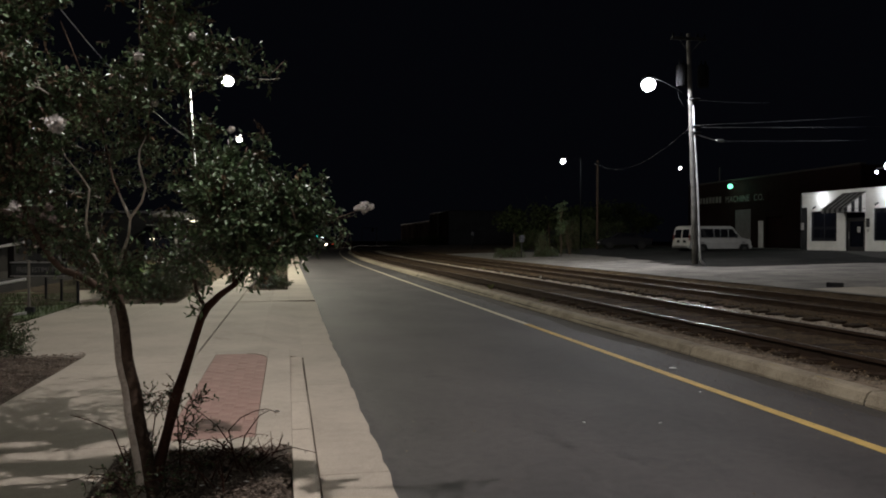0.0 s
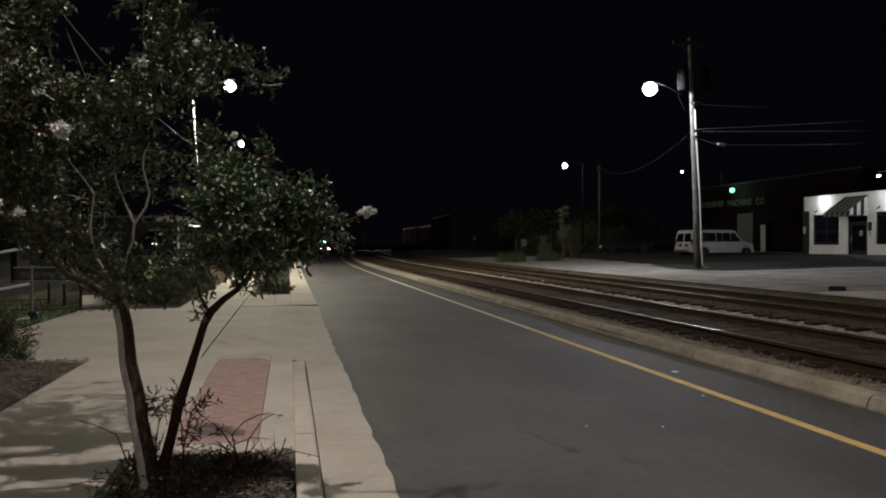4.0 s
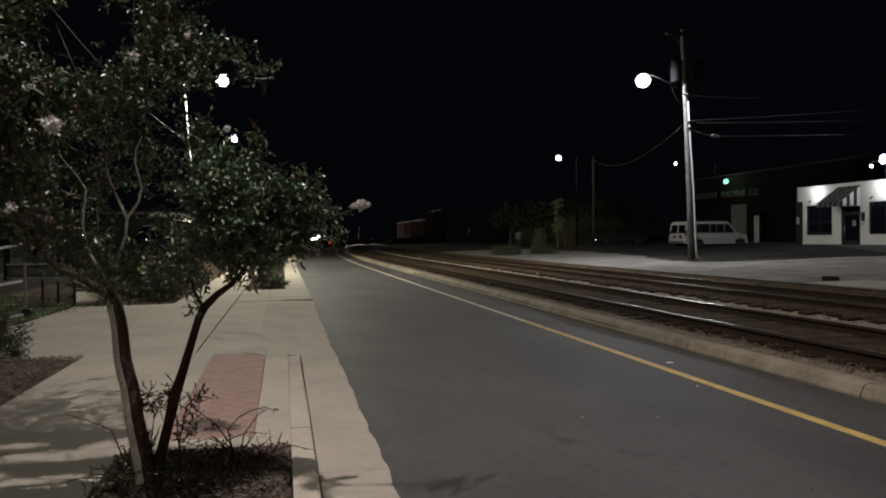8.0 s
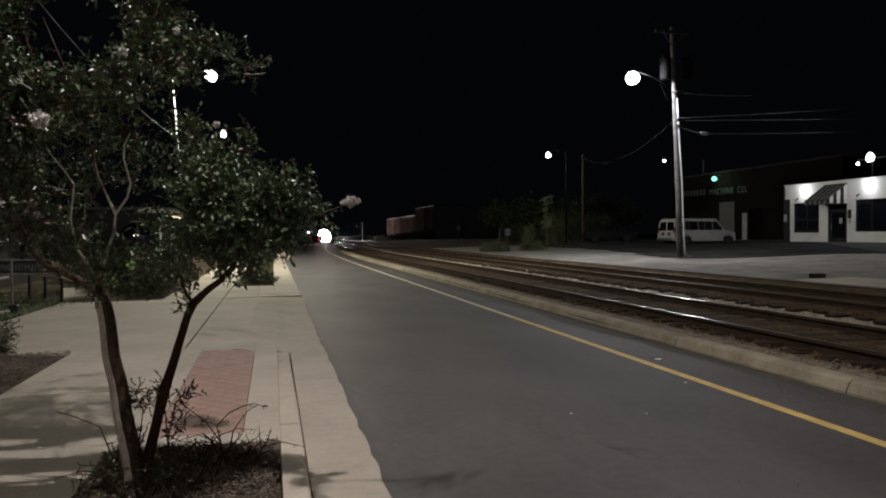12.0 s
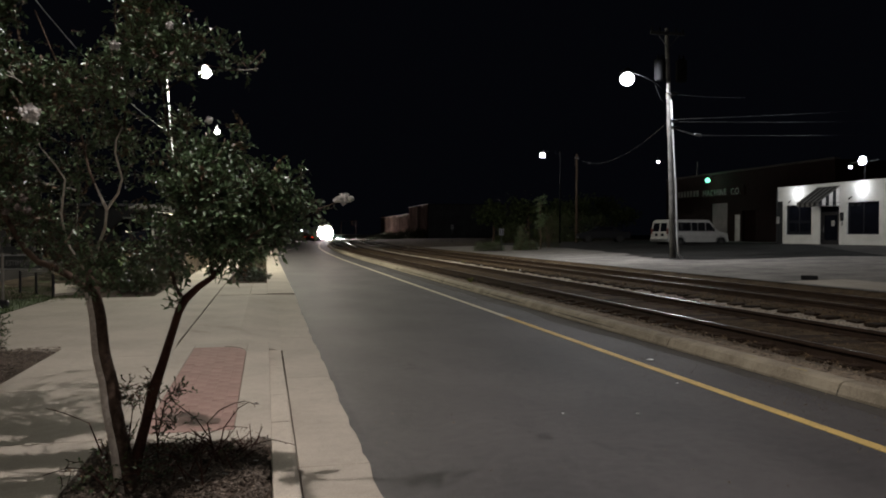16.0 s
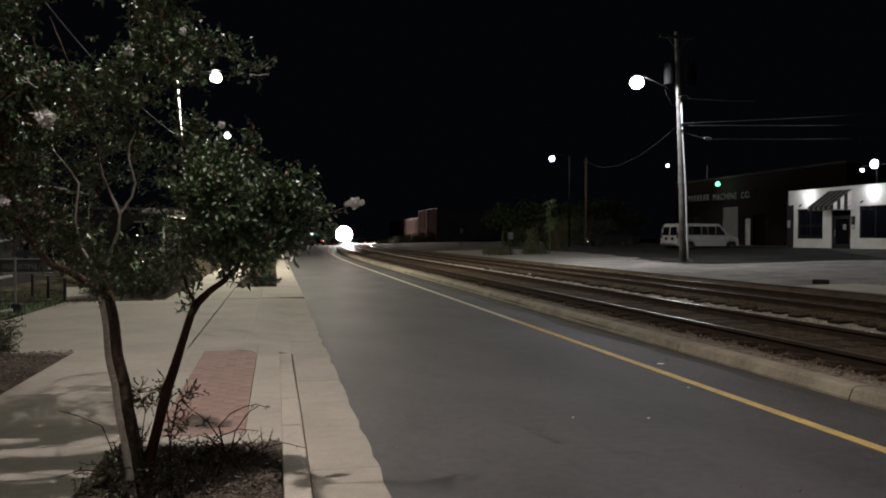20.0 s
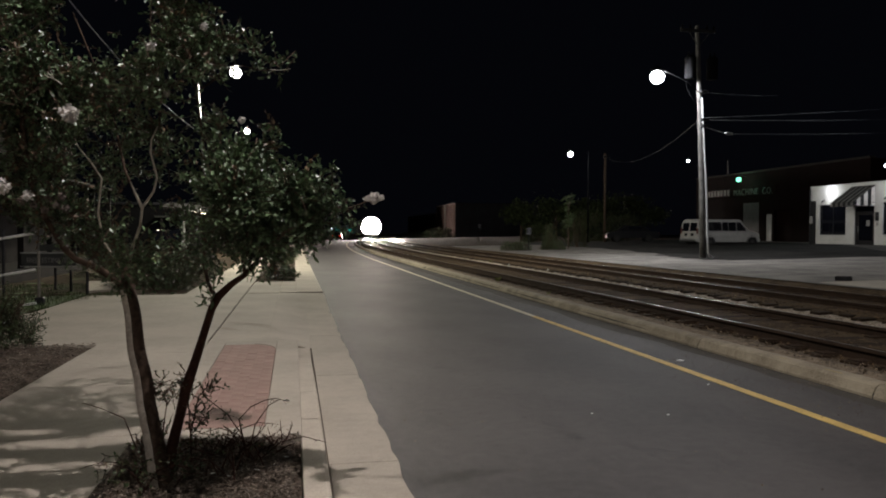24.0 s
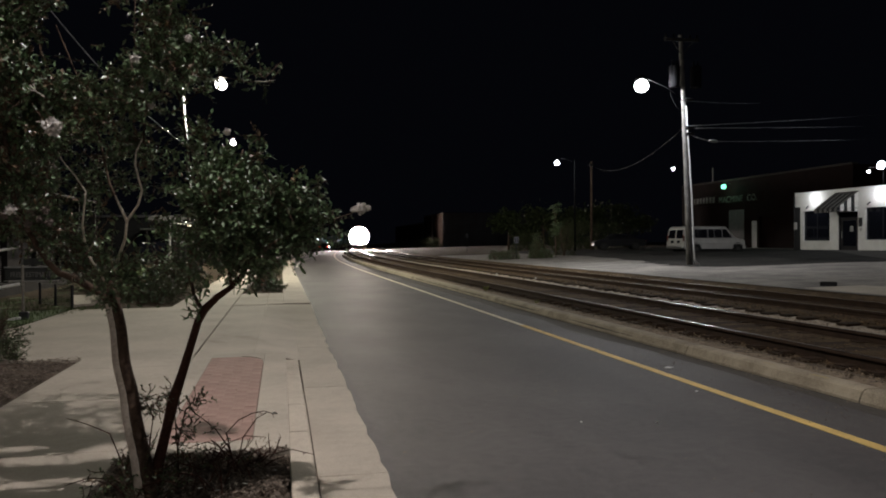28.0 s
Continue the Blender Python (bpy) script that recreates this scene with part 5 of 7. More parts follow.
cable((PX - 0.2, PY, 7.62), (33.0, 47.8, 11.1), 0.06, 0.009)
cable((PX - 0.2, PY - 0.05, 6.50), (49.5, 53.2, 11.8), 0.06, 0.010)
cable((PX - 0.2, PY + 0.05, 6.42), (49.5, 53.2, 10.8), 0.05, 0.010)
cable((PX - 0.2, PY, 6.20), (19.2, 31.4, 5.98), 0.03, 0.014)
cable((19.2, 31.4, 5.98), (49.5, 53.2, 9.75), 0.06, 0.009)
cable((PX - 0.25, PY, 6.45), (27.6, 65.0, 8.4), 1.1, 0.006, mats=DARK_CABLE)
tagged(part("splice_closure", Bag().tube([(19.0, 31.3, 6.02), (19.1, 31.35, 6.0), (19.4, 31.45, 6.0), (19.5, 31.5, 6.02)], [0.03, 0.075, 0.075, 0.03], 10), STEEL), "small grey splice closure on an overhead cable", "cable closure")

# ---- other lamp poles ----
def lamp_pole(x, y, z, top, lamp, glowing, label, mats, tilt=0.0, rad=0.14, r=(0.26, 0.26, 0.24)):
    t = thing("street_lamp", label, "street lamp")
    part("shaft", Bag().tube([(x, y, z - 0.2), (x + tilt * 0.5, y, (z + top) / 2), (x + tilt, y, top)], [rad, rad * 0.85, rad * 0.65], 10), mats, t, "", True)
    part("arm", Bag().tube([(x + tilt, y, top - 0.35), (x * 0.5 + lamp[0] * 0.5, y, max(top, lamp[2]) + 0.05), (lamp[0], lamp[1], lamp[2] + 0.32)], 0.012, 7), TRANSFORMER, t)
    luminaire(t, lamp, glowing, r)
    return t


lamp_pole(-3.3, 32.0, 0.1, 7.75, (-2.32, 32.0, 7.90), LAMP_GLOW_WARM, "slim pale metal street lamp pole behind the tree", ALUMINIUM, -0.5, 0.046, (0.23, 0.23, 0.21))
lamp_pole(-3.6, 50.0, 0.1, 7.8, (-2.93, 50.0, 7.83), LAMP_GLOW_WARM, "slim pale metal street lamp pole further along the pavement", TRANSFORMER, 0.0, 0.05, (0.17, 0.17, 0.16))
lamp_pole(-3.0, 3.5, 0.1, 8.3, (LAMP_NEAR[0], LAMP_NEAR[1], 8.15), LAMP_GLOW_WARM, "wooden street lamp pole beside the pavement", PALE_POLE)
lamp_pole(26.0, 65.0, 0.6, 8.9, (24.3, 65.0, 8.55), LAMP_GLOW, "far street lamp on a dark pole in the lot", TRANSFORMER, 0, 0.08, (0.23, 0.23, 0.22))
lamp_pole(FILL_LAMP[0] - 1.5, FILL_LAMP[1], 0.1, 8.3, (FILL_LAMP[0], FILL_LAMP[1], 8.05), LAMP_GLOW_WARM, "wooden lamp pole added out of view for the fill lamp", PALE_POLE)
lamp_pole(37.5, 66.0, 0.8, 8.3, (36.3, 66.0, 8.30), LAMP_GLOW, "distant area lamp behind the parked van", DARK_METAL, 0, 0.08, (0.13, 0.13, 0.13))
upole = thing("utility_pole", "thin dark utility pole in the lot", "utility pole")
part("shaft", Bag().tube([(27.6, 65, 0.5), (27.6, 65, 8.7)], [0.12, 0.09], 10), BARK, upole, "", True)
part("bracket", Bag().box(27.42, 64.84, 8.3, 27.78, 65.16, 8.45, 0.02), DARK_METAL, upole)
cable((-3.75, 32.0, 5.45), (-7.6, 23.0, 9.9), 0.55, 0.014, "pale service cable hanging from a street lamp pole", ALUMINIUM)

# ---- white building ----
WX = 35.0
BY0, BY1 = 30.0, 46.85
shop = thing("white_building", "low white masonry storefront with dark windows and striped awning", "building")
WIN = ((43.44, 45.97, 1.43, 3.45), (37.75, 40.30, 1.47, 3.45), (32.0, 34.6, 1.47, 3.45))
DOOR = (40.95, 42.65, 0.80, 3.25)
holes = sorted([(a, b, c, d) for a, b, c, d in WIN] + [DOOR])


def pierced(x0, x1, y0, y1, z0, z1, openings):
    """One wall with real openings: front, back and the reveals share their edges."""
    ys = sorted({y0, y1, *[v for o in openings for v in o[:2]]})
    zs = sorted({z0, z1, *[v for o in openings for v in o[2:]]})
    solid = {}
    for i in range(len(ys) - 1):
        for j in range(len(zs) - 1):
            my, mz = (ys[i] + ys[i + 1]) / 2, (zs[j] + zs[j + 1]) / 2
            solid[i, j] = not any(a < my < b and c < mz < d for a, b, c, d in openings)
    n = len(zs)
    v = [(x, y, z) for x in (x0, x1) for y in ys for z in zs]
    k = len(ys) * n
    f = []
    for (i, j), full in solid.items():
        if not full:
            continue
        a, b, c, d = i * n + j, (i + 1) * n + j, (i + 1) * n + j + 1, i * n + j + 1
        f += [(a, d, c, b), (a + k, b + k, c + k, d + k)]
        for (di, dj), (p, q) in (((-1, 0), (a, d)), ((1, 0), (c, b)), ((0, -1), (b, a)), ((0, 1), (d, c))):
            if not solid.get((i + di, j + dj), False):
                f.append((p, p + k, q + k, q))
    return Bag().add(v, f)


part("wall", pierced(WX, WX + 0.3, BY0, BY1, 0.3, 4.68, holes), WHITE_WALL, shop, "white painted masonry front")
for q in ((WX + 0.3, BY1 - 0.3, WX + 14, BY1), (WX + 0.3, BY0, WX + 14, BY0 + 0.3), (WX + 13.7, BY0 + 0.3, WX + 14, BY1 - 0.3)):
    part("side_wall", Bag().box(q[0], q[1], 0.3, q[2], q[3], 4.6), WHITE_WALL, shop)
part("coping", Bag().box(WX - 0.03, BY0 - 0.03, 4.683, WX + 0.36, BY1 + 0.03, 4.74, 0.015), WHITE_WALL, shop)
part("roof", Bag().box(WX + 0.3, BY0 + 0.3, 4.3, WX + 13.7, BY1 - 0.3, 4.45), ROOF, shop)
for i, (a, b_, c, d) in enumerate(WIN):
    w = part("window", Bag().box(WX + 0.12, a, c, WX + 0.14, b_, d), GLASS, shop, "dark reflecting shop window")
    fr = Bag()
    for y0, y1, z0, z1 in ((a, b_, c, c + 0.06), (a, b_, d - 0.06, d), (a, a + 0.06, c + 0.06, d - 0.06), (b_ - 0.06, b_, c + 0.06, d - 0.06), ((a + b_) / 2 - 0.03, (a + b_) / 2 + 0.03, c + 0.06, d - 0.06)):
        fr.box(WX + 0.08, y0, z0, WX + 0.16, y1, z1, 0.006)
    part("frame", fr, DARK_PAINT, w)
    part("sill", Bag().box(WX - 0.06, a - 0.08, c - 0.09, WX + 0.07, b_ + 0.08, c - 0.003, 0.01), WHITE_WALL, w)
    tr = Bag()
    tr.box(WX - 0.015, b_ + 0.003, c, WX + 0.06, b_ + 0.12, d, 0.006)
    part("trim", tr, WHITE_WALL, w)
dr = part("door", Bag().box(WX + 0.12, DOOR[0] + 0.06, DOOR[2], WX + 0.17, DOOR[1] - 0.06, DOOR[3] - 0.4, 0.008), DOOR_PAINT, shop, "dark brown entrance door")
part("frame", Bag().box(WX + 0.06, DOOR[0], DOOR[2], WX + 0.2, DOOR[0] + 0.06, DOOR[3]).box(WX + 0.06, DOOR[1] - 0.06, DOOR[2], WX + 0.2, DOOR[1], DOOR[3]).box(WX + 0.06, DOOR[0] + 0.06, DOOR[3] - 0.4, WX + 0.2, DOOR[1] - 0.06, DOOR[3] - 0.33), DARK_PAINT, dr)
part("transom", Bag().box(WX + 0.12, DOOR[0] + 0.06, DOOR[3] - 0.33, WX + 0.14, DOOR[1] - 0.06, DOOR[3]), GLASS, dr)
part("glass_panel", Bag().box(WX + 0.105, DOOR[0] + 0.28, DOOR[2] + 0.3, WX + 0.118, DOOR[1] - 0.28, DOOR[3] - 0.55), GLASS, dr)
part("notice", Bag().box(WX + 0.09, 41.45, 2.0, WX + 0.1, 41.72, 2.35), PALE_DOOR, dr, "small pale paper notice")
part("handle", Bag().tube([(WX + 0.06, 42.4, 1.6), (WX + 0.06, 42.4, 2.0)], 0.018, 8), STEEL, dr, "steel pull handle")
part("threshold", Bag().box(WX - 0.25, DOOR[0] - 0.15, 0.6, WX - 0.004, DOOR[1] + 0.15, 0.80, 0.01), LOT_CONCRETE, shop)
# awning of striped canvas over the door
AY0, AY1, AZ0, AZ1, AO = 40.9, 42.9, 3.45, 4.5, 1.55
aw = part("awning", Bag().tube([(WX - 0.02, AY0, AZ1), (WX - 0.02, AY1, AZ1)], 0.02, 6).tube([(WX - AO, AY0, AZ0), (WX - AO, AY1, AZ0)], 0.02, 6).tube([(WX - 0.02, AY0, AZ1), (WX - AO, AY0, AZ0), (WX - 0.02, AY0, AZ0)], 0.018, 6).tube([(WX - 0.02, AY1, AZ1), (WX - AO, AY1, AZ0), (WX - 0.02, AY1, AZ0)], 0.018, 6), DARK_METAL, shop, "black and white striped door awning")
ns = 9
for i in range(ns):
    y0, y1 = AY0 + (AY1 - AY0) * i / ns, AY0 + (AY1 - AY0) * (i + 1) / ns
    b = Bag()
    for off in (0.0, 0.012):
        b.add([(WX - 0.02, y0, AZ1 + off), (WX - 0.02, y1, AZ1 + off), (WX - AO, y1, AZ0 + off), (WX - AO, y0, AZ0 + off)], [(0, 1, 2, 3)])
    b.box(WX - AO - 0.006, y0, AZ0 - 0.24, WX - AO + 0.006, y1, AZ0)
    # front whites are a darkened copy, for the weaker light than on the sides
    part("canvas_stripe", b, STRIPE_B if i % 2 else DIM_WHITE, aw)
for yy in (AY0 + 0.004, AY1 - 0.004):
    for i in range(6):
        x0, x1 = WX - 0.02 - (AO - 0.02) * i / 6, WX - 0.02 - (AO - 0.02) * (i + 1) / 6
        z0, z1 = AZ1 - (AZ1 - AZ0) * i / 6, AZ1 - (AZ1 - AZ0) * (i + 1) / 6
        b = Bag()
        for o in (-0.004, 0.004):
            b.add([(x0, yy + o, AZ0 - 0.2), (x0, yy + o, z0), (x1, yy + o, z1), (x1, yy + o, AZ0 - 0.2)], [(0, 1, 2, 3)])
        part("side_stripe", b, STRIPE_W if i % 2 == 0 else STRIPE_B, aw)
part("wall_box", Bag().box(WX - 0.10, 40.55, 2.3, WX - 0.004, 40.80, 2.85, 0.02), DARK_METAL, shop, "dark mail box on the wall")
part("wall_box", Bag().box(WX - 0.06, 40.60, 2.02, WX - 0.004, 40.75, 2.22, 0.01), PALE_DOOR, shop)
part("shutter", Bag().box(WX - 0.05, 46.28, 0.8, WX - 0.004, 46.84, 3.75, 0.02), STRIPE_B, shop, "dark narrow panel at the corner")
part("meter", Bag().box(WX - 0.14, 46.55, 2.2, WX - 0.054, 46.80, 2.7, 0.02), PALE_DOOR, shop, "pale meter box")
part("downpipe", Bag().tube([(WX - 0.10, BY1 - 0.06, 0.6), (WX - 0.10, BY1 - 0.06, 4.6)], 0.04, 8), DARK_METAL, shop)
for k in range(3):
    part("plain_bar", Bag().box(WX - 0.012, 37.05 - 0.26 * k, 4.05, WX - 0.004, 37.25 - 0.26 * k, 4.5), GREY_WALL, shop, "grey character-sized bar")


def sconce(y, watts):
    """A small bare lamp on a bracket above a window, close to the wall."""
    s = part("wall_lamp", Bag().tube([(WX - 0.004, y, 4.50), (WX - 0.10, y, 4.56), (WX - 0.18, y, 4.52), (WX - 0.20, y, 4.46)], 0.014, 6).tube([(WX - 0.20, y, 4.46), (WX - 0.20, y, 4.42), (WX - 0.20, y, 4.37)], [0.02, 0.05, 0.07], 12, cap=False), DARK_METAL, shop, "small dark bracket lamp on the wall")
    part("bulb", Bag().ball((WX - 0.20, y, 4.36), 0.05, 10, 6), LAMP_GLOW, s).visible_shadow = False
    data = bpy.data.lights.new("wall_light", "POINT")
    data.energy, data.color, data.shadow_soft_size = watts, (0.93, 0.96, 1.0), 0.05
    new("wall_light", data).location = (WX - 0.55, y, 4.25)


for yy in (44.75, 39.1, 33.3):
    sconce(yy, 50)
for yy in (45.45, 39.9):
    part("wall_fitting", Bag().tube([(WX, yy, 3.78), (WX - 0.12, yy, 3.72), (WX - 0.2, yy + 0.05, 3.62)], [0.03, 0.04, 0.05], 8), DARK_METAL, shop, "small dark wall fitting")

# floodlights on a mast behind the parapet
flood = thing("floodlight", "pair of bright white floodlights above the roof", "floodlight")
part("mast", Bag().tube([(36.0, 40.0, 4.4), (36.0, 40.0, 6.1)], 0.04, 8), DARK_METAL, flood)
part("crossbar", Bag().box(35.95, 38.9, 5.95, 36.05, 41.2, 6.02, 0.01), DARK_METAL, flood)
for yy, zz, rr in ((39.98, 6.02, 0.32),):
    h = part("lamp_head", Bag().box(35.82, yy - rr, zz - rr * 0.7, 36.0, yy + rr, zz + rr * 0.7, 0.03), DARK_METAL, flood)
    part("lens", Bag().ball((35.80, yy, zz), (0.12, rr * 0.95, rr * 0.8), 14, 8), FLOOD_GLOW, h)
h = part("lamp_head", Bag().ball((36.0, 41.1, 5.75), 0.1, 8, 6), DARK_METAL, flood)
part("lens", Bag().ball((35.92, 41.1, 5.73), 0.09, 10, 6), FLOOD_GLOW, h)
data = bpy.data.lights.new("flood_light", "SPOT")
data.energy, data.color, data.shadow_soft_size, data.spot_size, data.spot_blend = 85, (0.85, 0.92, 1.0), 0.3, radians(120), 0.6
fl = new("flood_light", data)
fl.matrix_world = look((35.6, 40.2, 6.05), (22, 36, 3.0))

# ---- brick machine works ----
MX = 40.0
works = thing("brick_building", "old dark red brick workshop with a painted sign band", "building")
MY0, MY1 = BY1 + 0.4, 71.0
MDOORS = ((60.3, 62.87, 0.85, 4.31), (58.47, 59.39, 0.86, 3.23), (55.91, 58.25, 0.89, 3.55))
part("wall", pierced(MX, MX + 0.35, MY0, MY1, 0.2, 6.9, [(a, b_, 0.2, d) for a, b_, c, d in MDOORS]), DIM_BRICK, works)
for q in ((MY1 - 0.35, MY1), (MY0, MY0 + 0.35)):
    part("side_wall", Bag().box(MX + 0.35, q[0], 0.2, MX + 20, q[1], 6.9), DIM_BRICK, works)
part("coping", Bag().box(MX - 0.08, MY0, 6.904, MX + 0.45, MY1 + 0.05, 7.05, 0.02), ROOF, works)
part("roof", Bag().box(MX + 0.35, MY0 + 0.35, 6.3, MX + 20, MY1 - 0.35, 6.5), ROOF, works)
for (a, b_, c, d), m, lab in zip(MDOORS, (DIM_DOOR, PALE_DOOR, DARK_PAINT), ("tall pale roller door", "narrow pale metal door", "dark recessed doorway")):
    # third leaf takes the near-black brick tone for the shade of its recess
    back = 0.2 if m is DARK_PAINT else 0.0
    dd = part("door", Bag().box(MX + 0.05 + back, a, c - 0.3, MX + 0.1 + back, b_, d, 0.01), DIM_BRICK if back else m, works, lab)
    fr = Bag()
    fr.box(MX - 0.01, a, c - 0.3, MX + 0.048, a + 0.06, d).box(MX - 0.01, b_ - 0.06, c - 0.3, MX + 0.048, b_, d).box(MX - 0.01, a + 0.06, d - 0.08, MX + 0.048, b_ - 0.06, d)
    part("frame", fr, DIM_BRICK, dd)
    if b_ - a > 2 and m is DIM_DOOR:
        for k in range(9):
            part("slat", Bag().box(MX + 0.025, a + 0.09, c + 0.05 + k * 0.37, MX + 0.048, b_ - 0.09, c + 0.38 + k * 0.37, 0.01), DIM_DOOR, dd)
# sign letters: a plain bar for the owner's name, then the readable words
band = part("sign_board", Bag().box(MX - 0.05, 57.9, 4.85, MX - 0.004, 69.4, 5.7, 0.01), DIM_BRICK, works, "near-black sign band")
for k in range(7):
    part("plain_bar", Bag().box(MX - 0.09, 68.30 - 0.56 * k, 5.02, MX - 0.054, 68.66 - 0.56 * k, 5.58), LETTER, band, "pale letter-sized bar")


def words(text, y, z, size, parent, mats, x):
    cu = bpy.data.curves.new("lettering", "FONT")
    cu.body, cu.size, cu.extrude, cu.align_x, cu.space_character = text, size, 0.012, "LEFT", 1.12
    ob = new("lettering", cu)
    ob.data.materials.append(mats)
    ob.parent = parent
    ob.matrix_basis = Matrix.Translation((x, y, z)) @ Euler((radians(90), 0, radians(-90))).to_matrix().to_4x4()
    return ob


words("MACHINE", 64.25, 4.96, 0.80, band, LETTER, MX - 0.07)
words("CO.", 59.85, 4.94, 0.80, band, LETTER, MX - 0.07)
gl = part("wall_lamp", Bag().tube([(MX, 62.4, 6.6), (MX - 0.5, 62.4, 6.75), (MX - 0.7, 62.4, 6.6)], 0.03, 7), DARK_METAL, works, "green-glowing wall lamp above the sign")
part("lens", Bag().ball((MX - 0.72, 62.4, 6.36), 0.22, 14, 10), GREEN_LAMP, gl).visible_shadow = False
data = bpy.data.lights.new("green_light", "POINT")
data.energy, data.color, data.shadow_soft_size = 70, (0.45, 1.0, 0.70), 0.2
new("green_light", data).location = (MX - 0.8, 62.4, 6.2)
part("roof_sign", Bag().box(MX + 0.4, 66.0, 6.95, MX + 0.5, 66.1, 8.4), DARK_METAL, works)

# ---- van ----
def van():
    """A long passenger van, nose along +x in its own space, wheels on z = 0."""
    t = thing("van", "white passenger van with dark windows parked in the lot", "van")
    prof = [(-2.72, 0.42), (-2.78, 0.62), (-2.76, 1.10), (-2.66, 1.80), (-2.58, 2.00), (-2.40, 2.08), (0.95, 2.08), (1.15, 2.03), (1.78, 1.30), (1.95, 1.22), (2.62, 1.10), (2.76, 0.98), (2.80, 0.60), (2.74, 0.42)]
    v, f, n = [], [], len(prof)
    for w in (-0.94, -0.99, 0.99, 0.94):
        for x, z in prof:
            k = 0.86 if z > 1.95 else (0.93 if z > 1.5 else 1.0)
            s = 1 if abs(w) > 0.95 else 0.985
            v.append((x * s, w * k, 0.42 + (z - 0.42) * s))
    for j in range(3):
        for i in range(n):
            a, b = j * n + i, j * n + (i + 1) % n
            f.append((a, a + n, b + n, b))
    f += [tuple(range(n))[::-1], tuple(range(3 * n, 4 * n))]
    bag = Bag().add(v, [face[::-1] for face in f])
    body = part("body", bag, VAN_WHITE, t)

    def pane(name, x0, x1, z0, z1, side, lean=0.0):
        y0 = side * 0.985
        y1 = side * 0.93
        q = [(x0, y0, z0), (x1, y0, z0), (x1 - lean, y1, z1), (x0, y1, z1)]
        b = Bag().add(q + [(x, y + side * 0.025, z) for x, y, z in q], [(0, 1, 2, 3), (7, 6, 5, 4), (0, 4, 5, 1), (1, 5, 6, 2), (2, 6, 7, 3), (3, 7, 4, 0)])
        part(name, b, GLASS, body)
    for side in (-1, 1):
        for x0, x1, lean in ((-2.52, -1.90, 0), (-1.80, -0.70, 0), (-0.58, -0.10, 0), (-0.02, 0.62, 0), (0.72, 1.55, 0.48)):
            pane("window", x0, x1, 1.25, 1.87, side, lean)
        part("side_moulding", Bag().box(-2.3, side * 0.99 - 0.012, 0.78, 2.4, side * 0.99 + 0.012, 0.84, 0.004), VAN_WHITE, body)
        part("mirror", Bag().box(1.30, side * 1.03 - 0.09, 1.22, 1.42, side * 1.03 + 0.09, 1.50, 0.03), DARK_METAL, body)
        part("headlight", Bag().box(2.70, side * 0.72 - 0.16, 0.80, 2.82, side * 0.72 + 0.16, 0.98, 0.02), CHROME, body)
        part("tail_light", Bag().box(-2.80, side * 0.90 - 0.07, 1.0, -2.70, side * 0.90 + 0.07, 1.42, 0.02), RED_PAINT, body, "red tail light")
        rw = Bag().add([(-2.735, side * 0.08, 1.2), (-2.735, side * 0.80, 1.2), (-2.655, side * 0.76, 1.82), (-2.655, side * 0.08, 1.82), (-2.765, side * 0.08, 1.2), (-2.765, side * 0.80, 1.2), (-2.685, side * 0.76, 1.82), (-2.685, side * 0.08, 1.82)],
                       [(4, 5, 6, 7), (0, 3, 2, 1), (0, 1, 5, 4), (1, 2, 6, 5), (2, 3, 7, 6), (3, 0, 4, 7)])
        part("rear_window", rw, GLASS, body)
        part("plate_panel", Bag().box(-2.80, side * 0.35 - 0.15, 0.85, -2.765, side * 0.35 + 0.15, 1.05, 0.01), DARK_PAINT, body)
        for wx in (-1.72, 2.12):
            wy = side * 0.925
            wh = part("wheel", Bag().tube([(wx, wy - 0.12, 0.39), (wx, wy - 0.09, 0.39), (wx, wy + 0.09, 0.39), (wx, wy + 0.12, 0.39)], [0.35, 0.39, 0.39, 0.35], 24), RUBBER, t)
            part("rim", Bag().tube([(wx, wy + side * 0.11, 0.37), (wx, wy + side * 0.135, 0.37)], [0.20, 0.17], 16), DIM_DOOR, wh)
            part("arch", Bag().tube([(wx + 0.45 * math.cos(a), side * 0.985, 0.40 + 0.45 * math.sin(a)) for a in np.linspace(0, math.pi, 12)], 0.02, 5), VAN_WHITE, body)
            # flat dark disc painted for the shade inside the wheel arch
            part("wheel_well", Bag().tube([(wx, side * 0.975, 0.40), (wx, side * 0.998, 0.40)], 0.50, 24), DARK_PAINT, body)
    part("bumper", Bag().box(-2.92, -0.95, 0.45, -2.74, 0.95, 0.66, 0.04), CHROME, t)
    part("bumper", Bag().box(2.74, -0.95, 0.45, 2.93, 0.95, 0.66, 0.04), CHROME, t)
    part("grille", Bag().box(2.74, -0.5, 0.78, 2.82, 0.5, 1.0, 0.02), DARK_PAINT, t)
    part("windscreen", Bag().add([(1.22, -0.80, 1.98), (1.22, 0.80, 1.98), (1.79, 0.90, 1.32), (1.79, -0.90, 1.32), (1.2, -0.80, 1.96), (1.2, 0.80, 1.96), (1.77, 0.90, 1.30), (1.77, -0.90, 1.30)], [(3, 2, 1, 0), (4, 5, 6, 7), (0, 1, 5, 4), (1, 2, 6, 5), (2, 3, 7, 6), (3, 0, 4, 7)]), GLASS, body)
    return t


v = van()
v.matrix_basis = pose(31.15, 51.85, 0.45, 0, 0, 9)


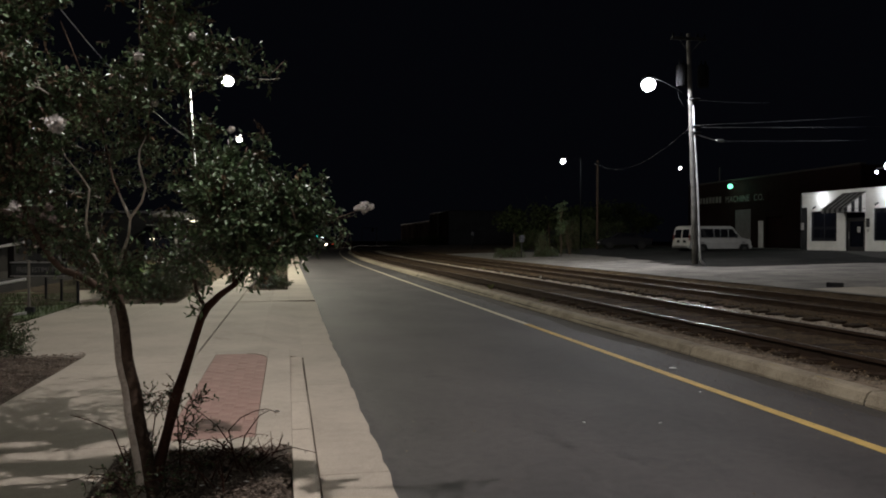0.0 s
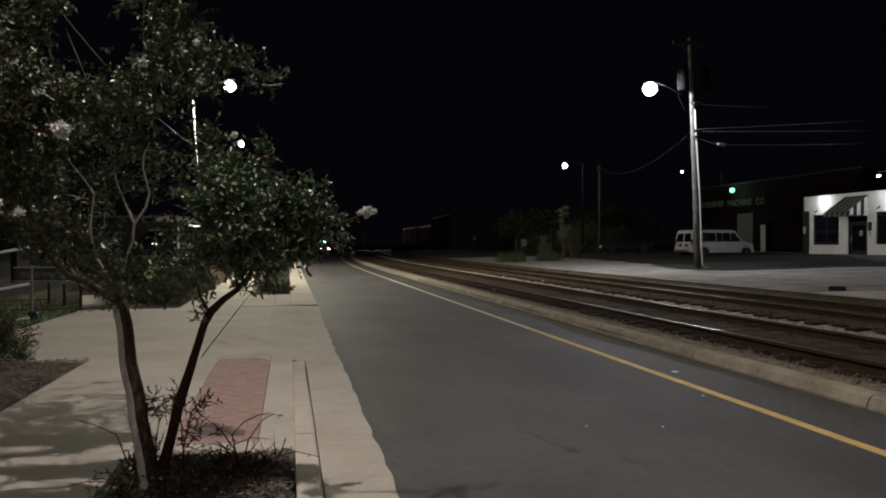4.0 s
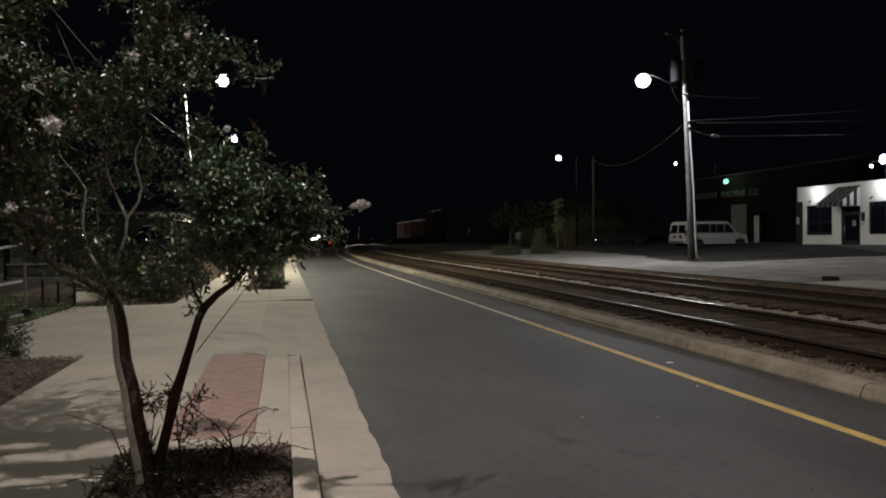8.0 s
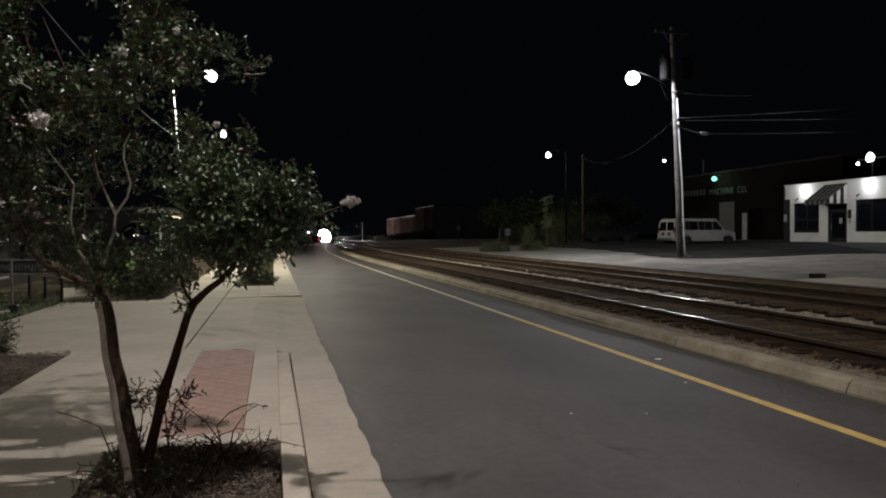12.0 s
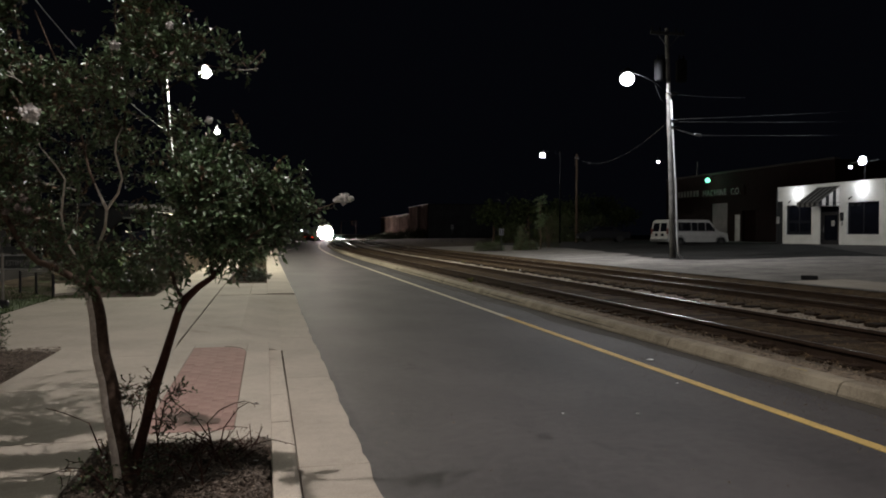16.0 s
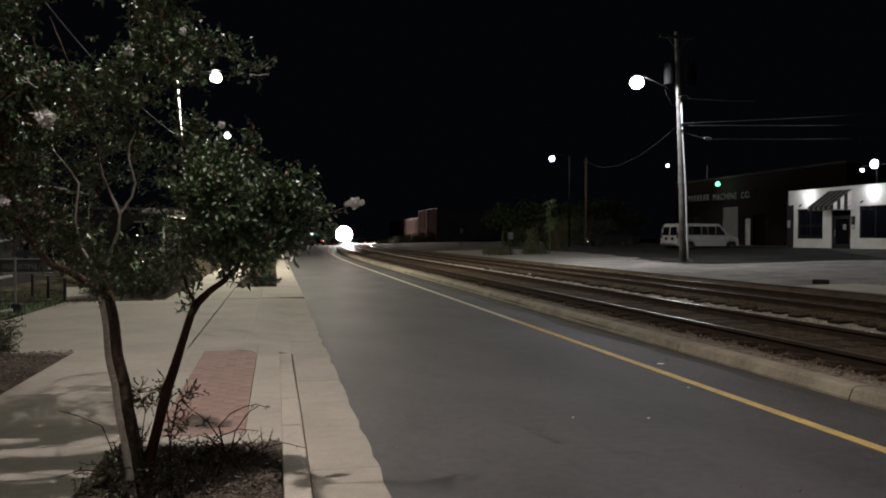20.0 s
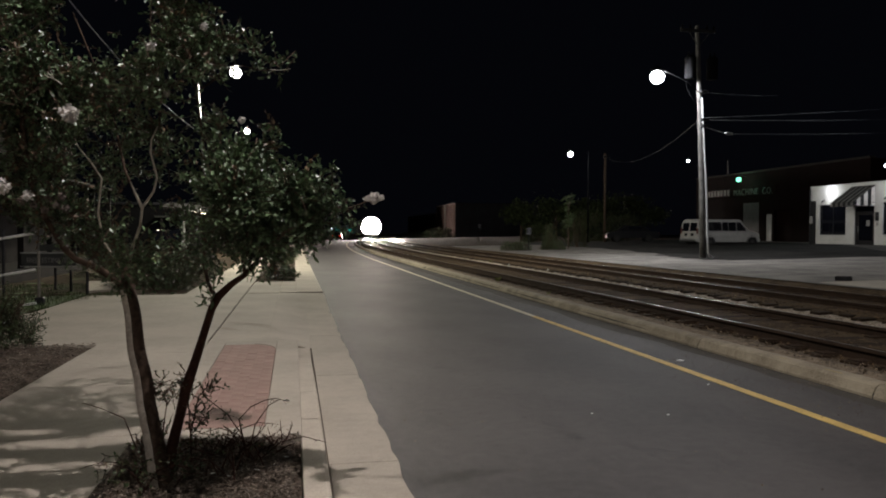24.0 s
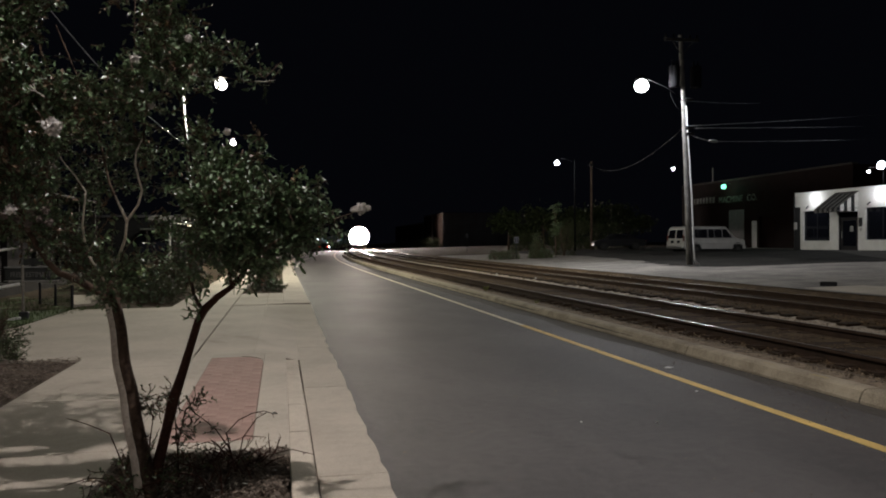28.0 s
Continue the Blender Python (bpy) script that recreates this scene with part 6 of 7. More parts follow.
def car(label, m, lit=False):
    """A plain saloon, nose along +y."""
    t = thing("car", label, "car", m)
    prof = [(-2.2, 0.35), (-2.25, 0.7), (-2.1, 0.92), (-1.5, 0.98), (-0.9, 1.40), (0.5, 1.43), (1.2, 0.98), (2.0, 0.85), (2.25, 0.65), (2.25, 0.35)]
    n, vv, f = len(prof), [], []
    for w in (-0.85, -0.9, 0.9, 0.85):
        for yv, z in prof:
            vv.append((w * (0.8 if z > 1.2 else 1.0), yv, z))
    for j in range(3):
        for i in range(n):
            a, b = j * n + i, j * n + (i + 1) % n
            f.append((a, a + n, b + n, b))
    f += [tuple(range(n))[::-1], tuple(range(3 * n, 4 * n))]
    body = part("body", Bag().add(vv, f), CAR_PAINT, t)
    part("window", Bag().box(-0.78, -0.75, 1.02, 0.78, 0.4, 1.34, 0.05), GLASS, body)
    for sx in (-1, 1):
        for wy in (-1.35, 1.4):
            wh = part("wheel", Bag().tube([(sx * 0.72, wy, 0.32), (sx * 0.92, wy, 0.32)], 0.32, 18), RUBBER, t)
            part("rim", Bag().tube([(sx * 0.90, wy, 0.32), (sx * 0.935, wy, 0.32)], 0.19, 12), DARK_METAL, wh)
        part("headlight", Bag().box(sx * 0.65 - 0.16, 2.18, 0.6, sx * 0.65 + 0.16, 2.28, 0.78, 0.03), CAR_GLOW if lit else DARK_METAL, body)
        part("tail_light", Bag().box(sx * 0.65 - 0.16, -2.29, 0.68, sx * 0.65 + 0.16, -2.18, 0.86, 0.03), TAIL_RED if lit else RED_PAINT, body)
    return t


car("dark parked car in deep shade of the lot", pose(29.3, 63.0, 0.70, 0, 0, 75))

car("dark car with red tail lights waiting beyond the crossing", pose(7.1, 130.0, 0.0, 0, 0, -6), True)
ONCOMING = car("oncoming dark car with glaring headlights beyond the crossing", pose(5.9, 128.0, 0.0, 0, 0, 174), True)

# ---- planted island and signs in the lot ----
rng = random.Random(77)
for i, (sx, sy, s) in enumerate(((13.3, 46.7, 0.50), (13.9, 46.6, 0.48), (14.5, 46.9, 0.52), (15.9, 46.5, 0.52), (16.6, 46.4, 0.5), (16.2, 47.2, 0.5))):
    shrub(sx, sy, lot_z(sx, sy), s, s, 0.62, 330, 0.05, 120 + i, "low shrub on the planted island of the lot", [SHRUB_LEAF, SHRUB_LEAF], group="shrubs of the planted island")
shrub(16.2, 47.0, lot_z(16.2, 47), 0.55, 0.5, 2.0, 300, 0.06, 131, "feathery tall shrub on the planted island", [SHRUB_LEAF, SHRUB_LEAF])
shrub(19.2, 50.0, lot_z(19.2, 50), 0.8, 0.8, 2.6, 420, 0.08, 132, "tall dark shrub at the edge of the planted island", [MID_LEAF, MID_LEAF])
for i, (sx, sy, s) in enumerate(((26.5, 68.0, 2.6), (29.0, 70.0, 2.8), (32.0, 72.0, 2.6), (23.0, 70.0, 1.6))):
    shrub(sx, sy, lot_z(sx, sy), s, s, s * 1.2, 420, 0.16, 140 + i, "tall dark shrub at the far edge of the lot", [MID_LEAF, MID_LEAF], group="tall shrubs beyond the lot")
far_tree(17.3, 46.6, lot_z(17.3, 46), 3.5, 0.42, 90, "slim young tree on the planted island", 620, 0.11, 0.04, 1.0, SHRUB_LEAF)
for i, (tx, ty, h, w) in enumerate(((25.5, 84, 4.0, 2.4), (29, 82, 4.2, 2.6), (33, 84, 4.2, 2.2), (38, 88, 4.6, 2.8), (44, 92, 4.8, 3.0))):
    far_tree(tx, ty, lot_z(tx, ty), h, w, 95 + i, "dark leafy tree behind the lot", 1500, 0.40, 0.16, 1.0, MID_LEAF)


def marker_sign(x, y, z, h, label):
    t = thing("road_sign", label, "road sign", pose(x, y, z))
    part("post", Bag().tube([(0, 0, -0.1), (0, 0, h)], 0.03, 8), DARK_METAL, t)
    p = part("panel", Bag().box(-0.15, -0.05, h - 0.40, 0.15, -0.037, h, 0.004), GREY_WALL, t, "white panel with two dark bars")
    for bx in (-0.07, 0.07):
        part("plain_bar", Bag().box(bx - 0.035, -0.06, h - 0.35, bx + 0.035, -0.052, h - 0.05), DARK_PAINT, p)


marker_sign(20.6, 84.0, lot_z(20.6, 84), 1.9, "white road sign with dark bars beside trees")
marker_sign(14.5, 46.1, lot_z(14.5, 46), 1.42, "white road sign with dark bars on the planted island")
drain = thing("drain_inlet", "dark rectangular drain opening in the lot", "drain", pose(13.42, 16.7, lot_z(13.4, 16) - 0.01, 0, 0, -45) @ Matrix.Diagonal((0.55, 0.6, 1.3, 1)))
fr = Bag()
fr.box(-0.34, -0.14, -0.02, 0.34, -0.10, 0.09, 0.01).box(-0.34, 0.10, -0.02, 0.34, 0.14, 0.09, 0.01).box(-0.34, -0.1, -0.02, -0.30, 0.1, 0.09).box(0.30, -0.1, -0.02, 0.34, 0.1, 0.09)
part("frame", fr, DARK_METAL, drain)
for k in range(8):
    part("bar", Bag().box(-0.28 + k * 0.075, -0.1, 0.05, -0.25 + k * 0.075, 0.1, 0.075), DARK_METAL, drain)

# ---- far pale warehouse by the track ----
ware = thing("warehouse", "long pale block warehouse beside the railway", "building")
ware.matrix_basis = pose(29.75, 140.0, 0, 0, 0, -0.9)
part("wall", Bag().box(0, 0.2, -3, 22, 21.0, 6.85), ROOF, ware)
r = random.Random(88)
for y0, y1, wide, top in ((0.22, 10.1, 1.64, 6.86), (11.1, 20.9, 1.62, 6.86), (21.2, 67.6, 2.32, 5.5)):
    y = y0
    while y < y1 - 0.5:
        part("panel", Bag().box(-0.06 - r.uniform(0, 0.05), y, -3, -0.003, y + wide - 0.07, top - r.choice((0, 0, 0.12, 0.3)), 0.01), PALE_WALL, ware)
        y += wide
part("end_wall", Bag().box(0.05, 0, -3, 22, 0.196, 6.83), SLATE_WALL, ware, "bluish grey end wall")
part("wall", Bag().box(0, 21.04, -4, 22, 67.8, 5.55), ROOF, ware)
part("roof", Bag().box(-0.15, -0.15, 6.854, 22.2, 21.0, 6.98, 0.02), ROOF, ware)
part("roof", Bag().box(-0.15, 21.02, 5.554, 22.2, 68.0, 5.66, 0.02), ROOF, ware)
part("downpipe", Bag().tube([(-0.1, 10.6, -3), (-0.1, 10.6, 6.8)], 0.14, 8), DARK_METAL, ware)
for i in range(12):
    sx, sy = 28.3 - 0.5 * (i % 3), 141 + i * 5.6
    shrub(sx, sy, ground_z(sx, sy), 1.5, 2.6, 1.2 + 0.65 * r.random(), 110, 0.26, 160 + i, "dark scrub along the warehouse wall", [DARK_LEAF, DARK_LEAF], group="scrub by the warehouse")
gantry = thing("signal_gantry", "thin steel signal gantry over the railway siding", "signal gantry", pose(21.2, 200.0, -2.5))
for gx, gw in ((-1.9, 0.05), (1.9, 0.08)):
    part("post", Bag().box(gx - gw, -0.12, 0, gx + gw, 0.12, 7.0, 0.01), ROOF, gantry)
part("beam", Bag().box(-2.1, -0.14, 7.0, 2.1, 0.14, 7.12, 0.02), ROOF, gantry)
part("signal_head", Bag().box(0.6, -0.3, 6.0, 1.1, -0.16, 6.99, 0.03), ROOF, gantry)
# added tree that keeps the distant headlight off the warehouse at first
far_tree(12.3, 233.0, -2.0, 8.5, 1.3, 301, "dark tree added by the far railway curve to block the headlight", 1400, 0.45, 0.2)

# ---- west side background ----
house = thing("house", "dark weatherboard house set back from the pavement", "house")
b = Bag()
b.box(-18, 17.5, 0, -9.0, 34, 5.2)
part("wall", b, HOUSE_WALL, house)
rf = Bag()
rf.add([(-18.6, 17, 5.2), (-8.2, 17, 5.2), (-8.2, 34.5, 5.2), (-18.6, 34.5, 5.2), (-13.4, 17, 8.2), (-13.4, 34.5, 8.2)], [(0, 1, 4), (1, 2, 5, 4), (2, 3, 5), (3, 0, 4, 5), (3, 2, 1, 0)])
part("roof", rf, ROOF, house)
part("porch_floor", Bag().box(-8.99, 17.5, 0.0, -7.2, 33, 0.45, 0.02), ROOF, house)
part("porch_roof", Bag().box(-8.99, 17.3, 3.06, -7.0, 33.2, 3.13, 0.01), ROOF, house)
for k in range(7):
    part("porch_post", Bag().box(-7.4, 17.6 + 2.5 * k, 0.45, -7.24, 17.76 + 2.5 * k, 3.0, 0.01), HOUSE_WALL, house)
for k in range(3):
    wd = part("window", Bag().box(-9.02, 19.5 + 5 * k, 1.2, -9.003, 20.6 + 5 * k, 2.7), GLASS, house)
    part("frame", Bag().box(-9.06, 19.4 + 5 * k, 1.1, -9.003, 19.5 + 5 * k, 2.8).box(-9.06, 20.6 + 5 * k, 1.1, -9.003, 20.7 + 5 * k, 2.8), PALE_DOOR, wd)

path = tagged(part("garden_path", Bag().prism([(-3.95, 18.45), (-4.70, 21.7), (-5.35, 21.3), (-4.45, 17.95)], 0.05, 0.165), CONCRETE), "pale concrete path leading back from the driveway", "path", kind="structure")
wire = thing("fence", "low grey wire fence beside the lawn", "fence")
for fx, fy in ((-4.42, 17.75), (-4.95, 18.5), (-5.5, 19.3)):
    part("post", Bag().tube([(fx, fy, 0.0), (fx, fy, 0.60)], 0.03, 8), DARK_METAL, wire)
for k in range(12):
    zz = 0.14 + 0.04 * k
    part("wire", Bag().tube([(-4.42, 17.75, zz), (-4.95, 18.5, zz), (-5.5, 19.3, zz)], 0.004, 5), STEEL, wire)
# pipe fence and a board sign on the lawn
fence = thing("fence", "white pipe fence with three rails beside the lawn", "fence")
for fy in (15.45, 13.9):
    part("post", Bag().tube([(-5.3, fy, 0.0), (-5.3, fy, 1.5)], 0.025, 8), DARK_METAL, fence)
for zz in (0.12, 0.75, 1.43):
    part("rail", Bag().tube([(-5.9, 15.5, zz - 0.2), (-4.73, 15.4, zz + 0.01)], 0.026, 8), SCRAP, fence)
sign = thing("board_sign", "dark hanging board sign with pale unreadable lettering", "sign", pose(-4.74, 15.6, 0.1))
part("post", Bag().tube([(0, 0, -0.1), (0, 0, 1.0)], 0.026, 8), PALE_POLE, sign)
part("frame", Bag().box(-0.32, -0.02, 0.95, 0.62, 0.02, 0.975, 0.006).box(-0.32, -0.02, 0.70, 0.62, 0.02, 0.715, 0.006), STEEL, sign)
bd = part("board", Bag().box(-0.32, 0.03, 0.72, 0.66, 0.06, 0.945, 0.006), SIGN_DARK, sign)
for text, x0, wide in (("FREE", -0.22, 0.66), ("ESTIMATES", 0.04, 0.74)):
    cu = bpy.data.curves.new("lettering", "FONT")
    cu.body, cu.size, cu.extrude, cu.align_x = text, 0.14, 0.004, "LEFT"
    ob = new("lettering", cu)
    ob.data.materials.append(DIM_WHITE)
    ob.parent = bd
    ob.matrix_basis = Matrix.Translation((x0, 0.024, 0.775)) @ Euler((radians(90), 0, 0)).to_matrix().to_4x4() @ Matrix.Diagonal((wide, 1, 1, 1))
part("board", Bag().box(0.02, -0.02, 1.0, 0.5, 0.02, 1.13, 0.006), SIGN_DARK, sign)
part("base", Bag().box(-0.06, -0.06, -0.05, 0.10, 0.06, 0.13, 0.02), DARK_METAL, sign)

# shop with porch lanterns further along
cafe = thing("corner_shop", "dark corner shop with porch lanterns and a light string", "building")
part("wall", Bag().box(-18, 60, 0, -6.6, 74, 3.4), TRANSFORMER, cafe)
part("roof", Bag().box(-18.3, 59.7, 3.4, -6.4, 74.3, 3.6, 0.02), DARK_PAINT, cafe)
part("awning", Bag().box(-10, 58.6, 2.45, -5.5, 59.99, 2.6, 0.02), SIGN_DARK, cafe, "dark canopy")
for k in range(3):
    part("post", Bag().box(-9.6 + 1.9 * k, 58.7, 0, -9.45 + 1.9 * k, 58.85, 2.45, 0.01), HOUSE_WALL, cafe)
dd = part("door", Bag().box(-7.7, 59.93, 0.1, -6.8, 59.995, 2.2, 0.01), DOOR_PAINT, cafe)
part("window", Bag().box(-10.5, 59.95, 0.8, -8.4, 59.995, 2.2), GLASS, cafe)
for lx in (-9.72, -9.45, -7.35):
    lt = part("lantern", Bag().box(lx - 0.07, 58.43, 1.60, lx + 0.07, 58.57, 1.65, 0.01), DARK_METAL, cafe)
    part("bulb", Bag().ball((lx, 58.5, 1.52), 0.036, 10, 6), BULB_GLOW, lt)
for k in range(9):
    part("string_bulb", Bag().ball((-7.66 + 0.17 * k, 58.5, 3.0 - 0.034 * k), 0.045, 8, 5), BULB_GLOW, cafe)
ssign = thing("street_sign", "green street name blade on a steel post", "street sign", pose(-5.72, 42.0, 0.05))
part("post", Bag().tube([(0, 0, -0.1), (0, 0, 2.05)], 0.06, 8), STEEL, ssign)
part("blade", Bag().box(-0.5, -0.075, 1.85, 0.5, -0.063, 2.03, 0.004), SIGN_GREEN, ssign)
for i, (tx, ty, h, w) in enumerate(((-22, 48, 7.5, 2.6), (-21, 62, 9, 3.5), (-4.8, 78, 6, 2.0), (-8.0, 80, 8, 3.0), (-3.9, 84, 6, 2.2))):
    far_tree(tx, ty, 0, h, w, 200 + i, "dark leafy tree behind the pavement", 900, 0.4, 0.2)

# ---- signals beyond the crossing ----
sig = thing("traffic_signal", "traffic signal with green, white and red lights on a far mast", "traffic signal")
part("mast", Bag().tube([(7.2, 220, -5), (7.2, 220, 4.6)], 0.12, 8), STEEL, sig)
part("arm", Bag().tube([(7.2, 220, 4.3), (14.0, 220, 4.3)], 0.07, 6), STEEL, sig)
# the white light stands for a far street lamp, hung here with the signals
for sx, m, lz in ((8.5, SIGNAL_GREEN, 2.08), (10.1, FAR_WHITE, 2.2), (12.1, SIGNAL_RED, 0.82)):
    hd = part("signal_head", Bag().box(sx - 0.2, 219.7, lz - 0.3, sx + 0.2, 219.95, 4.25, 0.03), DARK_METAL, sig)
    part("lens", Bag().ball((sx, 219.68, lz), (0.36, 0.05, 0.36), 12, 8), m, hd)

# small porch with a white eave beside the pavement further on
porch = thing("porch", "small open porch with a white eave board and pale posts", "porch")
part("roof", Bag().add([(-6.6, 39.9, 2.62), (-4.2, 39.9, 2.40), (-4.2, 43.5, 2.75), (-6.6, 43.5, 2.97), (-6.6, 39.9, 2.70), (-4.2, 39.9, 2.48), (-4.2, 43.5, 2.83), (-6.6, 43.5, 3.05)], [(3, 2, 1, 0), (4, 5, 6, 7), (0, 1, 5, 4), (1, 2, 6, 5), (2, 3, 7, 6), (3, 0, 4, 7)]), ROOF, porch)
for k in range(3):
    part("eave_board", Bag().box(0, -0.02, -0.03, 0.44, 0.0, 0.03, 0.004, m=pose(-5.40 + 0.5 * k, 39.89, 2.52 - 0.046 * k, 0, 5.2, 0)), WHITE_PAINT, porch)
for px, py in ((-5.41, 40.05), (-4.3, 40.05), (-5.41, 43.3), (-4.3, 43.3)):
    part("post", Bag().box(px - 0.045, py - 0.045, 0.0, px + 0.045, py + 0.045, 2.42, 0.008), HOUSE_WALL if py > 42 else PALE_DOOR, porch)
part("floor", Bag().box(-6.6, 39.95, 0.0, -4.2, 43.5, 0.2, 0.01), ROOF, porch)

# dark house added beyond the crossing to block the train's headlight early on
fh = thing("house", "dark low house added beyond the crossing to hide the headlight", "house")
part("wall", Bag().box(-9, 150, -1.5, 5.3, 163, 3.6), HOUSE_WALL, fh)
part("roof", Bag().add([(-9.5, 149.5, 3.6), (5.7, 149.5, 3.6), (5.7, 163.5, 3.6), (-9.5, 163.5, 3.6), (-7, 156.5, 6.4), (3.2, 156.5, 6.4)], [(0, 1, 5, 4), (1, 2, 5), (2, 3, 4, 5), (3, 0, 4), (3, 2, 1, 0)]), ROOF, fh)
for k in range(3):
    part("window", Bag().box(-6.5 + 4 * k, 149.95, 0.9, -5.2 + 4 * k, 149.996, 2.3), GLASS, fh)

# ---- pavers ----
panel = tagged(part("brick_panel", Bag().box(-0.824, 5.5, -0.05, -0.216, 9.5, 0.1182), GROUT), "inset panel of red brick pavers in the pavement", "brick paving", kind="structure")
paver = Bag().box(-0.0492, -0.0985, -0.04, 0.0492, 0.0985, 0.0, 0.002).mesh("brick", BRICK)
half = Bag().box(-0.0488, -0.048, -0.04, 0.0488, 0.048, 0.0, 0.003).mesh("brick", BRICK)
rng = random.Random(9)
for c in range(6):
    y = 5.502
    if c % 2:
        part("brick", half, None, panel, at=pose(-0.770 + c * 0.1, 5.552, 0.121))
        y = 5.602
    while y < 9.35:
        part("brick", paver, None, panel, at=pose(-0.770 + c * 0.1, y + 0.1, 0.121 + rng.uniform(-0.0015, 0.0015), rng.uniform(-0.5, 0.5), rng.uniform(-0.8, 0.8), 0))
        y += 0.2
    if y < 9.48 and c % 2:
        part("brick", half, None, panel, at=pose(-0.770 + c * 0.1, y + 0.05, 0.121))

# rounded concrete corner at the far end of the brick panel
fan = [(-0.214, 9.502)] + [(-0.214 - 0.26 * (1 - math.cos(a)), 9.502 - 0.5 * (1 - math.sin(a))) for a in np.linspace(0, math.pi / 2, 9)]
part("slab", Bag().prism(fan[::-1], 0.05, 0.127), CONCRETE, pavement)

# ---- small litter ----
for lx, ly, lz, s in ((12.6, 30.6, 0.325, 0.06), (4.43, 8.2, 0.004, 0.05), (4.0, 6.85, 0.004, 0.014), (3.0, 5.75, 0.004, 0.012), (2.4, 5.9, 0.004, 0.01)):
    tagged(part("litter", Bag().box(-s, -s * 0.6, 0, s, s * 0.6, 0.006, 0.001, m=pose(lx, ly, lz, 0, 4, 40)), SCRAP), "small scrap of white paper on the ground", "litter")
dead_leaf(2.63, 4.30, 35, 0.018, 0.006, LEAF_RUST, "small brown dead leaf on the asphalt", "dead leaves on the road")
for lx, ly in ((8.9, 26.0), (8.6, 30.0)):
    st = thing("marker_stake", "short pale marker stake between the tracks", "stake", pose(lx, ly, 0.1))
    part("stake", Bag().box(-0.03, -0.03, 0, 0.03, 0.03, 0.10, 0.006), WHITE_PAINT, st)


# ---- train ----
def locomotive():
    """A road locomotive, nose towards -y, rail top at z = 0."""
    t = thing("locomotive", "dark locomotive with a blazing headlight running on the near track", "locomotive")
    part("frame", Bag().box(-1.5, 0.3, 0.95, 1.5, 20.5, 1.35, 0.04), DARK_METAL, t)
    nose = Bag()
    prof = [(0.5, 1.35), (0.35, 1.6), (0.45, 2.9), (0.9, 3.2), (2.2, 3.3), (2.2, 1.35)]
    n = len(prof)
    vv = [(w, yv, z) for w in (-1.45, 1.45) for yv, z in prof]
    nose.add(vv, [tuple(range(n)), tuple(range(n, 2 * n))[::-1]] + [(i, i + n, (i + 1) % n + n, (i + 1) % n) for i in range(n)])
    part("nose", nose, LOCO_PAINT, t)
    cabp = [(2.2, 1.35), (2.2, 3.3), (2.55, 4.2), (2.9, 4.45), (5.2, 4.45), (5.2, 1.35)]
    n = len(cabp)
    vv = [(w, yv, z) for w in (-1.5, 1.5) for yv, z in cabp]
    c = part("cab", Bag().add(vv, [tuple(range(n)), tuple(range(n, 2 * n))[::-1]] + [(i, i + n, (i + 1) % n + n, (i + 1) % n) for i in range(n)]), LOCO_PAINT, t)
    for sx in (-0.75, 0.75):
        part("windscreen", Bag().box(-0.55, -0.02, -0.35, 0.55, 0.02, 0.35, 0.02, m=pose(sx, 2.33, 3.78, -21, 0, 0)), GLASS, c)
    part("hood", Bag().box(-1.2, 5.2, 1.35, 1.2, 19.5, 4.3, 0.1), LOCO_PAINT, t)
    part("plow", Bag().add([(-1.4, 0.3, 0.2), (1.4, 0.3, 0.2), (1.4, 0.3, 0.95), (-1.4, 0.3, 0.95), (0, -0.2, 0.15), (0, -0.1, 0.9)], [(0, 4, 5, 3), (4, 1, 2, 5), (0, 1, 4), (3, 5, 2), (0, 3, 2, 1)]), DARK_METAL, t)
    part("coupler", Bag().box(-0.15, -0.45, 0.75, 0.15, 0.3, 1.0, 0.03), DARK_METAL, t)
    # lens and housing far exceed a real headlight: the disc stands for its glare
    hl = part("headlight", Bag().tube([(0, 0.5, 2.3), (0, 0.30, 2.3), (0, -0.10, 2.3)], [1.86, 1.87, 1.89], 40, cap=False), DARK_METAL, t, "headlight housing widened round the glare-sized lens")
    # dark disc added to block light thrown back onto the cab
    part("reflector", Bag().tube([(0, 0.50, 2.3), (0, 0.46, 2.3)], [1.86, 1.86], 40), DARK_METAL, hl)
    part("lens", Bag().ball((0, 0.28, 2.3), (1.85, 0.12, 1.85), 40, 12), TRAIN_GLOW, hl, "dazzling warm white lens, oversized to take in its glare", True)
    for sx in (-1.25, 1.25):
        dl = part("ditch_light", Bag().tube([(sx, 0.45, 1.1), (sx, 0.28, 1.1)], [0.15, 0.18], 14), DARK_METAL, t)
        part("lens", Bag().ball((sx, 0.27, 1.1), (0.16, 0.06, 0.16), 16, 8), TRAIN_GLOW, dl, "bright ditch light", True)
    for ty in (4.2, 16.5):
        tk = part("truck", Bag().box(-1.25, ty - 2.2, 0.35, 1.25, ty + 2.2, 0.9, 0.05), DARK_METAL, t)
        for k in (-1.7, 0, 1.7):
            for sx in (-0.75, 0.75):
                part("wheel", Bag().tube([(sx - 0.07, ty + k, 0.5), (sx + 0.07, ty + k, 0.5)], 0.5, 20), RAIL_SIDE, tk)
    return t


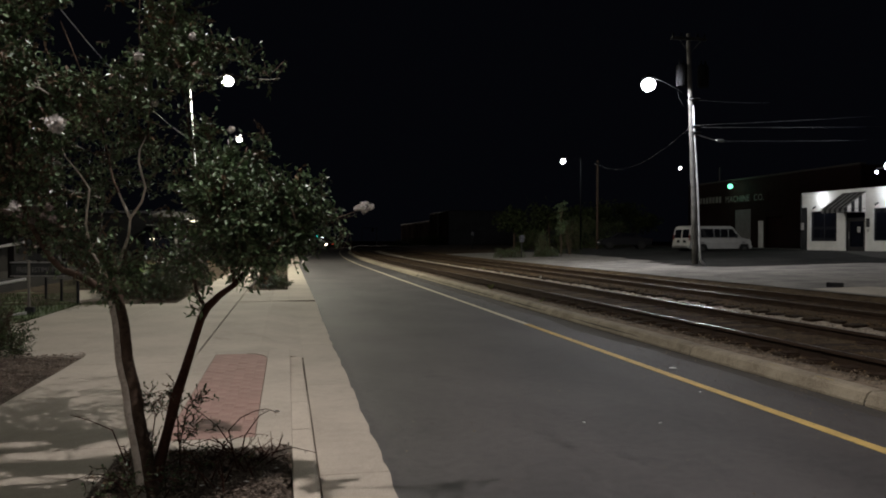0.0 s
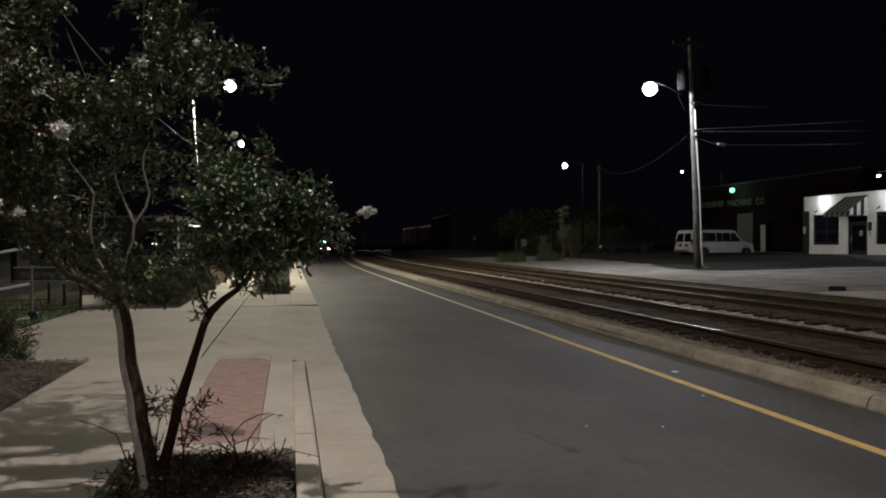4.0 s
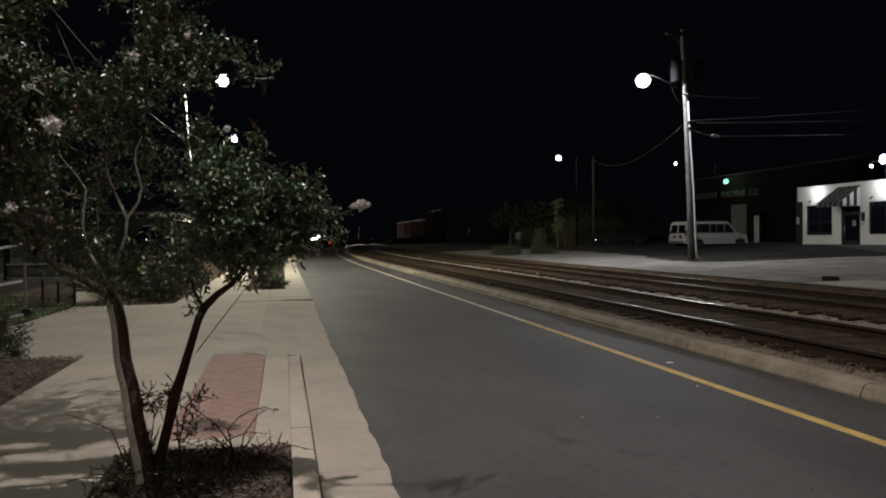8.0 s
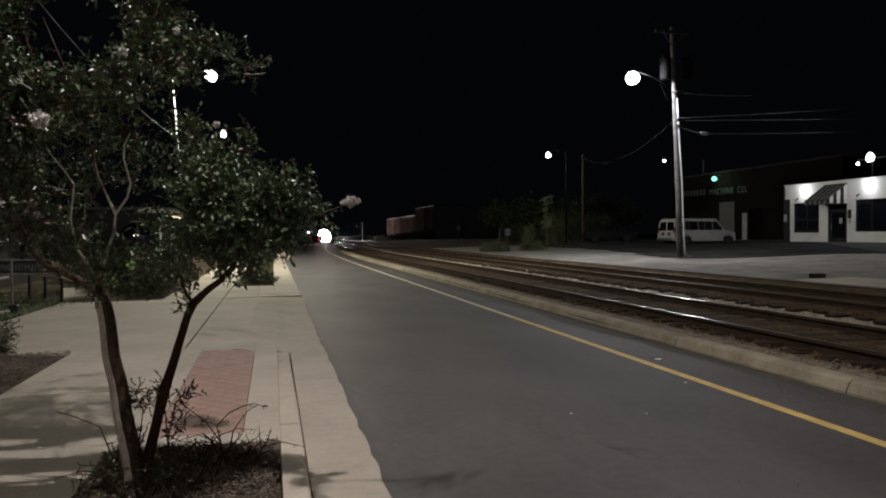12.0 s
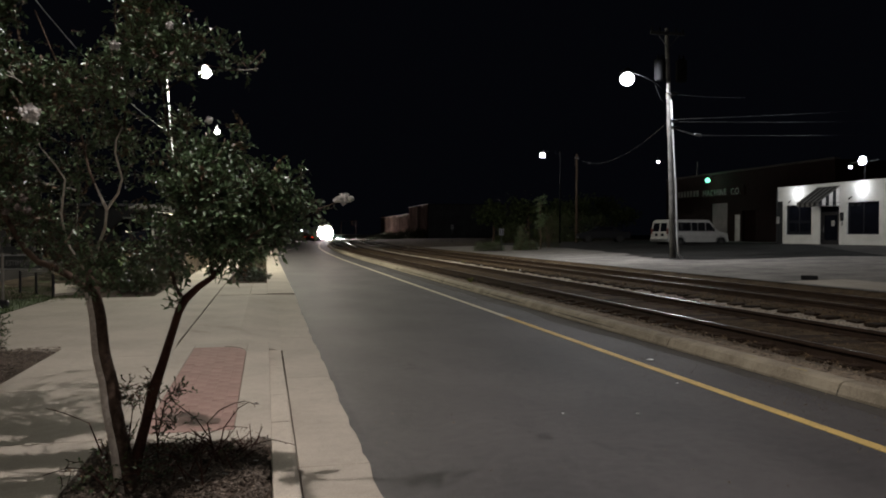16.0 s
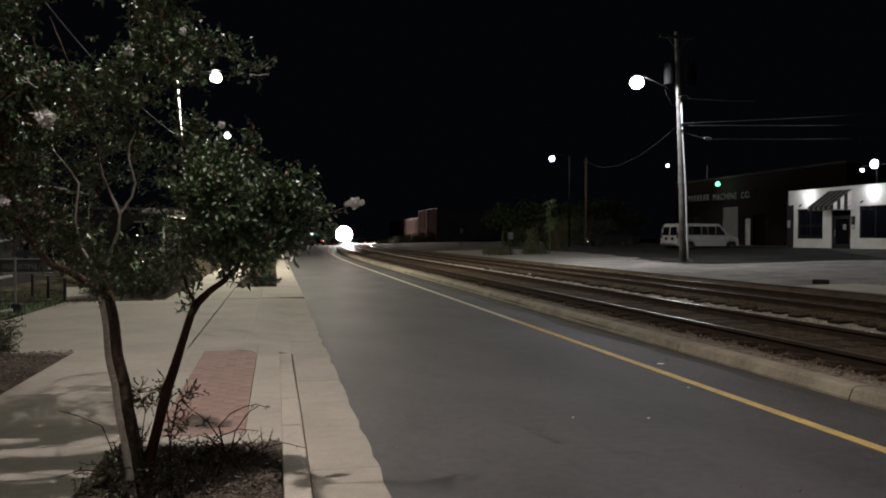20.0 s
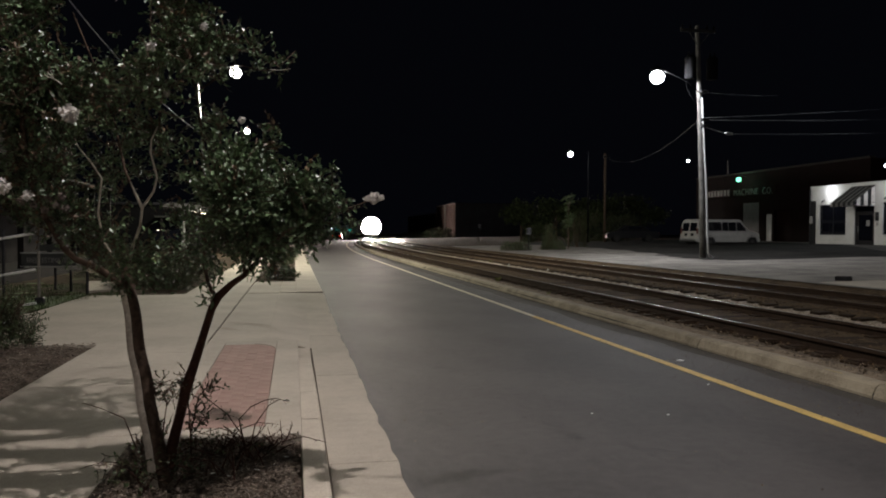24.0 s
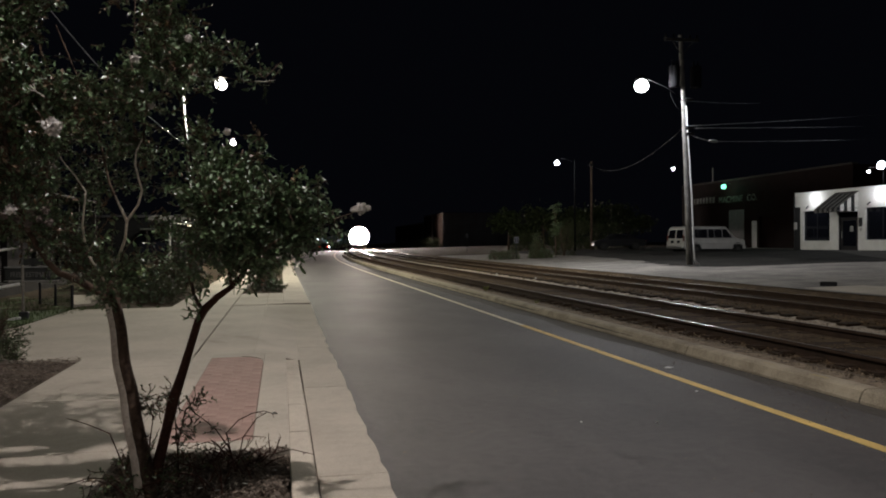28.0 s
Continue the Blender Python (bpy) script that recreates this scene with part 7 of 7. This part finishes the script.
def coach(k):
    t = thing("rail_coach", "dark passenger coach behind the locomotive", "rail coach", group="coaches of the train")
    part("body", Bag().box(-1.5, 0, 1.1, 1.5, 25, 4.2, 0.25), STEEL, t)
    for i in range(11):
        for sx in (-1.51, 1.51):
            part("window", Bag().box(sx - 0.012, 1.6 + 2.05 * i, 2.4, sx + 0.012, 3.0 + 2.05 * i, 3.1, 0.004), GLASS, t)
    for ty in (3.5, 21.5):
        tk = part("truck", Bag().box(-1.2, ty - 1.5, 0.35, 1.2, ty + 1.5, 0.9, 0.05), DARK_METAL, t)
        for q in (-1.2, 1.2):
            for sx in (-0.75, 0.75):
                part("wheel", Bag().tube([(sx - 0.07, ty + q, 0.46), (sx + 0.07, ty + q, 0.46)], 0.46, 18), RAIL_SIDE, tk)
    return t


LOCO = locomotive()
COACHES = [coach(k) for k in range(2)]


# ---- what moves ----
def motions():
    """The train draws near along the far track; a car turns off the street before it."""
    walk(ONCOMING, [(0, pose(5.9, 128, 0, 0, 0, 174)), (5.5, pose(5.9, 127.5, 0, 0, 0, 174)), (7.5, pose(5.2, 117, 0, 0, 0, 172)), (8.6, pose(3.2, 107, 0, 0, 0, 140)), (9.5, pose(-3, 103.6, 0, 0, 0, 100)), (11.5, pose(-22, 102.5, 0, 0, 0, 91)), (14.5, pose(-46, 102.5, 0, 0, 0, 90)), (28, pose(-46, 102.5, 0, 0, 0, 90))])
    run = ((0, 300), (3, 275), (6, 251), (8, 235), (9, 227), (10, 219.5), (12, 209.5), (14.5, 203), (16, 198.5), (18, 191.4), (20, 182.4), (21.5, 174), (23.5, 158.5), (24.5, 154), (26, 150.5), (28, 148.5))
    for ob, back, length in ((LOCO, 0.0, 20.0), (COACHES[0], 21.2, 25.0), (COACHES[1], 46.8, 25.0)):
        rows = []
        for t, y in run:
            ya, yb = y + back * 0.99, y + (back + length) * 0.99
            xa, xb, za, zb = swing(ya), swing(yb), rail_z(ya), rail_z(yb)
            rows.append((t, pose(TRACKS[0] + xa, ya, za, math.degrees(math.atan2(zb - za, length)), 0, -math.degrees(math.atan2(xb - xa, yb - ya)))))
        walk(ob, rows)


motions()
